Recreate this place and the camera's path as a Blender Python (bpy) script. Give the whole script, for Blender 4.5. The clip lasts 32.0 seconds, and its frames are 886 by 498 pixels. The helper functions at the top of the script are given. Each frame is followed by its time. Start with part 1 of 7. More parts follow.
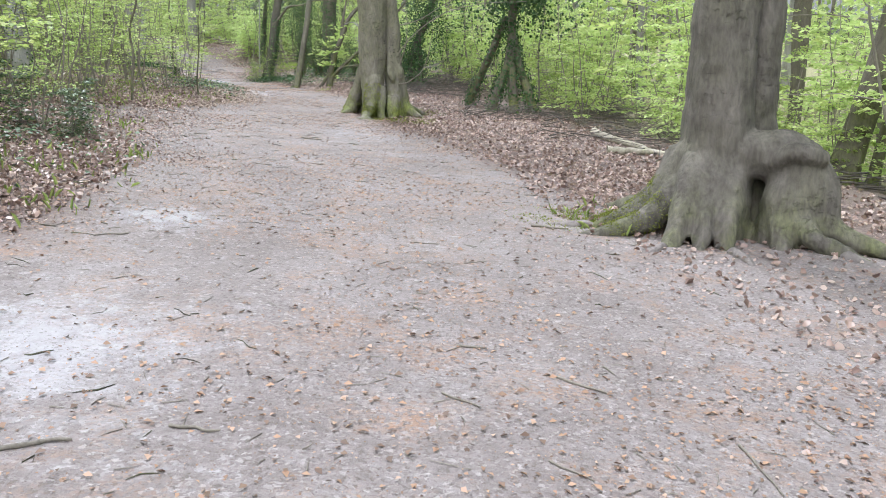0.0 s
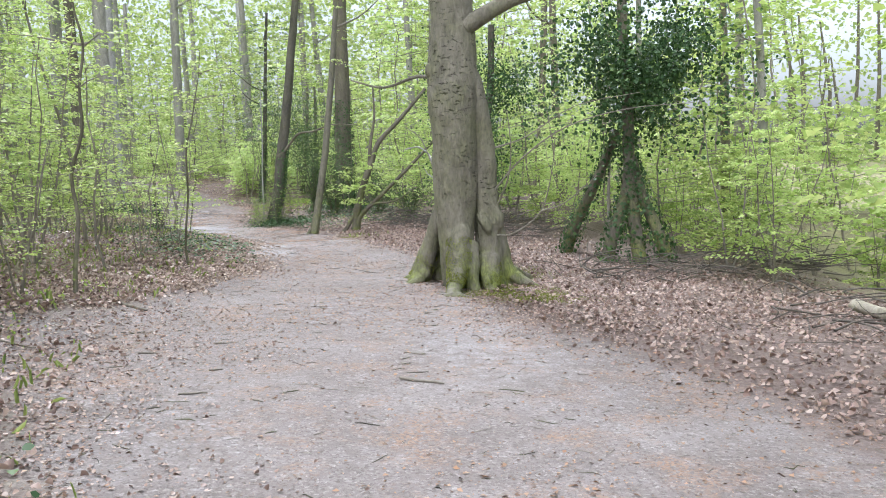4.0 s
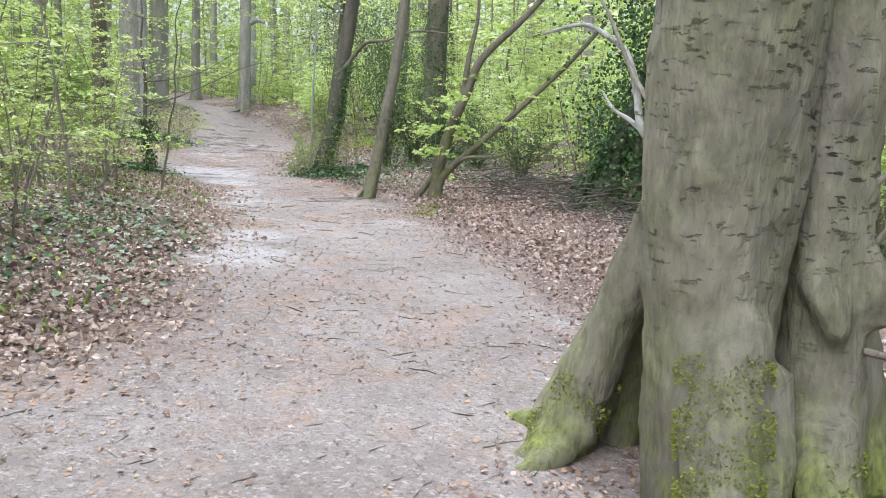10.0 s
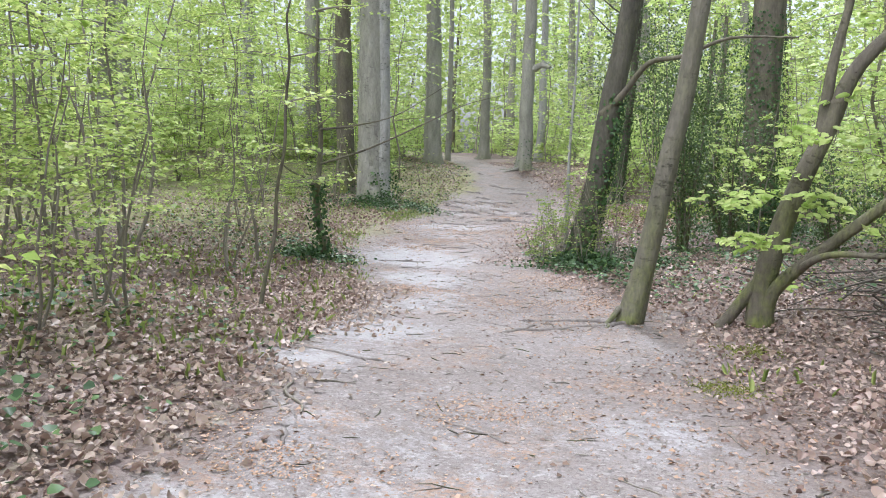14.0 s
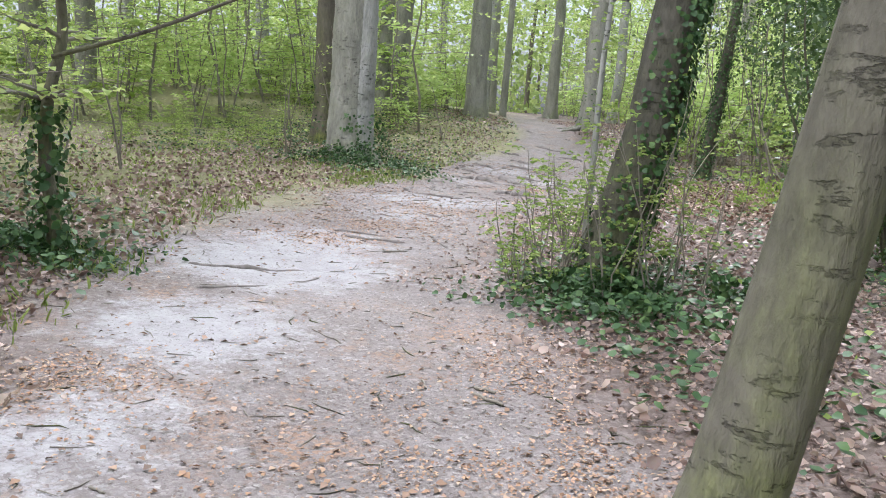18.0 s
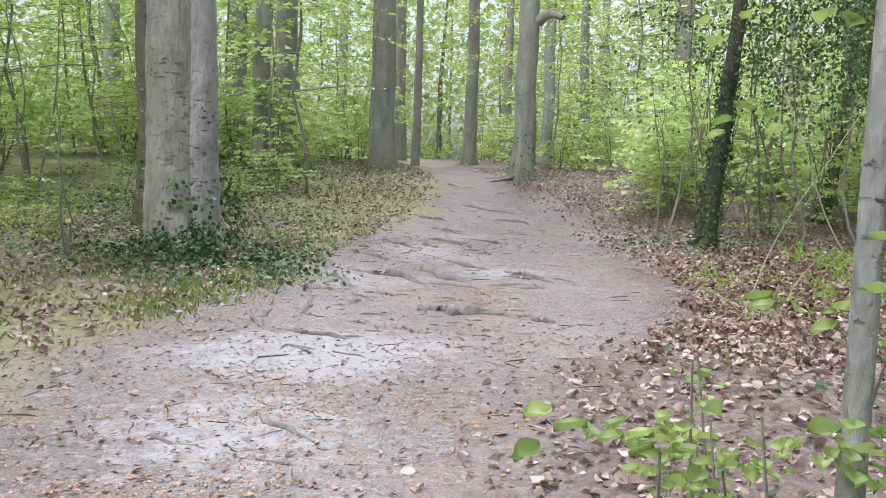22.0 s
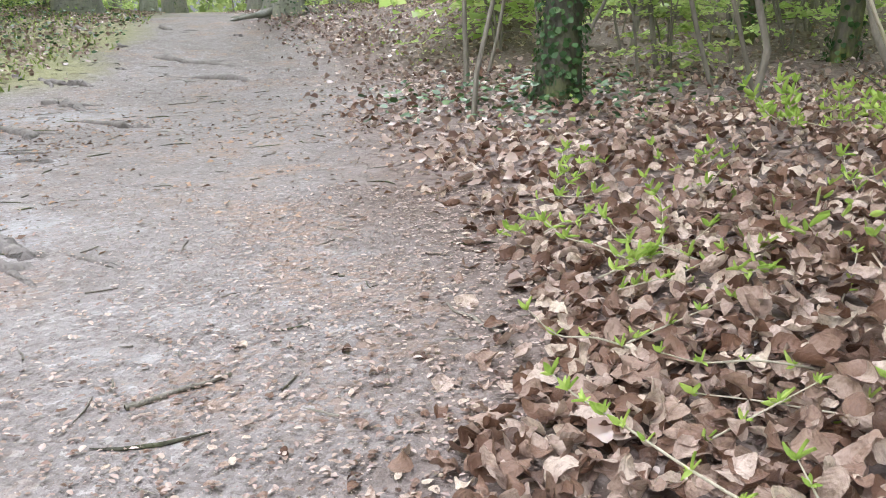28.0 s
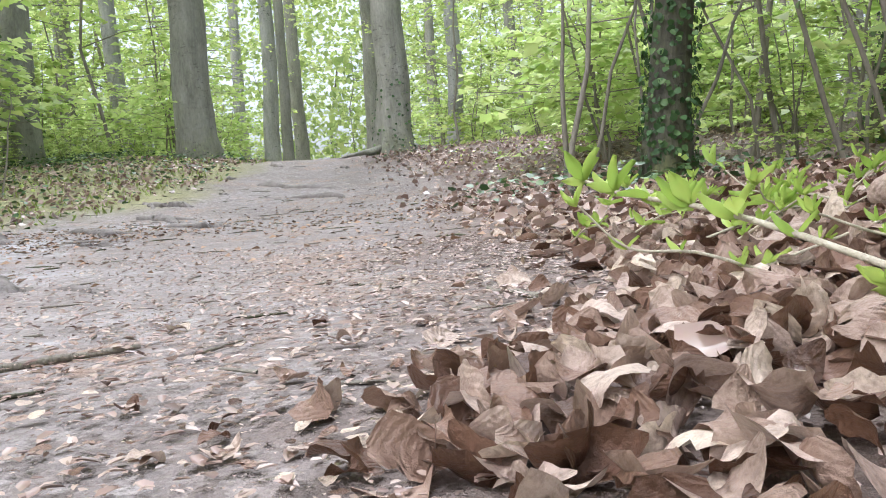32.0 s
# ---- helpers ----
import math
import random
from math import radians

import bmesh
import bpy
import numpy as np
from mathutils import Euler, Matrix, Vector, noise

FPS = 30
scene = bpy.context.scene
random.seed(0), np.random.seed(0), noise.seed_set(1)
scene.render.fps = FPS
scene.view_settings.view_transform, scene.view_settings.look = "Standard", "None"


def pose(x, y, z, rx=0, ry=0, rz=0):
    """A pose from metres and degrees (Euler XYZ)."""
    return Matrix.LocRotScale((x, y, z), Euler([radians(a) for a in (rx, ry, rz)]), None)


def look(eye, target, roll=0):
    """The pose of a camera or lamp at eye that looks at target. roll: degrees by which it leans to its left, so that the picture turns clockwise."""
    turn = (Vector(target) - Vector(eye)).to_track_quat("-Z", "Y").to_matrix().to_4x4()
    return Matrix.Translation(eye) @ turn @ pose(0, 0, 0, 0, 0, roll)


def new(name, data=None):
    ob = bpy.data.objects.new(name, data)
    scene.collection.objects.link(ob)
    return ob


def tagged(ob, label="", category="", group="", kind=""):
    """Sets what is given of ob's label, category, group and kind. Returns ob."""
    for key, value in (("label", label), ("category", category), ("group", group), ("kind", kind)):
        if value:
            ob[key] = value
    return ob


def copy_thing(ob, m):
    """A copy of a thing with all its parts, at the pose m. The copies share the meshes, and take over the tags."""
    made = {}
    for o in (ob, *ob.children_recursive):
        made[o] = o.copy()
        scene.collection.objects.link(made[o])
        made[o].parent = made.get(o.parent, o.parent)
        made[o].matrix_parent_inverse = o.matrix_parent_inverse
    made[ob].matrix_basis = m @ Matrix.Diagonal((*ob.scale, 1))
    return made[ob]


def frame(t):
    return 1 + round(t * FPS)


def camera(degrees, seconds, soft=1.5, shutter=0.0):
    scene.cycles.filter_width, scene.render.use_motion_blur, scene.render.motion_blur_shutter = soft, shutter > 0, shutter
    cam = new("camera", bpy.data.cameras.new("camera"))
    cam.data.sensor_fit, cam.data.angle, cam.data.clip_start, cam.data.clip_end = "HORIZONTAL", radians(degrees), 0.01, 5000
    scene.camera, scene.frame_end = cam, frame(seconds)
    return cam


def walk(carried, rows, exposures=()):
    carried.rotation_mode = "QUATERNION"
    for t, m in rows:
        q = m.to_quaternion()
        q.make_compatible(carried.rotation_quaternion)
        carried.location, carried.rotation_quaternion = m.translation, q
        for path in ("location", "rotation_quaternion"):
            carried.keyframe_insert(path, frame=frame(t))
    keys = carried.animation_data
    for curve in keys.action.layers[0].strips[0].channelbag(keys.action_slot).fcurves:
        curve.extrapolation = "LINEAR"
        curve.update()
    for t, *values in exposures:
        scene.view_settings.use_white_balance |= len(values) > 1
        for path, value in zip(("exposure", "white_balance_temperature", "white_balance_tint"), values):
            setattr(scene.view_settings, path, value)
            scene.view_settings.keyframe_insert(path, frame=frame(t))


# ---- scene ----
cam = camera(54.2, 32.0, soft=1.0)
PATH = [
    (0, (0.141, -0.261, 1.572), (0.095, 1.681, 1.097), 0.5),
    (0.5, (-0.323, 0.555, 1.624), (-0.278, 2.512, 1.215), -0.4),
    (1, (-0.863, 1.423, 1.683), (-0.781, 3.379, 1.278), -1.5),
    (1.5, (-1.174, 2.25, 1.756), (-1.096, 4.219, 1.414), -2.5),
    (2, (-1.423, 3.089, 1.83), (-1.35, 5.061, 1.504), -2.9),
    (2.5, (-1.558, 3.745, 1.906), (-1.511, 5.737, 1.726), -3.3),
    (4.5, (-2.017, 7.462, 1.574), (-2.115, 9.446, 1.337), -1.1),
    (5, (-2.155, 8.17, 1.507), (-2.426, 10.132, 1.23), -1.9),
    (5.5, (-2.324, 8.84, 1.484), (-2.663, 10.789, 1.188), -2.0),
    (6, (-2.443, 9.518, 1.454), (-2.899, 11.435, 1.112), -2.8),
    (6.5, (-2.569, 10.191, 1.454), (-3.075, 12.091, 1.091), -3.0),
    (7, (-2.494, 10.859, 1.447), (-2.867, 12.785, 1.059), -2.9),
    (7.5, (-2.411, 11.482, 1.444), (-2.598, 13.42, 0.986), -1.1),
    (8, (-2.344, 12.193, 1.471), (-2.384, 14.137, 1.003), -0.3),
    (8.5, (-2.283, 12.948, 1.482), (-2.347, 14.903, 1.065), 0.3),
    (9, (-2.294, 13.698, 1.469), (-2.382, 15.66, 1.092), 0.8),
    (9.5, (-2.364, 14.489, 1.448), (-2.599, 16.444, 1.096), 1.4),
    (10, (-2.474, 15.198, 1.498), (-2.724, 17.153, 1.161), 1.6),
    (10.5, (-2.511, 15.905, 1.538), (-2.841, 17.86, 1.272), 1.8),
    (11, (-2.67, 16.7, 1.52), (-3.075, 18.646, 1.294), 1.9),
    (11.5, (-2.831, 17.489, 1.524), (-3.392, 19.398, 1.328), 1.1),
    (12, (-3.042, 18.369, 1.426), (-3.76, 20.22, 1.18), 0.4),
    (12.5, (-3.205, 19.216, 1.382), (-4.004, 21.02, 1.054), -1.0),
    (13, (-3.377, 20.061, 1.422), (-4.299, 21.82, 1.183), 0.2),
    (13.5, (-3.364, 20.778, 1.41), (-4.274, 22.544, 1.184), 0.6),
    (14, (-3.39, 21.501, 1.39), (-4.323, 23.257, 1.173), 0.6),
    (14.5, (-3.374, 22.209, 1.389), (-4.315, 23.961, 1.17), 0.4),
    (16.5, (-4.194, 25.807, 1.034), (-5.23, 27.502, 0.799), 2.6),
    (17, (-4.461, 26.424, 1.012), (-5.498, 28.117, 0.768), 2.6),
    (17.5, (-4.735, 26.957, 1.015), (-5.789, 28.628, 0.706), 3.6),
    (18, (-5.06, 27.573, 1.032), (-6.149, 29.223, 0.728), 3.4),
    (18.5, (-5.421, 28.114, 0.999), (-6.584, 29.713, 0.699), 3.6),
    (19, (-5.742, 28.642, 0.959), (-7.026, 30.132, 0.598), 1.9),
    (19.5, (-6.124, 29.21, 0.98), (-7.502, 30.621, 0.648), 0.8),
    (20, (-6.433, 29.799, 0.985), (-7.684, 31.335, 0.708), 0.6),
    (20.5, (-6.802, 30.389, 1.002), (-7.974, 31.991, 0.755), 0.5),
    (21, (-7.174, 30.945, 1.047), (-8.234, 32.624, 0.805), 0.9),
    (21.5, (-7.514, 31.558, 1.092), (-8.549, 33.254, 0.861), 0.9),
    (22, (-7.753, 32.037, 1.157), (-8.686, 33.795, 0.964), 0.9),
    (22.5, (-8.003, 32.744, 1.192), (-8.884, 34.531, 1.019), 0.8),
    (23, (-8.292, 33.368, 1.271), (-9.057, 35.214, 1.18), 1.1),
    (23.5, (-8.528, 33.809, 1.285), (-9.258, 35.67, 1.212), 1.5),
    (24, (-8.727, 34.408, 1.241), (-9.399, 36.29, 1.146), 0.8),
    (24.5, (-8.878, 34.916, 1.243), (-9.343, 36.857, 1.111), -0.6),
    (26.5, (-8.857, 37.168, 0.858), (-8.952, 39.132, 0.495), -7.0),
    (27, (-8.979, 37.482, 0.843), (-9.203, 39.379, 0.249), -0.6),
    (27.5, (-9.03, 37.861, 0.788), (-9.405, 39.738, 0.208), -1.8),
    (28, (-8.978, 38.274, 0.653), (-9.606, 40.104, 0.144), -2.8),
    (28.5, (-8.963, 38.669, 0.4), (-9.789, 40.437, -0.036), -0.8),
    (29, (-9.062, 38.829, 0.262), (-9.958, 40.594, -0.025), -0.6),
    (29.5, (-9.072, 38.839, 0.255), (-9.98, 40.606, 0.021), -1.1),
    (30, (-9.067, 38.831, 0.247), (-9.975, 40.602, 0.056), -1.3),
    (30.5, (-9.058, 38.82, 0.229), (-9.965, 40.596, 0.083), -1.8),
    (31, (-9.037, 38.805, 0.185), (-9.941, 40.583, 0.029), -2.3),
    (31.5, (-9.028, 38.789, 0.184), (-9.919, 40.568, -0.024), -4.4),
    (32, (-9.033, 38.797, 0.182), (-9.919, 40.585, 0.051), -4.8),
]
walk(cam, [(t, look(eye, target, roll)) for t, eye, target, roll in PATH],
     exposures=[(0, 1.40, 5860, 11), (5, 1.40, 5860, 12), (9.5, 1.54, 5860, 12), (12, 1.48, 5860, 13), (18, 1.45, 5860, 14), (23, 1.40, 5860, 14), (25, 1.5, 5860, 13), (27, 1.75, 5860, 11), (28.2, 1.62, 5860, 12), (32, 1.66, 5860, 13)])

SKY, SUN = 0.115, 1.5

# ---- world, sun ----
world = bpy.data.worlds.new("overcast_sky")
scene.world = world
world.use_nodes = True
wn, wl = world.node_tree.nodes, world.node_tree.links
wn.clear()
sky = wn.new("ShaderNodeTexSky")
sky.sky_type, sky.sun_disc = "NISHITA", False
sky.sun_elevation, sky.sun_rotation = radians(52), radians(200)
sky.air_density, sky.dust_density, sky.ozone_density = 1.0, 4.0, 1.0
pale = wn.new("ShaderNodeHueSaturation")
pale.inputs["Saturation"].default_value = 0.34
back = wn.new("ShaderNodeBackground")
back.inputs["Strength"].default_value = SKY
wout = wn.new("ShaderNodeOutputWorld")
wl.new(sky.outputs[0], pale.inputs["Color"])
wl.new(pale.outputs[0], back.inputs["Color"])
wl.new(back.outputs[0], wout.inputs["Surface"])
sun = new("sun", bpy.data.lights.new("sun", "SUN"))
sun.data.energy, sun.data.angle, sun.data.color = SUN, radians(12), (1.0, 0.985, 0.955)
sun.matrix_world = look((0, 0, 30), (0 + math.sin(radians(200)) * -18.5, 0 - math.cos(radians(200)) * 18.5 * -1, 6))


# ---- materials ----
def nodes_of(name):
    m = bpy.data.materials.new(name)
    m.use_nodes = True
    t = m.node_tree
    t.nodes.clear()
    return m, t.nodes, t.links


def ramp(n, stops):
    r = n.new("ShaderNodeValToRGB")
    e = r.color_ramp.elements
    while len(e) < len(stops):
        e.new(0.5)
    for el, (p, c) in zip(e, stops):
        el.position, el.color = p, (*c, 1)
    return r


def mix_rgb(n, l, fac, a, b, mode="MIX"):
    x = n.new("ShaderNodeMix")
    x.data_type, x.blend_type = "RGBA", mode
    for sock, v in ((x.inputs[0], fac), (x.inputs[6], a), (x.inputs[7], b)):
        if hasattr(v, "is_linked"):
            l.new(v, sock)
        elif isinstance(v, (int, float)):
            sock.default_value = v
        else:
            sock.default_value = (*v, 1)
    return x.outputs[2]


def noise_of(n, l, vec, scale, detail=4, rough=0.6):
    x = n.new("ShaderNodeTexNoise")
    x.inputs["Scale"].default_value, x.inputs["Detail"].default_value, x.inputs["Roughness"].default_value = scale, detail, rough
    if vec is not None:
        l.new(vec, x.inputs["Vector"])
    return x


def vor_of(n, l, vec, scale, feature="F1"):
    x = n.new("ShaderNodeTexVoronoi")
    x.feature = feature
    x.inputs["Scale"].default_value = scale
    if vec is not None:
        l.new(vec, x.inputs["Vector"])
    return x


def math_of(n, l, op, a, b, clamp=False):
    x = n.new("ShaderNodeMath")
    x.operation, x.use_clamp = op, clamp
    for sock, v in zip(x.inputs, (a, b)):
        if hasattr(v, "is_linked"):
            l.new(v, sock)
        else:
            sock.default_value = v
    return x.outputs[0]


def stretch(n, l, vec, s):
    x = n.new("ShaderNodeMapping")
    x.inputs["Scale"].default_value = s
    l.new(vec, x.inputs["Vector"])
    return x.outputs[0]


def bump_of(n, l, height, strength, dist):
    x = n.new("ShaderNodeBump")
    x.inputs["Strength"].default_value, x.inputs["Distance"].default_value = strength, dist
    l.new(height, x.inputs["Height"])
    return x.outputs[0]


def finish(n, l, color, rough, normal=None, spec=0.3):
    p = n.new("ShaderNodeBsdfPrincipled")
    if hasattr(color, "is_linked"):
        l.new(color, p.inputs["Base Color"])
    else:
        p.inputs["Base Color"].default_value = (*color, 1)
    if hasattr(rough, "is_linked"):
        l.new(rough, p.inputs["Roughness"])
    else:
        p.inputs["Roughness"].default_value = rough
    p.inputs["Specular IOR Level"].default_value = spec
    if normal is not None:
        l.new(normal, p.inputs["Normal"])
    o = n.new("ShaderNodeOutputMaterial")
    l.new(p.outputs[0], o.inputs["Surface"])
    return p, o


def leaf_material(name, stops, through_light, rough=0.5, spec=0.3):
    """Thin leaves: each one its own tint, some light passing through."""
    m, n, l = nodes_of(name)
    g = n.new("ShaderNodeNewGeometry")
    oi = n.new("ShaderNodeObjectInfo")
    f = math_of(n, l, "FRACT", math_of(n, l, "ADD", g.outputs["Random Per Island"], oi.outputs["Random"]), 0.0)
    tc = n.new("ShaderNodeTexCoord")
    big = noise_of(n, l, tc.outputs["Object"], 1.3, 2)
    f2 = math_of(n, l, "ADD", math_of(n, l, "MULTIPLY", f, 0.75), math_of(n, l, "MULTIPLY", big.outputs[0], 0.25), True)
    r = ramp(n, stops)
    l.new(f2, r.inputs[0])
    fine = noise_of(n, l, tc.outputs["Object"], 90, 3)
    col = mix_rgb(n, l, 0.18, r.outputs[0], fine.outputs[1], "SOFT_LIGHT")
    p, o = finish(n, l, col, rough, None, spec)
    if through_light > 0:
        tr = n.new("ShaderNodeBsdfTranslucent")
        l.new(col, tr.inputs["Color"])
        mx = n.new("ShaderNodeMixShader")
        mx.inputs[0].default_value = through_light
        l.new(p.outputs[0], mx.inputs[1])
        l.new(tr.outputs[0], mx.inputs[2])
        l.new(mx.outputs[0], o.inputs["Surface"])
    return m


M_FRESH = leaf_material("fresh_leaf", [(0, (0.21, 0.32, 0.07)), (0.5, (0.42, 0.53, 0.15)), (1, (0.65, 0.70, 0.27))], 0.55)
M_FAR = leaf_material("far_leaf", [(0, (0.19, 0.28, 0.08)), (0.6, (0.36, 0.45, 0.15)), (1, (0.54, 0.60, 0.24))], 0.5)
M_BRIGHT = leaf_material("bright_leaf", [(0, (0.36, 0.52, 0.12)), (1, (0.66, 0.74, 0.32))], 0.55)
M_SHRUB = leaf_material("shrub_leaf", [(0, (0.15, 0.24, 0.055)), (1, (0.42, 0.50, 0.16))], 0.45)
M_SHOOT = leaf_material("shoot_leaf", [(0, (0.28, 0.43, 0.07)), (1, (0.52, 0.64, 0.16))], 0.45, 0.42)
M_IVY = leaf_material("ivy_leaf", [(0, (0.022, 0.055, 0.018)), (0.6, (0.055, 0.115, 0.037)), (1, (0.16, 0.245, 0.085))], 0.15, 0.5, 0.32)
M_EVER = leaf_material("evergreen_leaf", [(0, (0.04, 0.075, 0.025)), (0.6, (0.095, 0.155, 0.052)), (1, (0.21, 0.28, 0.10))], 0.3, 0.42, 0.45)
M_DEAD = leaf_material("dead_leaf", [(0, (0.06, 0.036, 0.028)), (0.3, (0.25, 0.168, 0.134)), (0.68, (0.41, 0.305, 0.252)), (1, (0.54, 0.44, 0.372))], 0.18, 0.42, 0.4)
# dead leaf in a lighter copy: brightness painted in for the sapling-shaded bank
M_DEAD_LIT = leaf_material("brightened_dead_leaf", [(0, (0.13, 0.092, 0.07)), (0.4, (0.35, 0.262, 0.208)), (1, (0.60, 0.50, 0.42))], 0.3, 0.45, 0.4)
M_SCALE = leaf_material("bud_scale", [(0, (0.20, 0.105, 0.055)), (0.5, (0.42, 0.25, 0.15)), (1, (0.56, 0.42, 0.29))], 0.1, 0.6)
M_CHIP = leaf_material("wood_chip", [(0, (0.06, 0.04, 0.03)), (0.4, (0.24, 0.155, 0.105)), (0.75, (0.41, 0.25, 0.15)), (1, (0.52, 0.41, 0.33))], 0.1, 0.6)
M_MOSS = leaf_material("moss", [(0, (0.12, 0.14, 0.03)), (1, (0.30, 0.33, 0.07))], 0.15, 0.9)
M_GRASS = leaf_material("grass_blade", [(0, (0.17, 0.25, 0.05)), (1, (0.42, 0.48, 0.16))], 0.4)


def bark_material(name, dark, light, moss, scars, moss_high=1.1, scar_from=-2.0):
    """Bark with lengthwise streaks, crosswise scars and a green film low down."""
    m, n, l = nodes_of(name)
    tc = n.new("ShaderNodeTexCoord")
    v = tc.outputs["Object"]
    a = noise_of(n, l, stretch(n, l, v, (1, 1, 0.25)), 6, 6)
    b = noise_of(n, l, stretch(n, l, v, (1, 1, 0.35)), 34, 5)
    c = noise_of(n, l, stretch(n, l, v, (1.0, 1.0, 2.8)), 11, 6, 0.7)
    base = ramp(n, [(0.3, dark), (0.7, light)])
    l.new(math_of(n, l, "ADD", math_of(n, l, "MULTIPLY", a.outputs[0], 0.65), math_of(n, l, "MULTIPLY", b.outputs[0], 0.35)), base.inputs[0])
    cut = ramp(n, [(0.575, (0, 0, 0)), (0.63, (1, 1, 1))])
    l.new(c.outputs[0], cut.inputs[0])
    where = ramp(n, [(0.44, (0.05, 0.05, 0.05)), (0.6, (1, 1, 1))])
    l.new(noise_of(n, l, v, 1.9, 4).outputs[0], where.inputs[0])
    sep = n.new("ShaderNodeSeparateXYZ")
    l.new(v, sep.inputs[0])
    above = n.new("ShaderNodeMapRange")
    above.inputs["From Min"].default_value, above.inputs["From Max"].default_value = scar_from, scar_from + 0.7
    above.inputs["To Min"].default_value = 0.15
    l.new(sep.outputs[2], above.inputs["Value"])
    scar = math_of(n, l, "MULTIPLY", math_of(n, l, "MULTIPLY", cut.outputs[0], where.outputs[0]), above.outputs[0])
    col = mix_rgb(n, l, math_of(n, l, "MULTIPLY", scar, scars), base.outputs[0], tuple(x * 0.35 for x in dark))
    high = n.new("ShaderNodeMapRange")
    high.inputs["From Min"].default_value, high.inputs["From Max"].default_value = 0.0, moss_high
    high.inputs["To Min"].default_value, high.inputs["To Max"].default_value = 1.0, 0.0
    l.new(sep.outputs[2], high.inputs["Value"])
    patch = noise_of(n, l, v, 2.6, 5, 0.65)
    soft = ramp(n, [(0.42, (0, 0, 0)), (0.62, (1, 1, 1))])
    l.new(patch.outputs[0], soft.inputs[0])
    film = math_of(n, l, "ADD", math_of(n, l, "MULTIPLY", math_of(n, l, "MULTIPLY", soft.outputs[0], high.outputs[0]), moss), math_of(n, l, "MULTIPLY", soft.outputs[0], 0.24 * moss), True)
    green = ramp(n, [(0.35, (0.09, 0.11, 0.03)), (0.7, (0.26, 0.31, 0.06))])
    l.new(b.outputs[0], green.inputs[0])
    col = mix_rgb(n, l, film, col, green.outputs[0])
    h = math_of(n, l, "SUBTRACT", math_of(n, l, "ADD", math_of(n, l, "MULTIPLY", a.outputs[0], 0.8), math_of(n, l, "MULTIPLY", b.outputs[0], 0.5)), math_of(n, l, "MULTIPLY", scar, 0.8 * scars))
    finish(n, l, col, 0.82, bump_of(n, l, h, 0.9, 0.04), 0.2)
    return m


M_BEECH = bark_material("beech_bark", (0.085, 0.08, 0.061), (0.26, 0.242, 0.192), 0.75, 0.95, 0.8, 0.75)
M_GREY = bark_material("grey_beech_bark", (0.15, 0.148, 0.125), (0.37, 0.36, 0.315), 0.25, 0.55, 0.9)
M_RIDGE = bark_material("ridged_bark", (0.05, 0.045, 0.037), (0.20, 0.183, 0.156), 0.3, 0.2, 0.5)
M_DARK = bark_material("dark_bark", (0.042, 0.04, 0.032), (0.135, 0.126, 0.10), 0.3, 0.3)
M_PALE = bark_material("pale_beech_bark", (0.20, 0.20, 0.185), (0.46, 0.455, 0.43), 0.25, 0.95)
M_BROWN = bark_material("brown_bark", (0.07, 0.062, 0.048), (0.19, 0.17, 0.135), 0.6, 0.35, 1.6)
M_MAPLE = bark_material("green_brown_bark", (0.085, 0.08, 0.062), (0.23, 0.214, 0.172), 0.55, 0.4, 1.1)
M_TWIG = bark_material("twig_bark", (0.14, 0.125, 0.10), (0.32, 0.29, 0.24), 0.0, 0.1)
M_CANE = bark_material("pale_cane", (0.38, 0.34, 0.25), (0.58, 0.53, 0.42), 0.0, 0.1)
M_ROOT = bark_material("worn_root", (0.12, 0.104, 0.094), (0.32, 0.288, 0.268), 0.0, 0.35)
M_BRUSH = bark_material("brush_bark", (0.06, 0.053, 0.045), (0.19, 0.17, 0.145), 0.0, 0.1)
M_WOOD = bark_material("dead_wood", (0.24, 0.21, 0.17), (0.50, 0.46, 0.38), 0.2, 0.2)


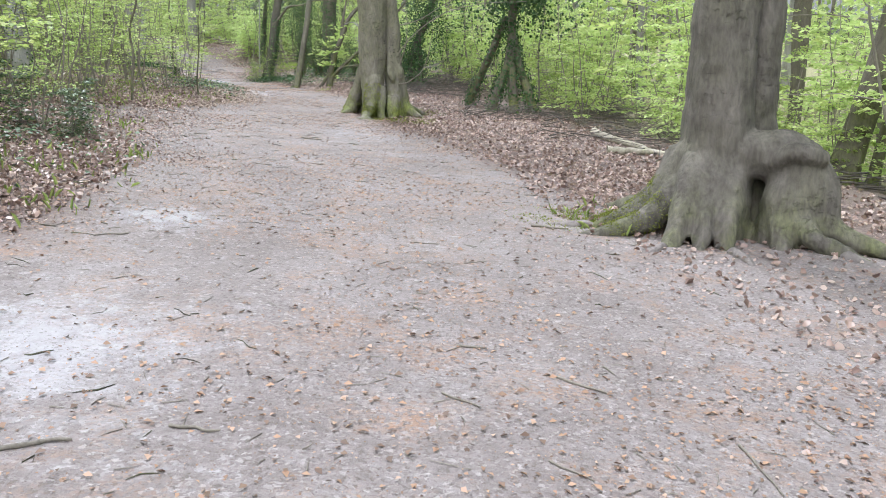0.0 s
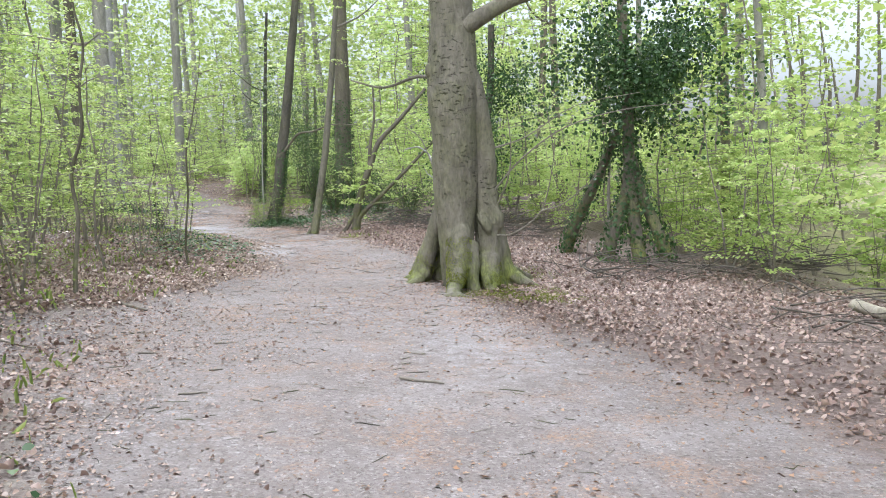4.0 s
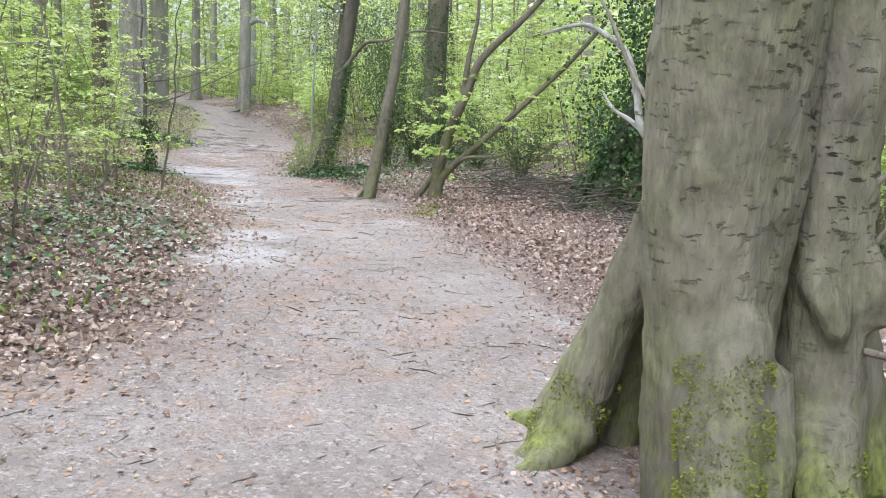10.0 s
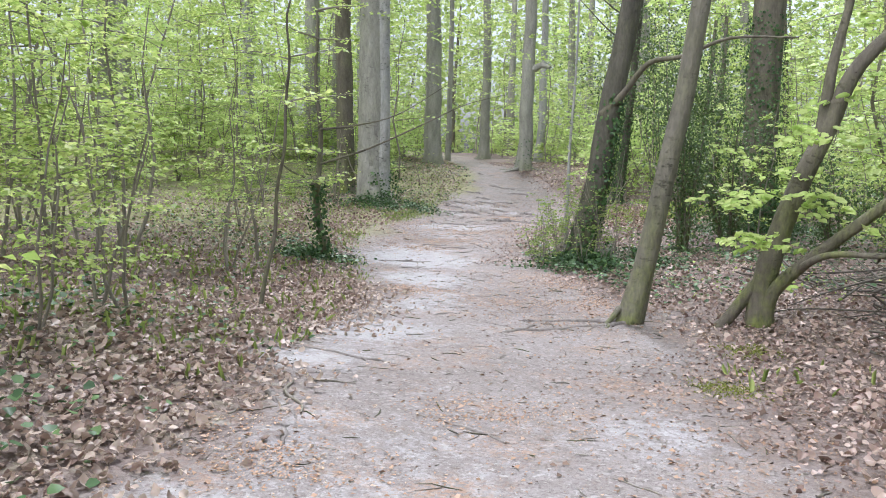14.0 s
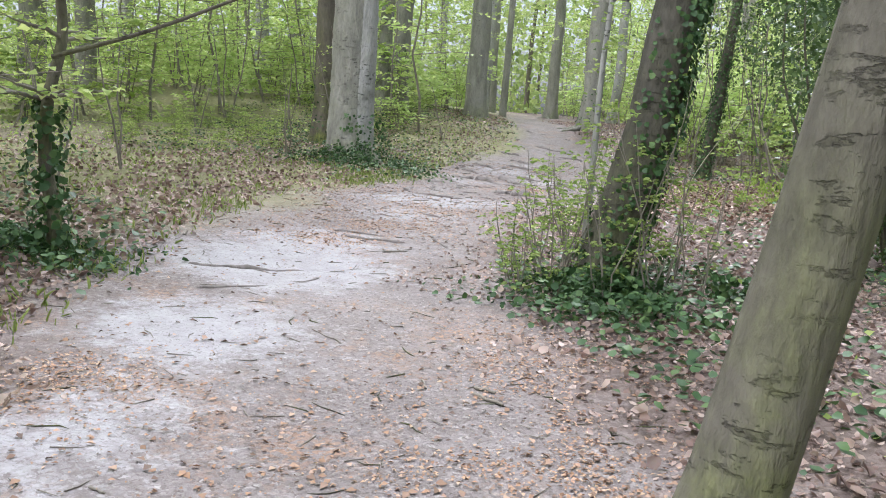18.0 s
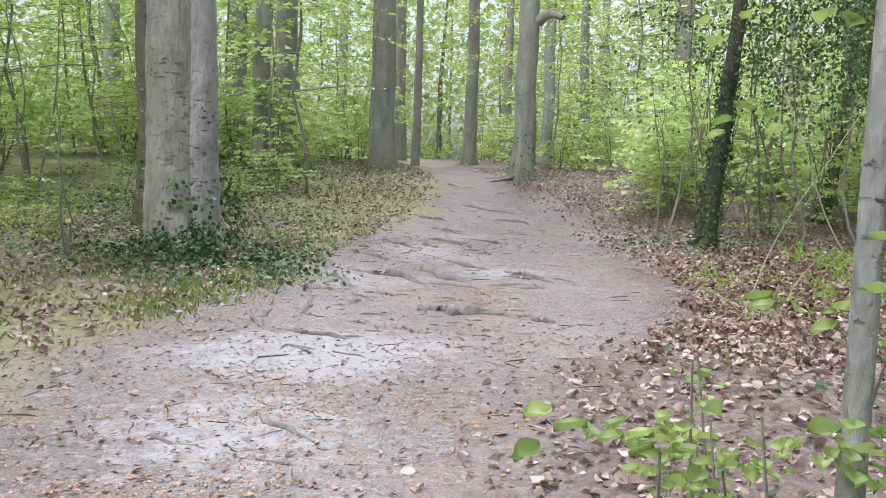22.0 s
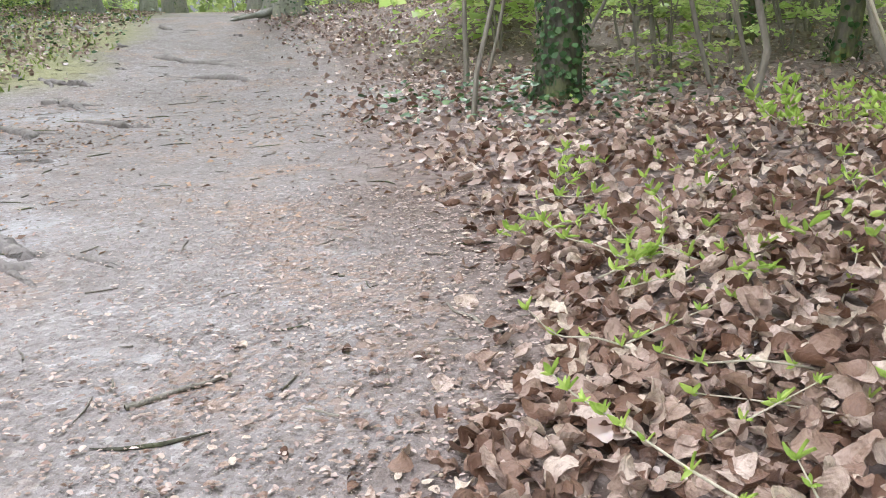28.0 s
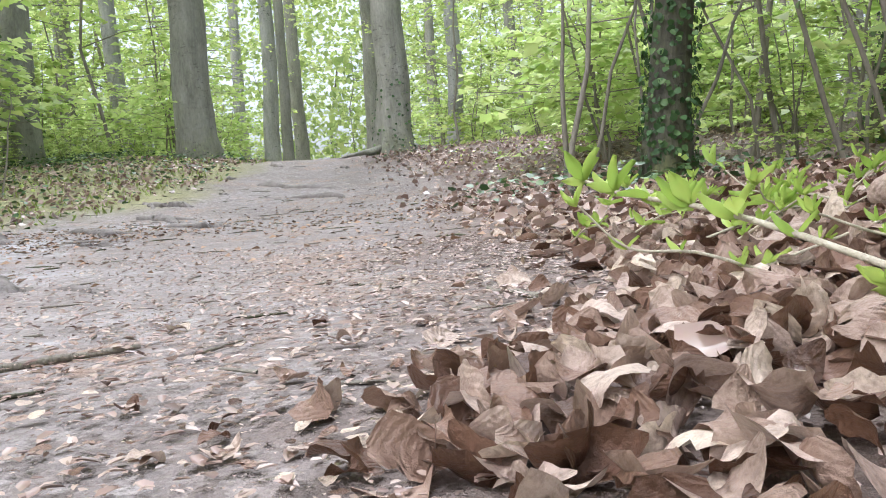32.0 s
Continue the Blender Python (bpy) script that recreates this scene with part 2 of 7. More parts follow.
def ground_material():
    m, n, l = nodes_of("woodland_ground")
    geo = n.new("ShaderNodeNewGeometry")
    v = geo.outputs["Position"]
    at = n.new("ShaderNodeAttribute")
    at.attribute_name = "cover"
    sep = n.new("ShaderNodeSeparateColor")
    l.new(at.outputs["Color"], sep.inputs[0])
    path, green, wet = sep.outputs[0], sep.outputs[1], sep.outputs[2]
    n1 = noise_of(n, l, v, 0.8, 5, 0.6)
    n2 = noise_of(n, l, v, 7, 6, 0.65)
    n3 = noise_of(n, l, v, 55, 4, 0.7)
    n4 = noise_of(n, l, v, 240, 3, 0.6)
    bent = n.new("ShaderNodeVectorMath")
    bent.operation = "MULTIPLY_ADD"
    l.new(noise_of(n, l, v, 30, 3).outputs[1], bent.inputs[0])
    bent.inputs[1].default_value = (0.06, 0.06, 0.06)
    l.new(v, bent.inputs[2])
    # trodden earth, pinkish grey, with crumbled leaf and wood pressed into it
    soil = ramp(n, [(0.34, (0.16, 0.136, 0.124)), (0.50, (0.255, 0.226, 0.214)), (0.66, (0.36, 0.332, 0.324))])
    l.new(math_of(n, l, "ADD", math_of(n, l, "MULTIPLY", n1.outputs[0], 0.45), math_of(n, l, "ADD", math_of(n, l, "MULTIPLY", n2.outputs[0], 0.3), math_of(n, l, "MULTIPLY", n4.outputs[0], 0.25))), soil.inputs[0])
    chip = vor_of(n, l, stretch(n, l, bent.outputs[0], (1, 1, 0.2)), 62)
    csep = n.new("ShaderNodeSeparateColor")
    l.new(chip.outputs["Color"], csep.inputs[0])
    cc = ramp(n, [(0.0, (0.08, 0.062, 0.053)), (0.3, (0.19, 0.157, 0.14)), (0.75, (0.315, 0.278, 0.258)), (1.0, (0.50, 0.46, 0.435))])
    l.new(csep.outputs[0], cc.inputs[0])
    strewn = ramp(n, [(0.42, (0.1, 0.1, 0.1)), (0.62, (1, 1, 1))])
    l.new(math_of(n, l, "ADD", math_of(n, l, "MULTIPLY", n2.outputs[0], 0.6), math_of(n, l, "MULTIPLY", csep.outputs[1], 0.4)), strewn.inputs[0])
    earth = mix_rgb(n, l, math_of(n, l, "MULTIPLY", strewn.outputs[0], 0.55), soil.outputs[0], cc.outputs[0])
    earth = mix_rgb(n, l, 0.25, earth, n3.outputs[0], "SOFT_LIGHT")
    rust = ramp(n, [(0.50, (0, 0, 0)), (0.66, (1, 1, 1))])
    l.new(noise_of(n, l, v, 1.7, 5, 0.7).outputs[0], rust.inputs[0])
    few = ramp(n, [(0.45, (0, 0, 0)), (0.55, (1, 1, 1))])
    l.new(csep.outputs[2], few.inputs[0])
    earth = mix_rgb(n, l, math_of(n, l, "MULTIPLY", math_of(n, l, "MULTIPLY", rust.outputs[0], few.outputs[0]), 0.6), earth, (0.37, 0.225, 0.14))
    # bare pale clay, washed smooth, with a dusting of crumbs
    clay = ramp(n, [(0.30, (0.325, 0.313, 0.316)), (0.7, (0.445, 0.436, 0.442))])
    l.new(math_of(n, l, "ADD", math_of(n, l, "MULTIPLY", n2.outputs[0], 0.6), math_of(n, l, "MULTIPLY", n3.outputs[0], 0.4)), clay.inputs[0])
    edge = ramp(n, [(0.27, (0, 0, 0)), (0.54, (1, 1, 1))])
    l.new(math_of(n, l, "ADD", wet, math_of(n, l, "ADD", math_of(n, l, "MULTIPLY", math_of(n, l, "SUBTRACT", n2.outputs[0], 0.5), 0.7), math_of(n, l, "MULTIPLY", math_of(n, l, "SUBTRACT", csep.outputs[1], 0.5), 0.2))), edge.inputs[0])
    bare = math_of(n, l, "MULTIPLY", edge.outputs[0], 0.8)
    earth = mix_rgb(n, l, bare, earth, clay.outputs[0])
    grit = vor_of(n, l, bent.outputs[0], 95)
    gsep = n.new("ShaderNodeSeparateColor")
    l.new(grit.outputs["Color"], gsep.inputs[0])
    speck = ramp(n, [(0.90, (0, 0, 0)), (0.93, (1, 1, 1))])
    l.new(gsep.outputs[0], speck.inputs[0])
    earth = mix_rgb(n, l, math_of(n, l, "MULTIPLY", speck.outputs[0], 0.45), earth, (0.12, 0.092, 0.078))
    # rotting leaf mould between the fallen leaves
    lf = vor_of(n, l, stretch(n, l, bent.outputs[0], (1, 1, 0.3)), 38)
    lsep = n.new("ShaderNodeSeparateColor")
    l.new(lf.outputs["Color"], lsep.inputs[0])
    lc = ramp(n, [(0.0, (0.085, 0.062, 0.053)), (0.5, (0.215, 0.167, 0.146)), (1.0, (0.38, 0.312, 0.274))])
    l.new(math_of(n, l, "ADD", math_of(n, l, "MULTIPLY", lsep.outputs[1], 0.5), math_of(n, l, "MULTIPLY", n3.outputs[0], 0.5)), lc.inputs[0])
    litter = mix_rgb(n, l, math_of(n, l, "MULTIPLY", n4.outputs[0], 0.5), lc.outputs[0], (0.10, 0.072, 0.056))
    gcol = ramp(n, [(0.3, (0.20, 0.195, 0.09)), (0.7, (0.40, 0.40, 0.20))])
    l.new(math_of(n, l, "ADD", math_of(n, l, "MULTIPLY", n2.outputs[0], 0.5), math_of(n, l, "MULTIPLY", n3.outputs[0], 0.5)), gcol.inputs[0])
    gm = ramp(n, [(0.40, (0, 0, 0)), (0.62, (1, 1, 1))])
    l.new(math_of(n, l, "ADD", math_of(n, l, "MULTIPLY", n2.outputs[0], 0.5), math_of(n, l, "MULTIPLY", green, 0.55)), gm.inputs[0])
    floor_col = mix_rgb(n, l, math_of(n, l, "MULTIPLY", gm.outputs[0], 0.8), litter, gcol.outputs[0])
    pm = ramp(n, [(0.30, (0, 0, 0)), (0.70, (1, 1, 1))])
    l.new(math_of(n, l, "ADD", path, math_of(n, l, "MULTIPLY", math_of(n, l, "SUBTRACT", n2.outputs[0], 0.5), 0.6)), pm.inputs[0])
    col = mix_rgb(n, l, pm.outputs[0], floor_col, earth)
    loose = math_of(n, l, "ADD", math_of(n, l, "MULTIPLY", csep.outputs[0], 0.35), math_of(n, l, "MULTIPLY", n3.outputs[0], 0.8))
    hgt = math_of(n, l, "ADD", math_of(n, l, "MULTIPLY", loose, math_of(n, l, "SUBTRACT", 1.0, math_of(n, l, "MULTIPLY", bare, 0.65))), n2.outputs[0])
    finish(n, l, col, 0.88, bump_of(n, l, hgt, 0.7, 0.026), 0.22)
    return m


M_GROUND = ground_material()


# ---- mesh helpers ----
def mesh_of(name, verts, faces, material, smooth=True):
    me = bpy.data.meshes.new(name)
    verts = np.asarray(verts, dtype=np.float32).reshape(-1, 3)
    if isinstance(faces, np.ndarray):
        k = faces.shape[1]
        me.vertices.add(len(verts))
        me.vertices.foreach_set("co", verts.ravel())
        me.loops.add(faces.size)
        me.loops.foreach_set("vertex_index", faces.astype(np.int32).ravel())
        me.polygons.add(len(faces))
        me.polygons.foreach_set("loop_start", np.arange(0, faces.size, k, dtype=np.int32))
        me.polygons.foreach_set("loop_total", np.full(len(faces), k, dtype=np.int32))
    else:
        me.from_pydata([tuple(v) for v in verts.tolist()], [], faces)
    me.update(calc_edges=True)
    if smooth:
        me.polygons.foreach_set("use_smooth", np.ones(len(me.polygons), dtype=bool))
    me.materials.append(material)
    return me


def part(name, me, parent, label="", loc=None):
    ob = new(name, me)
    ob.parent = parent
    if loc is not None:
        ob.location = loc
    if label:
        ob["label"] = label
    return ob


def thing(name, x, y, z, label, category, group="", kind=""):
    e = new(name)
    e.empty_display_size = 0.1
    e.location = (x, y, z)
    return tagged(e, label, category, group, kind)


def tube(points, radii, n=8, lobes=None, cap=True):
    """Verts and quads of a tapered tube along points; lobes(i, angles) scales the radius."""
    pts = np.asarray(points, float)
    radii = np.asarray(radii, float)
    tan = np.gradient(pts, axis=0)
    tan /= np.linalg.norm(tan, axis=1)[:, None] + 1e-9
    ref = np.array([1.0, 0, 0]) if abs(tan[0][0]) < 0.8 else np.array([0, 1.0, 0])
    ang = np.linspace(0, 2 * np.pi, n, endpoint=False)
    rings = []
    for i, (p, t) in enumerate(zip(pts, tan)):
        u = np.cross(t, ref)
        u /= np.linalg.norm(u)
        w = np.cross(t, u)
        r = radii[i] * (lobes(i, ang) if lobes else 1.0) * np.ones(n)
        rings.append(p + (np.cos(ang) * r)[:, None] * w + (np.sin(ang) * r)[:, None] * -u)
    v = np.concatenate(rings)
    a = np.arange(n)
    b = (a + 1) % n
    f = np.concatenate([np.stack([i * n + a, i * n + b, (i + 1) * n + b, (i + 1) * n + a], 1) for i in range(len(pts) - 1)])
    return v, f


def join(items):
    vs, fs, o = [], [], 0
    for v, f in items:
        vs.append(v)
        fs.append(f + o)
        o += len(v)
    return np.concatenate(vs), np.concatenate(fs)


def smooth_line(pts, k=4):
    """A finer, rounded polyline through the given points."""
    pts = np.asarray(pts, float)
    t = np.arange(len(pts))
    tt = np.linspace(0, len(pts) - 1, (len(pts) - 1) * k + 1)
    out = np.empty((len(tt), pts.shape[1]))
    for c in range(pts.shape[1]):
        p = pts[:, c]
        mtan = np.gradient(p)
        i = np.clip(tt.astype(int), 0, len(pts) - 2)
        s = tt - t[i]
        out[:, c] = (2 * s**3 - 3 * s**2 + 1) * p[i] + (s**3 - 2 * s**2 + s) * mtan[i] + (-2 * s**3 + 3 * s**2) * p[i + 1] + (s**3 - s**2) * mtan[i + 1]
    return out


OUTLINE = np.array([(0, 0, 0), (0.42, 0.30, 0.10), (0.30, 0.75, 0.07), (0, 1, -0.06), (-0.30, 0.75, 0.07), (-0.42, 0.30, 0.10)])


def leaves(centres, direction, normal, size, width=1.0, curl=1.0):
    """Leaf blades, two folded quads each: a midrib from base to tip and two halves."""
    c, d, nn = (np.asarray(a, float) for a in (centres, direction, normal))
    d = d / (np.linalg.norm(d, axis=1)[:, None] + 1e-9)
    s = np.cross(d, nn)
    s /= np.linalg.norm(s, axis=1)[:, None] + 1e-9
    nn = np.cross(s, d)
    k = len(c)
    size = np.broadcast_to(np.asarray(size, float), (k,))
    cu = np.broadcast_to(np.asarray(curl, float), (k,))
    o = OUTLINE
    v = c[:, None] + size[:, None, None] * (o[None, :, 0:1] * width * s[:, None] + o[None, :, 1:2] * d[:, None] + o[None, :, 2:3] * cu[:, None, None] * 1.6 * nn[:, None])
    i = np.arange(k)[:, None] * 6
    f = np.concatenate([i + np.array([[0, 1, 2, 3]]), i + np.array([[0, 3, 4, 5]])])
    return v.reshape(-1, 3), f


KITE = np.array([(0, 0, 0), (0.40, 0.45, 0.08), (0, 1, -0.05), (-0.40, 0.45, 0.08)])


def blades(centres, direction, normal, size, width=1.0):
    """Leaf blades of one folded quad each, for foliage farther off."""
    c, d, nn = (np.asarray(a, float) for a in (centres, direction, normal))
    d = d / (np.linalg.norm(d, axis=1)[:, None] + 1e-9)
    s = np.cross(d, nn)
    s /= np.linalg.norm(s, axis=1)[:, None] + 1e-9
    nn = np.cross(s, d)
    k = len(c)
    size = np.broadcast_to(np.asarray(size, float), (k,))
    v = c[:, None] + size[:, None, None] * (KITE[None, :, 0:1] * width * s[:, None] + KITE[None, :, 1:2] * d[:, None] + KITE[None, :, 2:3] * 1.6 * nn[:, None])
    return v.reshape(-1, 3), np.arange(k)[:, None] * 4 + np.array([[0, 1, 2, 3]])


OVAL = np.array([(w * h, t, 0.16 * abs(w) - 0.10 * (t - 0.4) ** 2) for t, h in ((0, 0.03), (0.2, 0.30), (0.45, 0.40), (0.72, 0.27), (1, 0.02)) for w in (-1, 0, 1)])


def fine_leaves(centres, direction, normal, size, width=1.0, fold=1.0):
    """Rounded leaf blades with a midrib, for foliage seen from close by."""
    c, d, nn = (np.asarray(a, float) for a in (centres, direction, normal))
    d = d / (np.linalg.norm(d, axis=1)[:, None] + 1e-9)
    s = np.cross(d, nn)
    s /= np.linalg.norm(s, axis=1)[:, None] + 1e-9
    nn = np.cross(s, d)
    k = len(c)
    size = np.broadcast_to(np.asarray(size, float), (k,))
    v = c[:, None] + size[:, None, None] * (OVAL[None, :, 0:1] * width * s[:, None] + OVAL[None, :, 1:2] * d[:, None] + OVAL[None, :, 2:3] * fold * 1.6 * nn[:, None])
    q = np.array([[i * 3 + j, i * 3 + j + 1, i * 3 + j + 4, i * 3 + j + 3] for i in range(4) for j in range(2)])
    return v.reshape(-1, 3), (np.arange(k)[:, None, None] * 15 + q[None]).reshape(-1, 4)


def unit(k, r, up=0.0):
    d = r.normal(size=(k, 3))
    d[:, 2] = d[:, 2] + up
    return d / np.linalg.norm(d, axis=1)[:, None]


# ---- the lie of the land ----
LINE = np.array([(2.5, -30, 2.6, 0.2), (0.6, -8, 2.7, 0.15), (-0.4, 3, 2.5, 0.13), (-0.85, 7, 2.1, 0.11), (-1.5, 10.5, 2.3, 0.06), (-2.7, 14, 2.2, 0.05), (-3.3, 17.3, 2.0, 0.0),
                 (-3.6, 20, 1.5, 0.0), (-3.95, 22, 1.55, 0.0), (-4.9, 25, 1.5, 0.02), (-6.1, 28, 1.5, -0.11), (-7.5, 30.3, 1.4, -0.12), (-9.15, 32.3, 1.3, -0.09), (-10.6, 35.3, 1.4, 0.0),
                 (-10.85, 38, 1.6, 0.0), (-11.45, 40, 1.85, 0.02), (-12.4, 42, 1.8, 0.06), (-13.5, 44.5, 1.5, 0.15), (-14.8, 47, 1.05, 0.45), (-16.9, 50.3, 0.85, 0.85), (-20.6, 56, 0.8, 1.05), (-24.1, 62.5, 0.8, 1.15), (-29, 70, 1.2, 1.3), (-40, 80, 1.2, 1.5), (-75, 105, 1.2, 1.7)])
FINE = smooth_line(LINE, 14)
FTAN = np.gradient(FINE[:, :2], axis=0)
FTAN /= np.linalg.norm(FTAN, axis=1)[:, None]


def wobble(x, y):
    return (np.sin(x * 1.3 + 0.7 * np.sin(y * 0.9)) * np.sin(y * 1.1 + 0.6 * np.sin(x * 1.7)) + 0.5 * np.sin(x * 3.1 + 1.3) * np.sin(y * 2.7 + 0.4 * x))


def lateral(x, y):
    """Signed distance to the path's middle (left positive), its half width and its height there."""
    x, y = np.atleast_1d(np.asarray(x, float)), np.atleast_1d(np.asarray(y, float))
    d, hw, h = np.empty(len(x)), np.empty(len(x)), np.empty(len(x))
    for i in range(0, len(x), 8000):
        px, py = x[i:i + 8000], y[i:i + 8000]
        dx, dy = px[:, None] - FINE[None, :, 0], py[:, None] - FINE[None, :, 1]
        j = np.argmin(dx * dx + dy * dy, axis=1)
        k = np.arange(len(px))
        d[i:i + 8000] = (FTAN[j, 0] * dy[k, j] - FTAN[j, 1] * dx[k, j])
        r = np.hypot(dx[k, j], dy[k, j])
        d[i:i + 8000] = np.where(d[i:i + 8000] >= 0, r, -r)
        hw[i:i + 8000], h[i:i + 8000] = FINE[j, 2], FINE[j, 3]
    return d, hw, h


def land(x, y):
    x, y = np.atleast_1d(np.asarray(x, float)), np.atleast_1d(np.asarray(y, float))
    d, hw, h = lateral(x, y)
    early = np.clip((30 - y) / 6, 0, 1)
    left = np.clip(d, 0, None)
    right = np.clip(-d, 0, None)
    z = h + np.minimum(left, 12) * (0.045 + 0.035 * early) + 0.09 * np.clip((left - hw) / 1.2, 0, 1)
    z = z - np.minimum(right, 9) * 0.055 * early + 0.05 * np.clip((right - hw) / 1.2, 0, 1)
    z = z - np.clip(right - 6.5, 0, 9) * 0.14 * early - np.clip(right - 9, 0, 12) * 0.05 * (1 - early)
    off = np.clip((np.abs(d) - hw) / 1.5, 0, 1)
    z = z + 0.03 * np.exp(-((x + 8.75) ** 2 + (y - 40.3) ** 2) / 0.6)
    return z + wobble(x, y) * (0.012 + 0.035 * off)


def land1(x, y):
    return float(land(x, y)[0])


# ---- ground ----
def axis_of(lo, hi, step, far_lo, far_hi, grow=1.22):
    core = list(np.arange(lo, hi + 1e-6, step))
    s, x = step, core[-1]
    while x < far_hi:
        s *= grow
        x += s
        core.append(x)
    s, x = step, core[0]
    while x > far_lo:
        s *= grow
        x -= s
        core.insert(0, x)
    return np.array(core)


# where the path is worn down to bare clay: place, reach, strength
CLAY = ((-1.9, 3.4, 0.9, 0.6), (-2.1, 6.2, 0.6, 0.5), (0.9, 0.8, 0.8, 0.35), (-0.8, 12.6, 0.9, 0.32), (-2.0, 14.3, 1.0, 0.3), (-3.4, 15.6, 1.0, 0.32), (-3.9, 17.6, 0.9, 0.3), (-5.4, 22.5, 0.75, 0.85), (-5.75, 23.5, 0.65, 0.95), (-6.25, 24.6, 0.65, 0.95), (-4.4, 25.9, 0.6, 0.6),
        (-6.9, 25.9, 0.65, 0.9), (-7.4, 27.2, 0.8, 0.85), (-7.9, 28.9, 0.9, 0.75), (-8.5, 30.3, 0.9, 0.75), (-9.3, 32.0, 1.0, 0.9), (-9.8, 32.9, 0.8, 0.75), (-10.3, 34.9, 0.9, 0.7), (-10.9, 36.2, 0.9, 0.8), (-12.5, 38.8, 1.0, 0.58), (-11.5, 40.4, 0.55, 0.65), (-13.0, 41.4, 0.9, 0.65), (-13.6, 43.4, 0.8, 0.45))


def build_ground():
    xs, ys = axis_of(-17, 4.0, 0.15, -320, 320), axis_of(-1, 47, 0.15, -300, 420)
    gx, gy = np.meshgrid(xs, ys)
    x, y = gx.ravel(), gy.ravel()
    d, hw, _ = lateral(x, y)
    z = land(x, y)
    w, h = len(xs), len(ys)
    i = (np.arange(h - 1)[:, None] * w + np.arange(w - 1)[None, :]).ravel()
    me = mesh_of("ground", np.stack([x, y, z], 1), np.stack([i, i + 1, i + w + 1, i + w], 1), M_GROUND)
    edge = hw + 0.35 * wobble(x * 0.8, y * 0.8) + 2.4 * np.clip((8.2 - y) / 2.5, 0, 1) * (d < 0) + 1.1 * np.exp(-((y - 13.4) / 2.2) ** 2) * (d > 0)
    path = 1 / (1 + np.exp(np.clip(np.abs(d) - edge, -5, 5) / 0.34))
    # grass strip by the first bend, the clearing round the big trees, the meadow beyond the wood
    green = 0.22 + 0.5 * np.clip((y - 28) / 5, 0, 1) * (d > 0) + 0.25 * wobble(x * 0.35, y * 0.35)
    green = green + 0.9 * np.clip((-d - 8.5) / 3, 0, 1) * np.clip((30 - y) / 6, 0, 1)
    green = green - 0.5 * np.clip((-d) / 2, 0, 1) * ((-d) < 7)
    green = np.maximum(green, np.clip((x - 7) / 4, 0, 1))
    bare = 0.14 + 0.16 * wobble(x * 0.55 + 2, y * 0.45)
    for cx, cy, rad, q in CLAY:
        bare = np.maximum(bare, q * np.exp(-((x - cx) ** 2 + (y - cy) ** 2) / (rad * rad)) + 0.1 * wobble(x * 1.3, y * 1.1))
    wet = path * np.clip(bare, 0, 1)
    col = np.stack([path, np.clip(green, 0, 1), wet, np.ones_like(path)], 1).astype(np.float32)
    a = me.color_attributes.new("cover", "FLOAT_COLOR", "POINT")
    a.data.foreach_set("color", col.ravel())
    return tagged(new("ground", me), "woodland ground with a trodden grey clay path", "ground", kind="structure")


build_ground()


# ---- trees ----
def ivy_on(line, radii, k, r, size=0.052, spread=0.05, side=None):
    """Ivy leaves hugging a stem."""
    line, radii = np.asarray(line), np.asarray(radii)
    t = r.random(k) ** 1.15 * (len(line) - 1.001)
    i = t.astype(int)
    p = line[i] + (line[i + 1] - line[i]) * (t - i)[:, None]
    a = r.random(k) * 2 * np.pi
    if side is not None:
        a = np.where(p[:, 2] > 0.2 + 0.4 * r.random(k), side + r.normal(size=k) * 0.85, a)
    out = np.stack([np.cos(a), np.sin(a), 0 * a], 1)
    c = p + out * (radii[i] + r.random(k) * spread)[:, None]
    down = np.stack([0 * a, 0 * a, -np.ones(k)], 1) + 0.7 * unit(k, r) + 0.25 * out
    return leaves(c, down, out + 0.35 * unit(k, r), size * (0.6 + 0.8 * r.random(k)), 1.25, 0.8)


def moss_on(tree, pts, radii, k, r, label="thick yellow-green moss"):
    """A pelt of moss tips over the upper side of a root."""
    line = smooth_line(pts, 8)
    rad = np.interp(np.linspace(0, len(pts) - 1, len(line)), np.arange(len(pts)), radii)
    i = r.integers(0, len(line) - 1, k)
    tan = (np.gradient(line, axis=0)[i]) / (np.linalg.norm(np.gradient(line, axis=0)[i], axis=1)[:, None] + 1e-9)
    o = unit(k, r, 0.35)
    o = o - tan * (o * tan).sum(1)[:, None]
    o /= np.linalg.norm(o, axis=1)[:, None] + 1e-9
    c = line[i] + (line[i + 1] - line[i]) * r.random(k)[:, None] + o * (rad[i] * 1.03)[:, None]
    ok = np.sin(c[:, 0] * 17 + 2) * np.sin(c[:, 2] * 21 + c[:, 1] * 13) > -0.45
    c, o = c[ok], o[ok]
    v, f = blades(c, o + 0.7 * unit(len(c), r, 0.2), unit(len(c), r), 0.009 + 0.013 * r.random(len(c)), 0.7)
    return part("moss", mesh_of("moss", v, f, M_MOSS, False), tree, label)


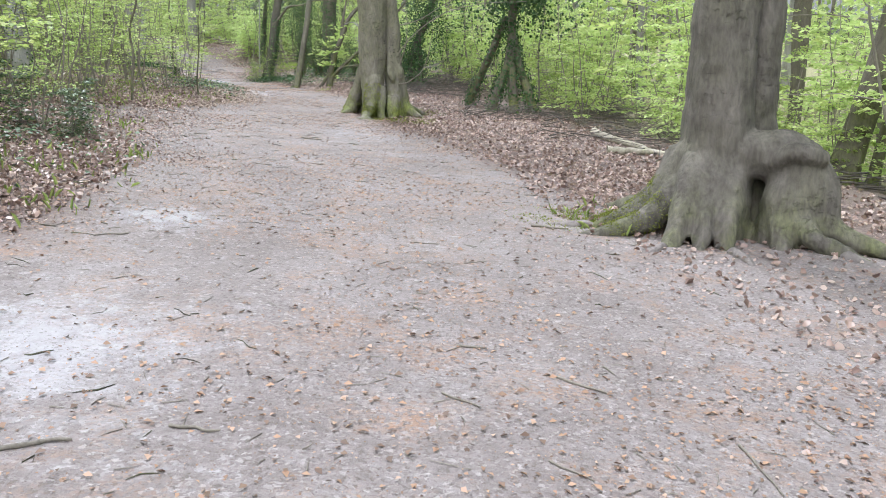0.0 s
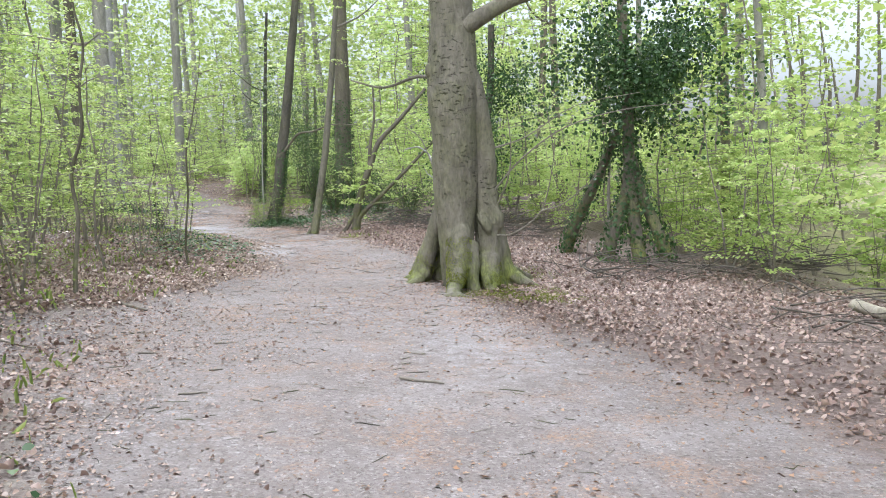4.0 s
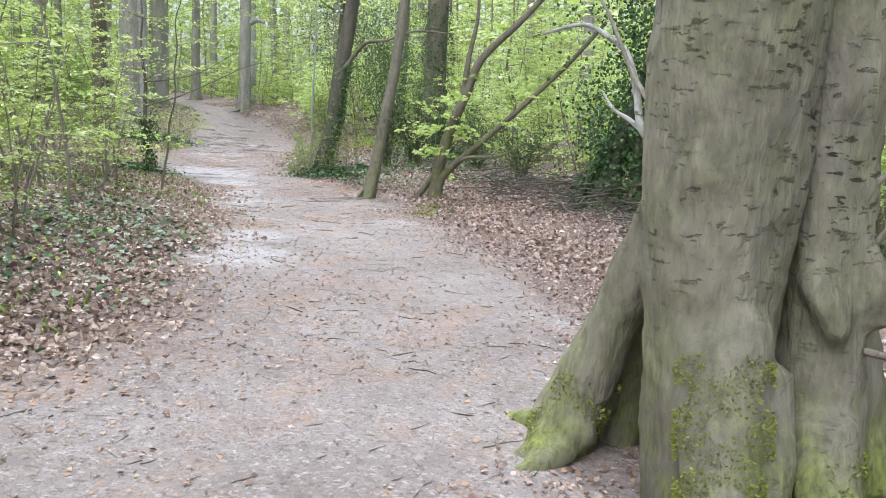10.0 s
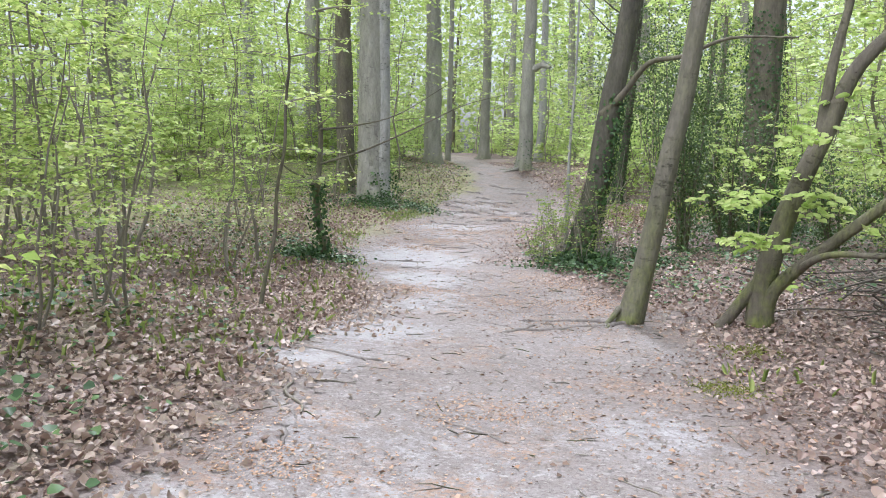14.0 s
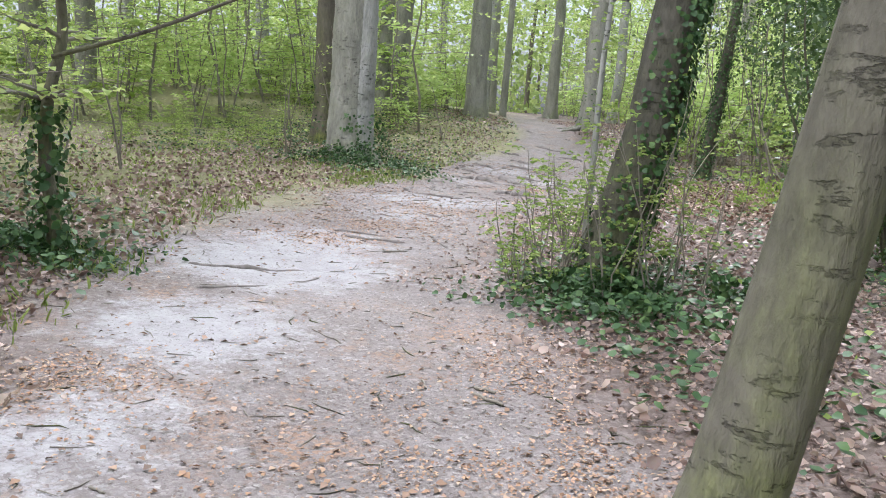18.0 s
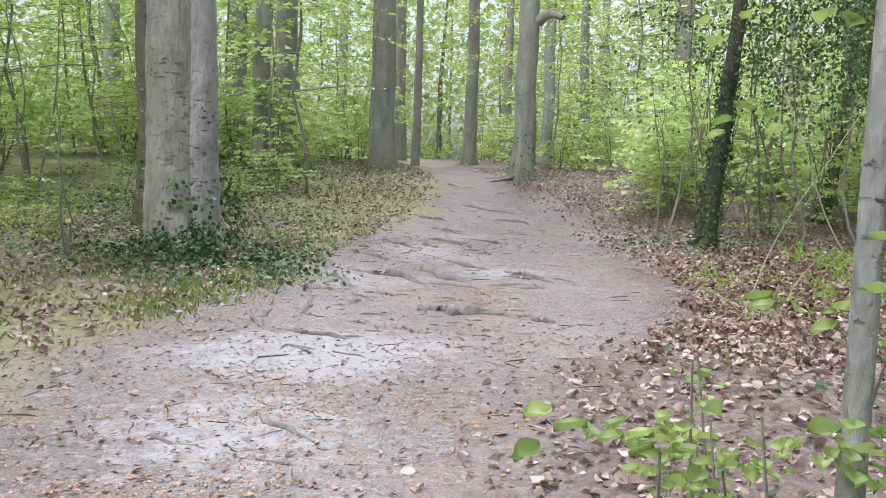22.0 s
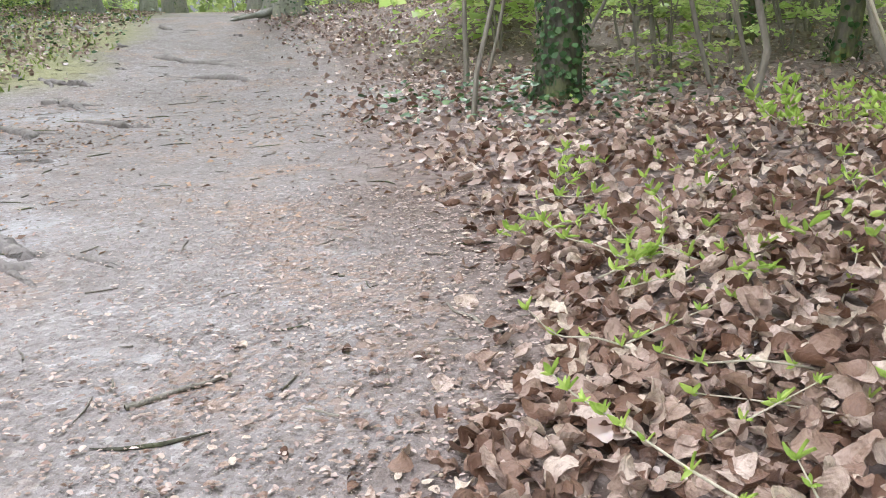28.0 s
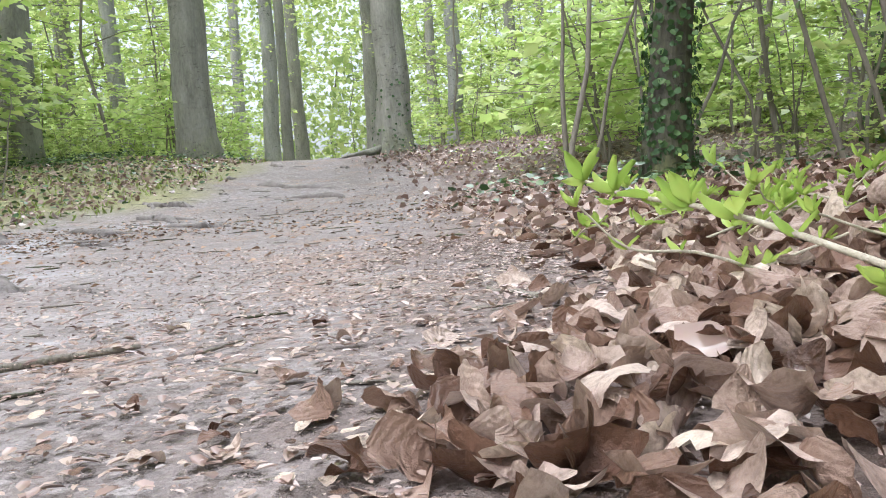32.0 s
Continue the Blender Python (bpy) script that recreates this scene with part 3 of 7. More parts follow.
def spray(start, heading, length, k, r, size, droop=0.0, shape=blades):
    """A twig and its two-rowed leaves, held nearly level."""
    n = 5
    s = np.linspace(0, 1, n)
    heading = np.asarray(heading, float)
    line = np.asarray(start) + s[:, None] * heading * length + np.stack([0 * s, 0 * s, -droop * length * s * s], 1) + np.cumsum(r.normal(scale=0.02 * length, size=(n, 3)), 0)
    t = (0.12 + 0.88 * r.random(k)) * (n - 1.001)
    i = t.astype(int)
    p = line[i] + (line[i + 1] - line[i]) * (t - i)[:, None]
    side = np.cross(heading, (0, 0, 1.0))
    side /= np.linalg.norm(side) + 1e-9
    sg = np.where(r.random(k) < 0.5, -1.0, 1.0)
    p = p + side * (sg * r.random(k) * 0.22 * length)[:, None] + np.stack([0 * t, 0 * t, r.normal(scale=0.02, size=k)], 1)
    d = heading * 0.6 + side * sg[:, None] + 0.35 * unit(k, r) - np.array([0, 0, 0.25])
    nn = np.array([0, 0, 1.0]) + 0.55 * unit(k, r)
    return line, shape(p, d, nn, size * (0.65 + 0.7 * r.random(k)), 1.15)


def trunk_line(height, lean, bend, r, n):
    s = np.linspace(0, 1, n)
    x = lean[0] * height * s + bend[0] * np.sin(s * np.pi) * height
    y = lean[1] * height * s + bend[1] * np.sin(s * np.pi) * height
    j = np.cumsum(r.normal(scale=0.006 * height / n * 4, size=(n, 2)), 0)
    return np.stack([x + j[:, 0], y + j[:, 1], -0.25 + (height + 0.25) * s ** 1.25], 1)


def trunk_mesh(name, line, r0, r1, material, r, flare=0.9, nlobes=5, n=28, rough=0.04, flare_high=0.55):
    s = np.linspace(0, 1, len(line))
    rad = r0 + (r1 - r0) * s
    ph, ph2 = r.random() * 6.28, r.random() * 6.28
    amp = 0.6 + 0.8 * r.random(nlobes)

    def lobes(i, a):
        z = line[i][2]
        f = math.exp(-max(z, 0) / (0.45 * flare_high)) * flare
        wav = sum(amp[k] * np.exp(-((np.angle(np.exp(1j * (a - ph - 6.283 * k / nlobes))) / 0.36) ** 2)) for k in range(nlobes))
        return 1 + f * (0.25 + 0.75 * wav) + rough * np.sin(3 * a + ph2 + z * 0.9) + 0.6 * rough * np.sin(7 * a + z * 2.3 + ph)

    v, f = tube(line, rad, n, lobes)
    return mesh_of(name, v, f, material), rad


def add_limb(tree, line, r0, r1, material, n=9, label=""):
    s = np.linspace(0, 1, len(line))
    v, f = tube(line, r0 + (r1 - r0) * s ** 0.8, n)
    return part("limb", mesh_of("limb", v, f, material), tree, label)


def crown_mesh(line, radius, lo, k, r, size, material, sprays=60):
    """Leafy twigs spread round the upper trunk, with gaps between the layers."""
    cl = []
    top = line[-1]
    for _ in range(sprays):
        z = lo + (top[2] - lo) * r.random() ** 0.9
        i = int(np.clip(np.searchsorted(line[:, 2], z), 1, len(line) - 1))
        a = r.random() * 6.283
        reach = radius * (0.25 + 0.75 * r.random()) * (1 - 0.45 * (z - lo) / (top[2] - lo + 1e-6))
        h = np.array([math.cos(a), math.sin(a), 0.12 * r.normal()])
        start = line[i] + h * reach * 0.45
        start[2] = z
        _, lv = spray(start, h, reach * 0.7, k, r, size, 0.15)
        cl.append(lv)
    v, f = join(cl)
    return mesh_of("crown", v, f, material, False)


def solid(pts, radii, k=5, n=20, wave=0.06):
    """A tapered closed tube, for merging with others."""
    line = smooth_line(pts, k)
    rad = np.interp(np.linspace(0, len(pts) - 1, len(line)), np.arange(len(pts)), radii)
    a, b = line[0] - line[1], line[-1] - line[-2]
    line = np.concatenate([[line[0] + a / np.linalg.norm(a) * rad[0] * 0.5], line, [line[-1] + b / np.linalg.norm(b) * rad[-1] * 0.5]])
    rad = np.concatenate([[0.004], rad, [0.004]])
    return tube(line, rad, n, lambda i, g: 1 + wave * np.sin(2 * g + i * 0.5) + 0.6 * wave * np.sin(5 * g - i * 0.4))


LUMPS = bpy.data.textures.new("lumps", "CLOUDS")
LUMPS.noise_scale, LUMPS.noise_depth = 0.2, 3


def fused(name, pieces, material, parent, label="", voxel=0.03, rounds=6):
    """Several closed tubes grown together into one bark surface."""
    v, f = join(pieces)
    ob = part(name, mesh_of(name, v, f, material), parent, label)
    m = ob.modifiers.new("merge", "REMESH")
    m.mode, m.voxel_size, m.use_smooth_shade = "VOXEL", voxel, True
    s = ob.modifiers.new("ease", "SMOOTH")
    s.factor, s.iterations = 0.5, rounds
    d = ob.modifiers.new("lumps", "DISPLACE")
    d.texture, d.strength, d.mid_level = LUMPS, 0.05, 0.5
    return ob


def root_part(tree, pts, r0, r1, material, name="root"):
    line = smooth_line(pts, 4)
    s = np.linspace(0, 1, len(line))
    rad = r0 + (r1 - r0) * s
    rad[0] = rad[-1] = 0.003
    v, f = tube(line, rad, 10, lambda i, a: 1 + 0.12 * np.sin(3 * a + i * 0.7))
    return part(name, mesh_of(name, v, f, material), tree)


def big_tree(x, y, r0, height, material, label, seed, lean=(0, 0), bend=(0, 0), flare=0.7, nlobes=5, roots=0, crown=None, ivy=0, ivy_top=2.5, top_r=0.45, dz=0.0, name="tree", limbs=3, group="trees in the wood", ivy_side=None, ivy_size=0.042):
    r = np.random.default_rng(seed)
    z = land1(x, y) + dz
    t = thing(name, x, y, z, label, "tree", group)
    line = trunk_line(height, lean, bend, r, 16)
    me, rad = trunk_mesh("trunk", line, r0, r0 * top_r, material, r, flare, nlobes)
    part("trunk", me, t)
    for k in range(roots):
        a = 6.283 * (k + r.random() * 0.6) / max(roots, 1)
        c, s = math.cos(a), math.sin(a)
        q = [(c * r0 * 0.2, s * r0 * 0.2, 0.16), (c * r0 * 1.2, s * r0 * 1.2, 0.06), (c * r0 * 2, s * r0 * 2, 0.01), (c * r0 * 3 - s * 0.1, s * r0 * 3 + c * 0.1, 0.0), (c * r0 * 4.4, s * r0 * 4.4, -0.06)]
        root_part(t, q, r0 * 0.3, r0 * 0.07, material)
    for k in range(limbs):
        i = r.integers(9, 15)
        a = r.random() * 6.283
        L = height * (0.12 + 0.12 * r.random())
        p0 = line[i]
        pts = [p0, p0 + np.array([math.cos(a), math.sin(a), 0.5]) * L * 0.4, p0 + np.array([math.cos(a + 0.3), math.sin(a + 0.3), 0.75]) * L]
        add_limb(t, smooth_line(pts, 4), rad[i] * 0.5, rad[i] * 0.1, material)
    if crown:
        lo, radius, sprays, k, size, mat = crown
        part("crown", crown_mesh(line, radius, lo, k, r, size, mat, sprays), t)
    if ivy:
        sel = line[line[:, 2] < ivy_top + 0.3]
        if len(sel) < 3:
            sel = line[:4]
        v, f = ivy_on(sel, rad[: len(sel)] * 1.05, ivy, r, ivy_size, 0.05, ivy_side)
        part("ivy", mesh_of("ivy", v, f, M_IVY, False), t, "dark glossy ivy climbing the trunk")
    return t, line, rad


def old_beech():
    """The wide, root-buttressed tree beside the start of the walk."""
    x, y = 2.22, 6.95
    z = land1(x, y)
    r = np.random.default_rng(11)
    t = thing("beech_tree", x, y, z, "old grey beech with two fused stems and exposed buttress roots", "tree", "trees in the wood")
    l1 = trunk_line(13, (0.01, 0.02), (-0.004, 0), r, 22)

    def at(s, d, z):
        """A place s to the side of the trunk and d before it, as the path sees it."""
        return (0.96 * s - 0.28 * d, -0.28 * s - 0.96 * d, z)

    stem = [(0, 0, -0.3), (0, 0, 0.0), (0.0, 0, 0.3), (0, 0, 0.6), (0, 0, 1.0), (0.01, 0.02, 2), (0.03, 0.06, 4), (0.06, 0.12, 7), (0.12, 0.25, 13)]
    pieces = [solid(stem, [0.33, 0.33, 0.325, 0.305, 0.28, 0.255, 0.235, 0.2, 0.14], 5, 30, 0.03)]
    # the swollen buttress that arches out and down
    pieces.append(solid([at(0.05, 0.05, 0.62), at(0.36, 0.05, 0.66), at(0.64, 0.06, 0.60), at(0.78, 0.08, 0.28), at(0.74, 0.1, -0.25)], [0.2, 0.21, 0.215, 0.22, 0.24], 5, 22, 0.05))
    pieces.append(solid([at(0.72, 0.08, 0.62), at(0.62, 0.1, 0.3), at(0.55, 0.12, -0.2)], [0.16, 0.25, 0.24], 5, 20, 0.06))
    pieces.append(solid([at(0.4, 0.2, 0.62), at(0.62, 0.26, 0.72), at(0.82, 0.18, 0.66)], [0.06, 0.09, 0.07], 5, 14, 0.06))
    for q, w in (
        ([at(-0.1, 0.2, 0.6), at(-0.2, 0.43, 0.27), at(-0.26, 0.60, 0.03), at(-0.3, 0.78, -0.12)], (0.15, 0.11, 0.085, 0.05)),
        ([at(0.0, 0.22, 0.55), at(-0.03, 0.47, 0.22), at(-0.06, 0.62, 0.0), at(-0.06, 0.78, -0.1)], (0.13, 0.09, 0.07, 0.05)),
        ([at(0.14, 0.2, 0.5), at(0.14, 0.40, 0.27), at(0.13, 0.52, 0.05), at(0.14, 0.62, -0.1)], (0.13, 0.10, 0.085, 0.06)),
        ([at(-0.18, 0, 0.62), at(-0.40, 0.1, 0.24), at(-0.7, 0.17, 0.07), at(-1.05, 0.22, -0.08)], (0.2, 0.17, 0.11, 0.05)),
        ([at(-0.22, 0.15, 0.4), at(-0.5, 0.36, 0.12), at(-0.8, 0.52, 0.02), at(-1.15, 0.62, -0.08)], (0.15, 0.10, 0.07, 0.04)),
        ([at(0.74, 0.1, 0.3), at(0.95, 0.2, 0.1), at(1.2, 0.3, 0.02), at(1.5, 0.38, -0.06)], (0.17, 0.11, 0.07, 0.03)),
        ([at(0.64, 0.16, 0.25), at(0.78, 0.4, 0.07), at(1.0, 0.52, 0.0), at(1.2, 0.6, -0.07)], (0.15, 0.085, 0.06, 0.03)),
        ([at(0.52, 0.12, 0.3), at(0.54, 0.3, 0.1), at(0.55, 0.45, -0.1)], (0.15, 0.11, 0.07)),
        ([at(-0.25, -0.25, 0.4), at(-0.6, -0.55, 0.1), at(-1.0, -0.9, -0.06)], (0.16, 0.11, 0.05)),
        ([at(0.3, -0.35, 0.4), at(0.7, -0.6, 0.1), at(1.1, -0.9, -0.06)], (0.16, 0.1, 0.05)),
    ):
        pieces.append(solid(q, w, 5, 16, 0.07))
    fused("trunk", pieces, M_RIDGE, t, "furrowed grey trunk swelling into a burl and roots", 0.025, 3)
    fused("second_stem", [solid([(0.34, 0.18, -0.2), (0.34, 0.18, 0.4), (0.35, 0.2, 1.2), (0.36, 0.24, 3), (0.42, 0.4, 7), (0.55, 0.6, 13)], [0.3, 0.23, 0.19, 0.175, 0.14, 0.1], 5, 22, 0.03)], M_RIDGE, t)
    for q in ([at(-0.9, 0.2, 0.02), at(-1.3, 0.3, 0.0), at(-1.7, 0.25, -0.05)], [at(-0.3, 0.7, 0.0), at(-0.45, 1.0, -0.02), at(-0.75, 1.2, -0.08)], [at(0.15, 0.6, -0.02), at(0.3, 0.9, -0.03), at(0.35, 1.2, -0.1)], [at(0.95, 0.5, 0.0), at(1.2, 0.8, -0.04), at(1.6, 1.0, -0.1)]):
        root_part(t, q, 0.05, 0.015, M_ROOT)
    moss_on(t, [at(-0.3, 0.06, 0.4), at(-0.45, 0.11, 0.22), at(-0.7, 0.17, 0.07), at(-0.95, 0.2, 0.0)], (0.16, 0.15, 0.11, 0.07), 3600, r)
    moss_on(t, [at(-0.3, 0.24, 0.3), at(-0.5, 0.36, 0.12), at(-0.8, 0.52, 0.02)], (0.12, 0.1, 0.07), 1800, r)
    part("crown", crown_mesh(l1, 4.5, 4.2, 34, r, 0.085, M_FRESH, 60), t)


def twin_beech():
    """The fused twin beech with the mossy toe that the path passes."""
    x, y = -1.82, 18.62
    z = land1(x, y)
    r = np.random.default_rng(21)
    t = thing("beech_tree", x, y, z, "twin-stemmed grey beech with scarred bark and a mossy root", "tree", "trees in the wood")
    a = smooth_line([(-0.03, 0.0, -0.3), (-0.03, 0.0, 0.5), (-0.02, 0, 1.4), (0.0, 0, 2.4), (0.02, 0.05, 3.6), (0.06, 0.1, 6), (0.1, 0.2, 10), (0.2, 0.3, 14)], 5)
    rad = np.interp(a[:, 2], [-0.3, 0.0, 0.5, 1.2, 2.2, 2.6, 3.5, 8, 14], [0.22, 0.215, 0.245, 0.285, 0.33, 0.36, 0.30, 0.24, 0.14])
    pieces = [solid([tuple(p) for p in a[::2]], list(rad[::2]), 3, 34, 0.03)]
    for q, w in (
        ([(0.0, -0.14, 0.8), (-0.01, -0.32, 0.42), (-0.05, -0.52, 0.2), (-0.09, -0.74, 0.08), (-0.12, -0.95, 0.0), (-0.13, -1.1, -0.1)], (0.17, 0.165, 0.125, 0.095, 0.085, 0.05)),
        ([(-0.11, -0.82, 0.05), (-0.2, -0.98, 0.0), (-0.27, -1.15, -0.06)], (0.06, 0.045, 0.025)),
        ([(-0.1, -0.84, 0.05), (0.02, -1.0, 0.0), (0.1, -1.15, -0.06)], (0.06, 0.045, 0.025)),
        ([(0.13, -0.12, 0.6), (0.16, -0.28, 0.25), (0.18, -0.36, -0.1)], (0.14, 0.11, 0.09)),
        ([(-0.12, 0.2, 1.5), (-0.22, 0.26, 1.1), (-0.41, 0.36, 0.55), (-0.56, 0.42, 0.15), (-0.62, 0.46, -0.2)], (0.08, 0.115, 0.125, 0.15, 0.17)),
        ([(-0.5, 0.34, 0.2), (-0.68, 0.28, 0.04), (-0.9, 0.18, -0.06)], (0.13, 0.075, 0.03)),
        ([(-0.45, 0.4, 0.3), (-0.65, 0.62, 0.08), (-0.95, 0.9, -0.07)], (0.14, 0.09, 0.04)),
        ([(-0.56, 0.26, 0.1), (-0.74, 0.1, 0.02), (-0.98, -0.06, -0.06)], (0.08, 0.045, 0.025)),
        ([(-0.14, 0.4, 1.1), (-0.26, 0.6, 0.5), (-0.32, 0.68, -0.15)], (0.12, 0.14, 0.16)),
        ([(0.05, 0.3, 0.4), (0.1, 0.7, 0.08), (0.15, 1.1, -0.1)], (0.2, 0.13, 0.05)),
    ):
        pieces.append(solid(q, w, 5, 18, 0.05))
    fused("trunk", pieces, M_BEECH, t, "broad trunk with crosswise scars and a mossy toe", 0.026, 3)
    b = [(0.42, 0.1, -0.3), (0.42, 0.1, 0.4), (0.41, 0.09, 1.2), (0.37, 0.07, 2.0), (0.24, 0.05, 2.7), (0.1, 0.04, 3.3)]
    pieces = [solid(b, [0.25, 0.20, 0.175, 0.165, 0.2, 0.15], 5, 24, 0.04), solid([(0.66, 0.22, -0.3), (0.63, 0.2, 0.3), (0.56, 0.17, 0.8), (0.46, 0.12, 1.25)], (0.15, 0.12, 0.1, 0.08), 5, 16, 0.05)]
    for q, w in (([(0.4, -0.05, 0.4), (0.42, -0.2, 0.1), (0.44, -0.36, -0.1)], (0.15, 0.13, 0.08)), ([(0.64, 0.15, 0.22), (0.85, 0.08, 0.05), (1.1, 0.03, -0.07)], (0.12, 0.08, 0.04)), ([(0.5, 0.3, 0.3), (0.8, 0.6, 0.08), (1.1, 0.9, -0.06)], (0.14, 0.09, 0.04)),
                 ([(0.33, -0.05, 1.0), (0.38, -0.1, 0.88), (0.42, -0.11, 0.76)], (0.06, 0.08, 0.05)), ([(0.5, -0.0, 1.1), (0.56, -0.02, 0.95), (0.58, -0.02, 0.8)], (0.06, 0.08, 0.06))):
        pieces.append(solid(q, w, 5, 16, 0.08))
    fused("second_stem", pieces, M_BEECH, t, "slimmer stem fused to the trunk with a knotty burl", 0.026, 4)
    for p, rr in (((-0.28, -0.05, 3.0), 0.09),):
        bm = bmesh.new()
        bmesh.ops.create_icosphere(bm, subdivisions=3, radius=rr)
        for w in bm.verts:
            w.co *= 1 + 0.3 * noise.noise(w.co * 9 + Vector(p))
            w.co.z *= 1.15
            w.co += Vector(p)
        me = bpy.data.meshes.new("burl")
        bm.to_mesh(me)
        bm.free()
        me.materials.append(M_BEECH)
        me.polygons.foreach_set("use_smooth", np.ones(len(me.polygons), dtype=bool))
        part("burl", me, t, "knotty bark burl")
    for q in ([(-0.18, -1.05, 0.0), (-0.3, -1.35, -0.02), (-0.35, -1.7, -0.08)], [(-0.1, -0.85, 0.02), (-0.45, -0.95, 0.0), (-0.75, -1.15, -0.06)], [(-0.85, 0.1, 0.0), (-1.2, -0.1, -0.02), (-1.5, -0.15, -0.07)]):
        root_part(t, q, 0.035, 0.012, M_ROOT)
    add_limb(t, smooth_line([(0.2, -0.1, 3.55), (0.8, -0.2, 3.85), (1.5, -0.3, 4.0), (2.3, -0.3, 4.05)], 4), 0.13, 0.06, M_BEECH)
    add_limb(t, smooth_line([(-0.1, -0.1, 2.85), (-0.5, 0.3, 2.95), (-1.0, 0.7, 2.85), (-1.5, 1.0, 3.0)], 4), 0.035, 0.012, M_BEECH)
    # the silvery arched boughs behind the trunk
    for q, r0 in (([(-0.2, 0.28, 1.4), (-0.3, 0.38, 1.5), (-0.32, 0.5, 1.65), (-0.36, 0.62, 1.82), (-0.45, 0.8, 1.92), (-0.56, 0.95, 1.98), (-0.75, 1.15, 1.95)], 0.022), ([(-0.28, 0.36, 1.48), (-0.35, 0.48, 1.54), (-0.41, 0.59, 1.58), (-0.46, 0.72, 1.66)], 0.014), ([(-0.3, 0.4, 1.52), (-0.31, 0.52, 1.6), (-0.33, 0.65, 1.67)], 0.012)):
        add_limb(t, smooth_line(q, 4), r0, r0 * 0.4, M_PALE, 8, "silvery bare bough")
    # bare hanging twigs low on the second stem
    for q in ([(0.55, -0.05, 0.7), (0.75, -0.4, 0.75), (1.1, -0.6, 1.05), (1.25, -0.7, 1.6), (1.3, -0.75, 2.1)],
              [(0.5, 0.0, 1.3), (0.9, -0.2, 1.75), (1.5, -0.35, 2.15), (2.3, -0.4, 2.35), (3.2, -0.4, 2.4)],
              [(0.55, 0, 1.1), (0.7, -0.3, 1.5), (0.74, -0.4, 1.9), (0.7, -0.45, 2.4)],
              [(0.5, 0.1, 1.9), (1.0, 0.2, 2.05), (1.7, 0.2, 2.45), (2.6, 0.15, 2.6)],
              [(-0.25, 0.2, 1.55), (-0.35, 0.5, 1.75), (-0.5, 0.8, 2.1), (-0.75, 1.1, 2.3)],
              [(1.1, -0.6, 1.05), (1.4, -0.7, 1.15), (1.8, -0.9, 1.5)]):
        add_limb(t, smooth_line(q, 4), 0.016, 0.004, M_TWIG, 6)
    moss_on(t, [(0.0, -0.2, 0.66), (-0.01, -0.34, 0.42), (-0.05, -0.52, 0.2), (-0.09, -0.74, 0.08)], (0.165, 0.165, 0.125, 0.09), 5200, r)
    moss_on(t, [(-0.45, 0.38, 0.42), (-0.53, 0.41, 0.2), (-0.64, 0.4, 0.06)], (0.13, 0.14, 0.12), 2400, r)
    moss_on(t, [(0.42, -0.06, 0.28), (0.43, -0.2, 0.1), (0.44, -0.34, 0.0)], (0.15, 0.12, 0.08), 1400, r)
    part("crown", crown_mesh(a, 4.5, 4.6, 34, r, 0.085, M_FRESH, 60), t)


old_beech()
twin_beech()

CROWN = (3.4, 3.4, 70, 32, 0.10, M_FRESH)
# the leaning maple at the path's edge, the ivy-footed trunk behind it and the bent hazel stems
LC, lc, rc = big_tree(-5.62, 29.24, 0.103, 9, M_MAPLE, "slim leaning tree with green-filmed brown bark", 31, (0.13, 0.06), (0.0, 0.0), 0.35, 4, 2, (4.2, 2.0, 16, 26, 0.08, M_FRESH), top_r=0.5, limbs=2)
LD, ld, rd = big_tree(-7.5, 33.1, 0.185, 10, M_DARK, "ivy-footed leaning tree on a leafy mound", 32, (0.14, 0.085), (0.0, 0.0), 0.3, 5, 0, (4.5, 2.4, 18, 34, 0.08, M_FRESH), 1900, 2.6, limbs=2, ivy_side=0.1, ivy_size=0.036)
add_limb(LD, smooth_line([(0.34, 0.14, 2.05), (0.65, 0.15, 2.35), (1.0, 0.05, 2.72), (1.5, -0.1, 2.78), (2.1, -0.3, 2.95), (2.9, -0.4, 2.9)], 4), 0.06, 0.012, M_BROWN, 9, "mossy crooked side limb")
LI, li, ri = big_tree(-10.1, 43.75, 0.12, 8, M_DARK, "slim ivy-covered tree with a dark evergreen crown", 33, (0.085, 0.02), (0, 0), 0.4, 4, 0, (2.4, 2.0, 70, 60, 0.06, M_EVER), 1900, 2.6, limbs=3, ivy_size=0.034)
r = np.random.default_rng(47)
c = np.concatenate([r.normal(size=(9500, 3)) * np.array([1.05, 0.9, 0.9]) + np.array([1.3, 0.0, 3.5]), r.normal(size=(5200, 3)) * np.array([0.8, 0.7, 0.5]) + np.array([2.1, -0.3, 2.5])])
c = c[np.sin(c[:, 0] * 2.9 + 1) * np.sin(c[:, 2] * 3.3 + c[:, 1] * 2) > -0.1]
v, f = leaves(c, unit(len(c), r, -0.7), unit(len(c), r, 0.8), 0.04 + 0.035 * r.random(len(c)), 0.8)
part("dark_foliage", mesh_of("dark_foliage", v, f, M_EVER, False), LI, "dense glossy dark green foliage")


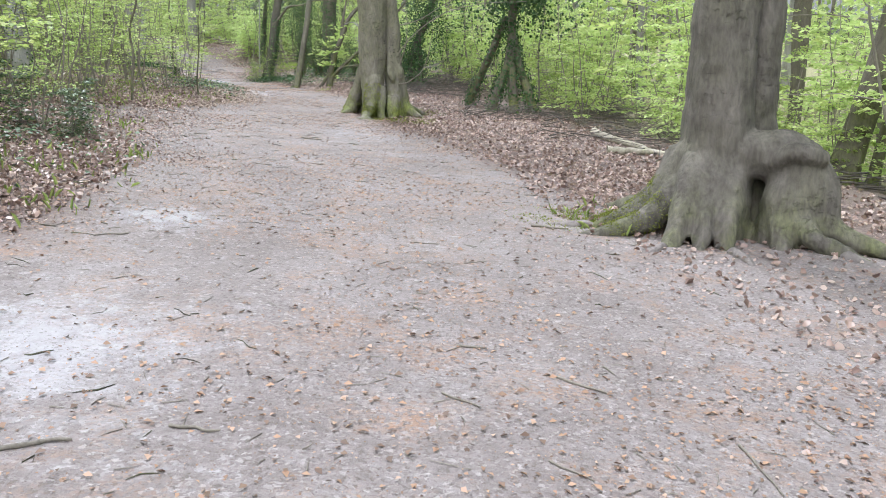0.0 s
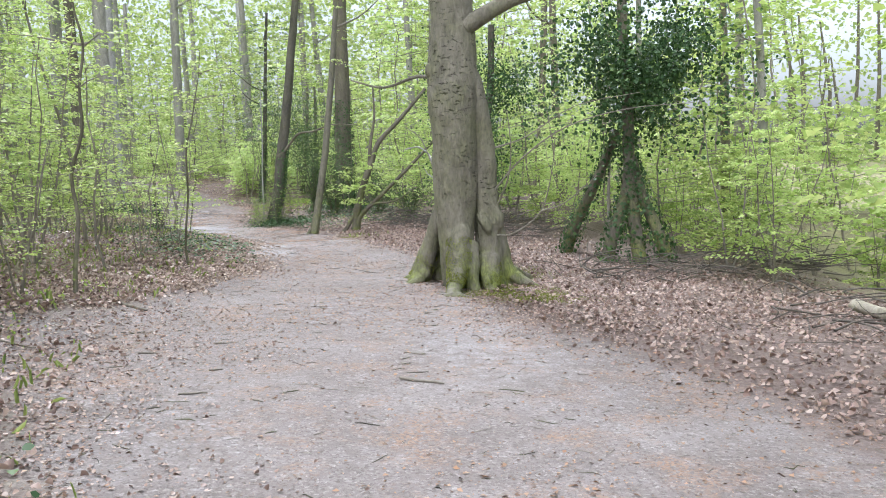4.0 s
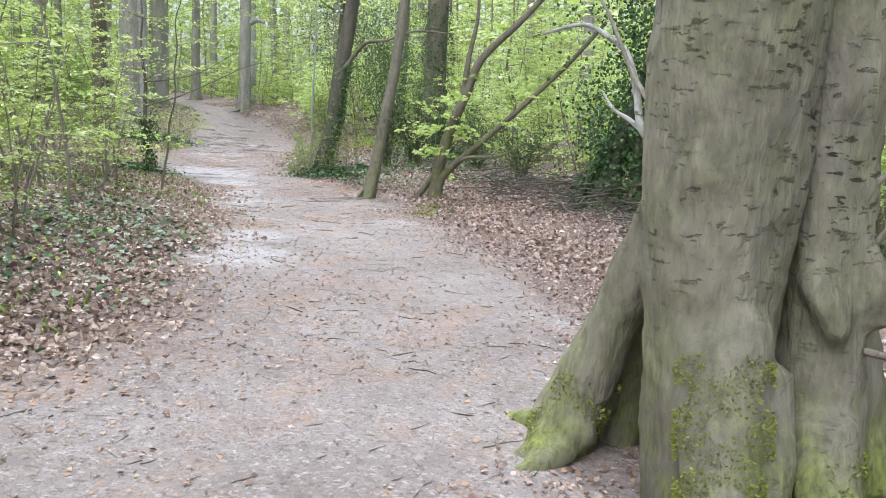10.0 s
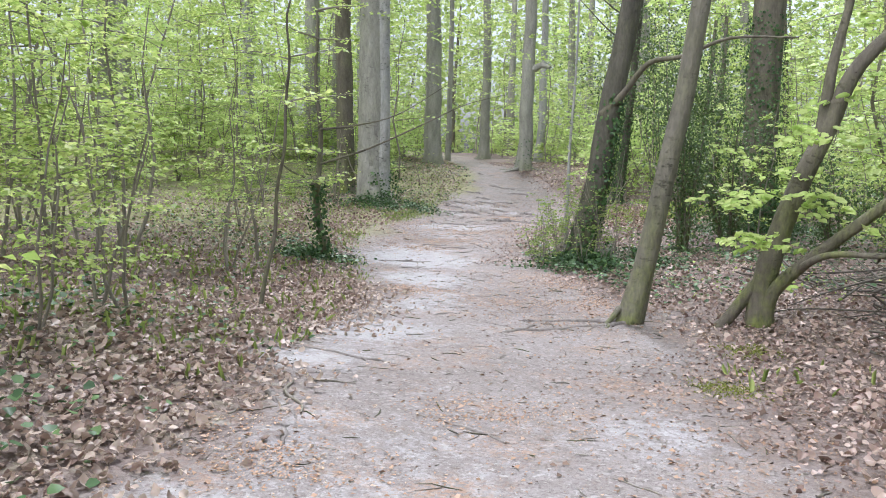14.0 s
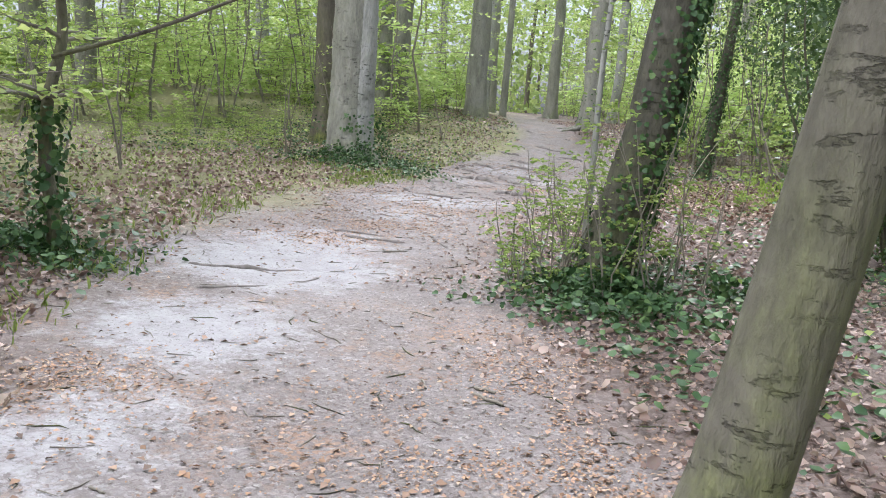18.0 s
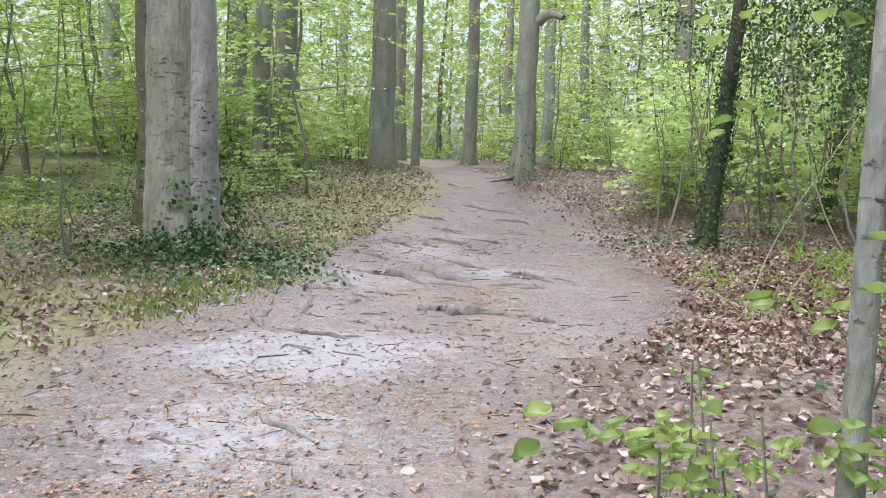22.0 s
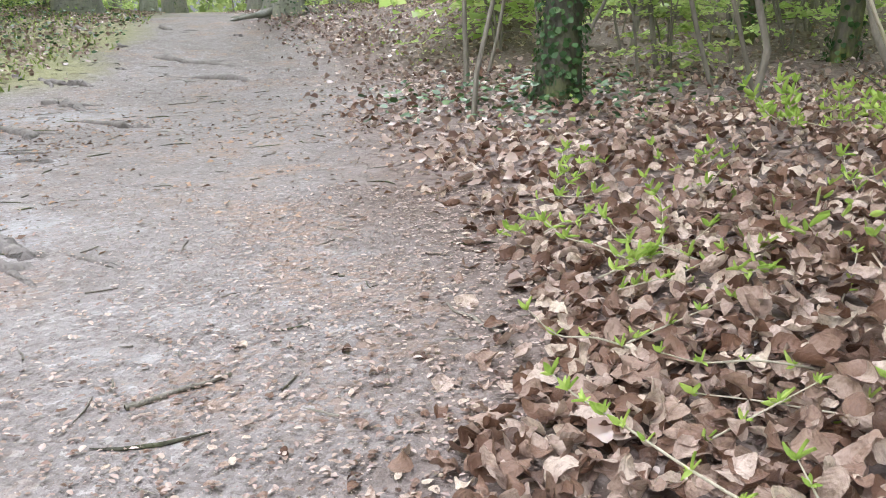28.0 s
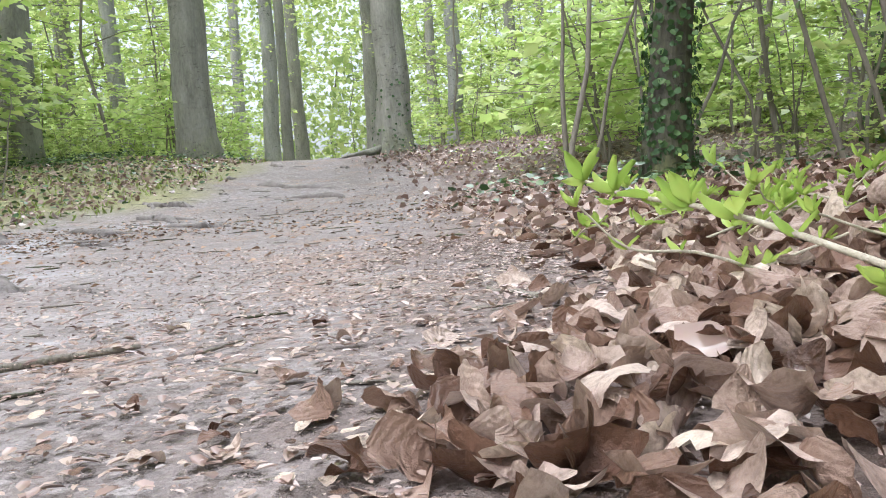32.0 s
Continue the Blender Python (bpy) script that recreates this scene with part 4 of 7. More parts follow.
def dark_shrub(x, y, high, wide, k, seed):
    """Upright whippy stems clothed in small dark leaves."""
    r = np.random.default_rng(seed)
    t = thing("evergreen_shrub", x, y, land1(x, y), "upright shrub thickly clothed in dark green leaves", "shrub", "dark shrubs below the path")
    for _ in range(9):
        a = r.uniform(0, 6.283)
        h, out = high * r.uniform(0.6, 1.0), wide * r.uniform(0.2, 1.0)
        q = smooth_line([(0.06 * math.cos(a), 0.06 * math.sin(a), -0.1), (out * 0.3 * math.cos(a), out * 0.3 * math.sin(a), h * 0.35), (out * 0.7 * math.cos(a) + 0.08 * r.normal(), out * 0.7 * math.sin(a), h * 0.7), (out * math.cos(a), out * math.sin(a), h)], 4)
        v, f = tube(q, np.linspace(0.018, 0.004, len(q)), 6)
        st = part("stem", mesh_of("stem", v, f, M_BROWN), t)
        u = r.random(k // 9) ** 0.8 * (len(q) - 1.01)
        i = u.astype(int)
        c = q[i] + (q[i + 1] - q[i]) * (u - i)[:, None] + r.normal(size=(len(u), 3)) * (0.07 + 0.11 * np.sin(u * 2.3 + a) ** 2)[:, None]
        c[:, 2] = np.maximum(c[:, 2], 0.05)
        v, f = leaves(c, unit(len(c), r, -0.2), unit(len(c), r, 0.8), 0.03 + 0.035 * r.random(len(c)), 0.75, 0.5)
        part("foliage", mesh_of("foliage", v, f, M_EVER, False), st, "small dark green leaves")


for x, y, high, wide, k, seed in ((-6.35, 34.9, 2.7, 0.7, 3600, 461), (-5.9, 36.0, 2.3, 0.8, 3200, 462), (-4.3, 35.6, 1.6, 0.8, 2400, 463), (-3.2, 33.4, 1.3, 0.7, 2000, 464)):
    dark_shrub(x, y, high, wide, k, seed)


def scarred_beech():
    """Two stems grown together: a broad grey one and a pale one full of scars."""
    x, y = -14.5, 38.75
    t = thing("beech_tree", x, y, land1(x, y), "broad grey beech of fused stems with a pale scarred flank", "tree", "trees in the wood")
    r = np.random.default_rng(34)
    for name, mat, ox, oy, rad, lean, label in (("trunk", M_GREY, 0.0, 0.06, 0.33, 0.02, ""), ("scarred_stem", M_PALE, 0.235, 0.10, 0.195, 0.03, "pale stem covered in dark scars")):
        q = [(ox, oy, -0.3), (ox, oy, 0.2), (ox, oy, 1.0), (ox + lean * 0.4, oy, 2.5), (ox + lean, oy, 5), (ox + lean * 2, oy + 0.1, 10), (ox + lean * 3, oy + 0.2, 17)]
        pieces = [solid(q, [rad * 1.35, rad * 1.18, rad, rad * 0.97, rad * 0.9, rad * 0.7, rad * 0.4], 5, 26, 0.03)]
        for k in range(3):
            a = r.uniform(0, 6.283)
            c, w = math.cos(a), math.sin(a)
            pieces.append(solid([(ox + c * rad * 0.6, oy + w * rad * 0.6, 0.4), (ox + c * rad * 1.4, oy + w * rad * 1.4, 0.08), (ox + c * rad * 2.3, oy + w * rad * 2.3, -0.08)], (rad * 0.5, rad * 0.35, rad * 0.12), 4, 14, 0.05))
        fused(name, pieces, mat, t, label, 0.045, 3)
    line = smooth_line([(0, 0, 0), (0, 0, 3), (0.1, 0, 8), (0.2, 0.2, 16)], 5)
    part("crown", crown_mesh(line, 3.6, 3.6, 32, r, 0.10, M_FRESH, 70), t)
    v, f = ivy_on(np.array([(0.25, 0.1, 0.0), (0.25, 0.1, 0.3), (0.25, 0.1, 0.75)]), np.array([0.42, 0.36, 0.3]), 420, r, 0.045, 0.08)
    part("ivy", mesh_of("ivy", v, f, M_IVY, False), t, "dark glossy ivy round the foot")


scarred_beech()
big_tree(-16.1, 39.97, 0.24, 17, M_BROWN, "dark trunk close behind a broad grey beech", 35, (-0.005, 0.0), (0.0, 0), 0.5, 5, 0, CROWN, 200, 1.2, limbs=2)
LF, lf2, rf2 = big_tree(-15.65, 50.7, 0.27, 17, M_GREY, "grey beech with a broken limb stub and ivy at its foot", 37, (0.03, 0.01), (0, 0), 0.6, 5, 3, CROWN, 220, 0.9, limbs=2)
add_limb(LF, smooth_line([(0.3, 0.1, 3.6), (0.6, 0.05, 3.72), (0.95, 0.0, 3.62)], 4), 0.14, 0.07, M_GREY, 10, "broken limb stub")
big_tree(-22.8, 62.3, 0.27, 17, M_GREY, "slim grey beech at the edge of the path", 38, (0.01, 0.0), (0, 0), 0.8, 5, 4, CROWN, limbs=2)
big_tree(-19.1, 50.2, 0.33, 19, M_GREY, "stout grey beech trunk rising out of undergrowth", 39, (0, 0), (0, 0), 0.5, 5, 0, CROWN, limbs=2)
big_tree(-5.75, 38.0, 0.33, 16, M_BROWN, "thick dark trunk with an ivy skirt", 40, (0.03, 0.0), (0, 0), 0.4, 5, 0, CROWN, 2600, 4.2, limbs=2)
big_tree(5.1, 11.4, 0.2, 11, M_BROWN, "dark forked tree leaning over the leaf slope", 41, (0.22, 0.05), (0, 0), 0.5, 4, 0, CROWN, limbs=3)
big_tree(6.3, 13.0, 0.09, 9, M_BROWN, "thin dark leaning tree", 42, (0.12, 0.0), (0, 0), 0.4, 4, 0, (3, 2, 16, 24, 0.08, M_FRESH), limbs=1)
big_tree(-10.1, 19.9, 0.27, 16, M_PALE, "grey trunk half covered in ivy", 43, (0.0, 0), (0, 0), 0.5, 5, 0, CROWN, 1100, 4.5, limbs=2)
big_tree(-23.0, 47.9, 0.3, 18, M_GREY, "tall grey beech trunk among saplings", 44, (0, 0), (0, 0), 0.5, 5, 0, CROWN, limbs=2)

# the hazel: several bent stems from one foot
r = np.random.default_rng(51)
hz = thing("hazel_tree", -4.5, 29.5, land1(-4.5, 29.5), "bent multi-stemmed tree with crooked dark boughs", "tree", "trees in the wood")
for q, r0, r1 in (([(0, 0, -0.2), (0.08, 0.05, 0.5), (0.28, 0.12, 1.2), (0.5, 0.2, 1.75), (0.72, 0.3, 2.3), (1.3, 0.5, 2.9), (2.0, 0.8, 3.7)], 0.12, 0.045),
                  ([(0.1, 0, -0.2), (0.12, -0.02, 0.25), (0.35, -0.05, 0.55), (0.8, -0.1, 0.95), (1.5, -0.1, 1.6), (2.2, 0.0, 2.3), (2.7, 0.1, 2.9)], 0.075, 0.03),
                  ([(0.45, 0.18, 1.7), (0.5, 0.3, 2.3), (0.62, 0.45, 3.0), (0.6, 0.6, 3.8)], 0.06, 0.02),
                  ([(-0.36, -0.08, -0.1), (-0.22, -0.05, 0.05), (-0.08, 0.0, 0.26), (0.04, 0.03, 0.42)], 0.05, 0.06),
                  ([(0.3, 0, 0.5), (0.6, -0.3, 0.7), (1.1, -0.5, 0.75), (1.5, -0.5, 0.95)], 0.04, 0.012)):
    add_limb(hz, smooth_line(q, 5), r0, r1, M_BROWN, 10)
cl = []
for k in range(46):
    s0 = np.array([r.uniform(-0.2, 2.2), r.uniform(-0.7, 0.5), 0])
    s0[2] = 0.6 + 0.75 * s0[0] + r.uniform(-0.3, 0.9)
    if k > 33:
        s0 = np.array([r.uniform(-0.7, 0.3), r.uniform(-0.1, 1.1), r.uniform(0.9, 2.2)])
    a = r.uniform(0, 6.283)
    ln, lv = spray(s0, np.array([math.cos(a), math.sin(a), 0.05]), 0.55, 22 if k < 34 else 15, r, 0.075 if k < 34 else 0.058, 0.2, fine_leaves)
    cl.append(lv)
v, f = join(cl)
part("foliage", mesh_of("foliage", v, f, M_BRIGHT, True), hz, "large pale yellow-green leaves")

# the ivy-smothered leaning stems on the lower side
r = np.random.default_rng(61)
kz = thing("ivy_tree", 0.95, 22.0, land1(0.95, 22.0), "leaning tree smothered in dark ivy", "tree", "trees in the wood")
stems = [[(-0.75, 1.2, -0.2), (-0.55, 1.0, 0.5), (-0.2, 0.7, 1.3), (0.2, 0.4, 2.3)], [(-0.2, -0.2, -0.2), (0.0, -0.1, 0.5), (0.25, 0, 1.2), (0.35, 0.1, 2.2)],
         [(0.45, -0.3, -0.2), (0.38, -0.1, 0.6), (0.33, 0.05, 1.6), (0.35, 0.2, 2.8), (0.3, 0.3, 4.5), (0.35, 0.3, 7)], [(0.95, -0.3, -0.2), (0.8, -0.2, 0.4), (0.55, 0, 1.1), (0.4, 0.1, 1.8)]]
for q in stems:
    ln = smooth_line(q, 5)
    rr = np.linspace(0.13, 0.08, len(ln))
    v, f = tube(ln, rr, 10)
    st = part("stem", mesh_of("stem", v, f, M_BROWN), kz)
    v, f = ivy_on(ln, rr + 0.02, 700, r, 0.05, 0.09)
    part("ivy", mesh_of("ivy", v, f, M_IVY, False), st, "dark glossy ivy")
c = r.normal(size=(9000, 3)) * np.array([0.75, 0.7, 0.62]) + np.array([0.6, 0.25, 3.35])
c = c[np.sin(c[:, 0] * 3.1) * np.sin(c[:, 2] * 2.7 + c[:, 1]) > -0.45]
v, f = leaves(c, unit(len(c), r, -0.6), unit(len(c), r, 0.8), 0.048 + 0.04 * r.random(len(c)), 1.2)
part("ivy_crown", mesh_of("ivy_crown", v, f, M_IVY, False), kz, "dense dark ivy head")

# the crooked ivy tree above the brushwood
r = np.random.default_rng(66)
nz = thing("ivy_tree", -1.65, 28.2, land1(-1.65, 28.2), "crooked tree buried in dark ivy above a brushwood heap", "tree", "trees in the wood")
for q, w in (([(0, 0, -0.2), (0.05, 0.1, 0.6), (0.15, 0.1, 1.3), (0.5, 0.2, 2.1), (0.8, 0.3, 3.2), (0.9, 0.3, 5)], 0.13), ([(0.3, -0.1, -0.2), (0.35, 0, 0.8), (0.3, 0.1, 1.6), (0.6, 0.2, 2.6)], 0.09), ([(-0.6, 0.2, -0.2), (-0.35, 0.2, 0.4), (0.0, 0.1, 1.0)], 0.07)):
    ln = smooth_line(q, 5)
    rr = np.linspace(w, w * 0.6, len(ln))
    v, f = tube(ln, rr, 10)
    st = part("stem", mesh_of("stem", v, f, M_DARK), nz)
    v, f = ivy_on(ln, rr + 0.02, 800, r, 0.046, 0.12)
    part("ivy", mesh_of("ivy", v, f, M_IVY, False), st, "dark glossy ivy")
c = np.concatenate([r.normal(size=(4200, 3)) * np.array([0.55, 0.5, 0.75]) + np.array([0.55, 0.2, 2.5]), r.normal(size=(2400, 3)) * np.array([0.35, 0.4, 0.5]) + np.array([0.1, 0.1, 1.0]), r.normal(size=(3000, 3)) * np.array([0.8, 0.5, 0.4]) + np.array([1.0, 0.3, 3.6])])
c = c[(np.sin(c[:, 0] * 3.7) * np.sin(c[:, 2] * 3.1 + c[:, 1]) > -0.4) & (c[:, 2] > 0.05)]
v, f = leaves(c, unit(len(c), r, -0.6), unit(len(c), r, 0.8), 0.034 + 0.034 * r.random(len(c)), 1.2)
part("ivy_crown", mesh_of("ivy_crown", v, f, M_IVY, False), nz, "dense dark ivy head")

# ivy-clad stems in the thicket at the end of the walk
for k, (x, y, hgt, lean) in enumerate([(-9.0, 47.6, 5, (0.1, 0)), (-8.2, 46.2, 5, (0.06, 0)), (-6.3, 47.2, 5, (-0.05, 0)), (-6.9, 44.6, 5, (0.1, 0)), (3.9, 12.8, 4.5, (0.1, 0))]):
    big_tree(x, y, 0.10, hgt, M_BROWN, "thin stem thickly clad in dark ivy", 70 + k, lean, (0.01, 0), 0.3, 3, 0, None, 750, hgt * 0.9, name="ivy_tree", limbs=0)

# other trunks of the wood, farther off
TRUNKS = [(-20.1, 47.6, 0.27), (-24.4, 59.3, 0.24), (-21.7, 56.2, 0.14), (-26.8, 74.9, 0.3), (-24.8, 54.1, 0.22), (-23.5, 49.9, 0.17), (-22.5, 38.0, 0.3), (-26.6, 48.6, 0.25), (-19.9, 46.4, 0.2),
          (-18.5, 29.5, 0.24), (-21, 33, 0.3), (-25, 41, 0.28), (-30, 57, 0.3), (-18, 58, 0.2), (-14.5, 62, 0.25), (-20, 68, 0.25), (-17, 72, 0.3), (-9, 58, 0.24), (-11.5, 66, 0.3), (-33, 48, 0.3), (-29, 36, 0.3), (-15, 24, 0.25),
          (-20, 22, 0.3)]
TRUNKS += [(-14, 14, 0.22), (-18, 8, 0.26), (8.5, 22, 0.16), (11, 30, 0.2), (6.5, 33, 0.16), (9, 40, 0.22), (2.5, 42, 0.2), (-1.5, 47, 0.22), (3, 55, 0.25), (-4, 60, 0.25), (12, 16, 0.15), (10, 8, 0.18), (14, 24, 0.2),
          (5.5, 27, 0.12), (7.2, 18.5, 0.1), (4.6, 36.5, 0.13), (-28, 66, 0.28), (-34, 70, 0.3), (-22.5, 78, 0.3), (-38, 62, 0.3)]
tr = np.random.default_rng(81)
for k, (x, y, r0) in enumerate(TRUNKS):
    m = (M_GREY, M_PALE, M_GREY)[k % 3] if x < -8 else (M_GREY, M_BROWN)[k % 2]
    big_tree(x, y, r0, 13 + 6 * tr.random(), m, "tall straight grey trunk with thin spring foliage", 100 + k, tuple(tr.normal(scale=0.02, size=2)), (0, 0), 0.4, 4, 0, (2.6, 3.6, 105 if x < -8 and y > 35 else 55, 30, 0.105, M_FRESH), 120 if k % 3 == 0 else 0, 2.0, limbs=2)


# ---- young growth ----
def stem_line(h, r, n=9, lean=0.08):
    s = np.linspace(0, 1, n)
    a = r.random() * 6.283
    w = np.cumsum(r.normal(scale=0.02 * h, size=(n, 2)), 0)
    w -= w[0]
    return np.stack([w[:, 0] + math.cos(a) * lean * h * s, w[:, 1] + math.sin(a) * lean * h * s, -0.1 + (h + 0.1) * s], 1)


def sapling(name, h, seed, nstem, per, leafy, size, material, lo=0.25, label="", category="sapling", reach=0.34):
    r = np.random.default_rng(seed)
    t = thing(name, 0, -60, 0, label, category)
    cl, tw = [], []
    for k in range(nstem):
        ln = stem_line(h * (0.7 + 0.5 * r.random()), r, 7, 0.06 + 0.16 * (nstem > 1))
        r0 = 0.006 + 0.005 * h
        v, f = tube(ln, np.linspace(r0, r0 * 0.25, len(ln)), 5)
        part("stem", mesh_of("stem", v, f, M_TWIG), t)
        for j in range(per):
            z = lo + (1 - lo) * r.random() ** 0.85
            i = min(int(z * 6), 5)
            p = ln[i] + (ln[i + 1] - ln[i]) * (z * 6 - i)
            a = r.random() * 6.283
            L = h * reach * (1.25 - 0.8 * z) * (0.5 + 0.7 * r.random())
            hd = np.array([math.cos(a), math.sin(a), 0.25 * r.random()])
            tl, lv = spray(p, hd, L, leafy, r, size, 0.12)
            if j % 3 == 0:
                tw.append(tube(tl[::2], np.linspace(r0 * 0.4, r0 * 0.12, 3), 3))
            cl.append(lv)
    v, f = join(tw)
    tagged(part("twig_spray", mesh_of("twig_spray", v, f, M_TWIG), t), kind="stuff")
    v, f = join(cl)
    tagged(part("foliage", mesh_of("foliage", v, f, material, False), t), kind="stuff")
    return t


KINDS = [sapling("sapling", 3.4, 201, 1, 28, 34, 0.066, M_FRESH, 0.2, "young beech sapling with level sprays of fresh leaves"),
         sapling("sapling", 4.6, 202, 1, 34, 32, 0.068, M_FRESH, 0.26, "tall thin sapling with bright spring leaves"),
         sapling("sapling", 2.2, 203, 2, 12, 28, 0.06, M_FRESH, 0.2, "low two-stemmed sapling with small fresh leaves"),
         sapling("sapling", 3.0, 204, 3, 10, 28, 0.062, M_BRIGHT, 0.25, "clump of thin shoots with yellow-green leaves"),
         sapling("sapling", 5.5, 205, 1, 38, 34, 0.072, M_BRIGHT, 0.3, "slender young tree with yellow-green leaves")]
BUSH = [sapling("bush", 2.0, 211, 4, 11, 36, 0.075, M_FRESH, 0.06, "leafy bush of thin stems in fresh green", "bush", 0.48),
        sapling("bush", 2.8, 212, 4, 13, 38, 0.08, M_BRIGHT, 0.06, "tall bright green bush of many stems", "bush", 0.45),
        sapling("bush", 1.7, 213, 4, 11, 34, 0.075, M_EVER, 0.05, "dark glossy evergreen bush in the thicket", "bush", 0.5)]
WANDS = [sapling("sapling", 1.5, 221, 3, 4, 7, 0.045, M_FRESH, 0.3, "clump of nearly bare thin shoots"),
         sapling("sapling", 2.3, 222, 2, 6, 9, 0.05, M_FRESH, 0.35, "thin wiry sapling with few leaves")]
FAR_KINDS = [sapling("sapling", 4.2, 231, 1, 26, 12, 0.135, M_FRESH, 0.15, "young tree with fresh spring leaves in the wood"),
             sapling("sapling", 5.6, 232, 1, 32, 12, 0.145, M_BRIGHT, 0.2, "slender young tree with yellow-green leaves in the wood")]
FAR_TALL = [sapling("sapling", 11, 235, 1, 80, 18, 0.15, M_FRESH, 0.2, "tall young tree in spring leaf in the wood", reach=0.26)]
FAR_BUSH = [sapling("bush", 2.4, 241, 3, 14, 14, 0.148, M_FRESH, 0.03, "broad fresh green bush in the wood", "bush", 0.55),
            sapling("bush", 3.2, 242, 3, 16, 14, 0.158, M_BRIGHT, 0.03, "tall bright green bush in the wood", "bush", 0.5)]
CLEAR = [(-5.5, 29.3, 1.0), (-7.3, 32.8, 0.7), (-13.98, 39.05, 1.2), (-15.65, 50.7, 1.5), (-1.82, 18.62, 1.8), (2.42, 6.95, 2.2), (-4.42, 29.5, 0.9), (-10.1, 43.75, 0.8), (0.95, 22, 1.6)]


def plant(kinds, spots, seed, s_lo=0.8, s_hi=1.25, group="young growth beside the path"):
    r = np.random.default_rng(seed)
    for x, y in spots:
        src = kinds[r.integers(len(kinds))]
        s = r.uniform(s_lo, s_hi)
        c = copy_thing(src, pose(x, y, land1(x, y) - 0.02, r.normal() * 3, r.normal() * 3, r.uniform(0, 360)) @ Matrix.Scale(s, 4))
        c["group"] = group


def scatter(n, box, keep, seed, gap):
    """Up to n spots in a box that keep() accepts, no two closer than gap."""
    r = np.random.default_rng(seed)
    got = []
    for _ in range(40):
        x, y = r.uniform(box[0], box[1], 400), r.uniform(box[2], box[3], 400)
        d, hw, _ = lateral(x, y)
        for a, b, dd, w in zip(x, y, d, hw):
            if len(got) >= n:
                return got
            if keep(a, b, dd, w) and all((a - p) ** 2 + (b - q) ** 2 > gap * gap for p, q in got) and all((a - p) ** 2 + (b - q) ** 2 > g * g for p, q, g in CLEAR):
                got.append((a, b))
    return got


JOINED = {}


def thicket(kinds, spots, seed, s_lo=0.8, s_hi=1.25):
    """Growth too far off to tell apart: gathered by material and joined at the end."""
    r = np.random.default_rng(seed)
    for x, y in spots:
        src = kinds[r.integers(len(kinds))]
        s = r.uniform(s_lo, s_hi)
        m = np.array(pose(x, y, land1(x, y) - 0.02, r.normal() * 3, r.normal() * 3, r.uniform(0, 360)) @ Matrix.Scale(s, 4))
        for o in src.children:
            me = o.data
            co = np.empty(len(me.vertices) * 3, np.float32)
            me.vertices.foreach_get("co", co)
            q = np.empty(len(me.loops), np.int32)
            me.loops.foreach_get("vertex_index", q)
            JOINED.setdefault(me.materials[0].name, []).append((co.reshape(-1, 3) @ m[:3, :3].T + m[:3, 3], q.reshape(-1, 4)))


open_side = lambda y: 29 < y < 46
plant(KINDS, scatter(50, (-20, -3, 4, 32), lambda x, y, d, w: w + 2.4 < d < 8 and not open_side(y), 1, 1.0), 2)
plant(KINDS, scatter(20, (-24, -9, 28, 52), lambda x, y, d, w: w + 4.0 < d < 10, 21, 1.3), 22)
plant(KINDS[:4], scatter(26, (-14, -3, 6, 30), lambda x, y, d, w: w + 1.0 < d < w + 3.2, 3, 0.9), 4, 0.55, 0.95)
plant(WANDS, scatter(34, (-20, -3, 4, 46), lambda x, y, d, w: w + 1.2 < d < w + 6, 5, 0.9), 6)
thicket(FAR_KINDS, scatter(60, (-32, -4, 2, 66), lambda x, y, d, w: 8 < d < 18, 23, 1.3), 24)
thicket(FAR_BUSH, scatter(90, (-34, -4, 6, 72), lambda x, y, d, w: 8.5 < d < 22, 13, 1.3), 14, 0.6, 1.1)
thicket(FAR_BUSH, scatter(10, (-24, -12, 44, 66), lambda x, y, d, w: w + 2.2 < d < 9, 25, 1.1), 26, 0.4, 0.7)
# the lower side: bright growth close behind the brushwood
plant(KINDS, scatter(32, (-12, 10, 2, 50), lambda x, y, d, w: -9 < d < -(w + 3.6), 7, 1.1), 8)
plant(BUSH[:2], scatter(36, (-8, 12, 2, 36), lambda x, y, d, w: -9 < d < -(w + 4.4), 9, 1.1), 10, 0.6, 1.1)
thicket(FAR_BUSH, scatter(50, (-12, 18, 0, 66), lambda x, y, d, w: -20 < d < -8, 27, 1.4), 28, 0.7, 1.2)
thicket(FAR_KINDS, scatter(34, (-12, 18, 0, 66), lambda x, y, d, w: -20 < d < -7, 29, 1.4), 30, 1.0, 1.9)
plant(BUSH[:2], scatter(15, (-12.5, -4, 33, 56), lambda x, y, d, w: -9 < d < -(w + 2.0) and not (-10.7 < x < -6.2 and 36.5 < y < 43.2), 11, 0.9), 12, 0.55, 1.0)
thicket(FAR_BUSH, scatter(85, (-48, 12, 52, 92), lambda x, y, d, w: abs(d) > w + 1.2, 17, 1.3), 18, 0.7, 1.2)
thicket(FAR_KINDS, scatter(50, (-45, 10, 54, 92), lambda x, y, d, w: abs(d) > w + 1.2, 15, 1.5), 16, 0.9, 1.5)
thicket(FAR_BUSH[1:], scatter(24, (-24, -6, 43, 68), lambda x, y, d, w: -10 < d < -(w + 1.3) and not (-12 < x < -6 and y < 45.5), 31, 1.0), 32, 0.55, 1.0)
thicket(FAR_BUSH[1:], scatter(22, (-30, -14, 46, 72), lambda x, y, d, w: w + 1.4 < d < 11, 33, 1.1), 34, 0.6, 1.05)
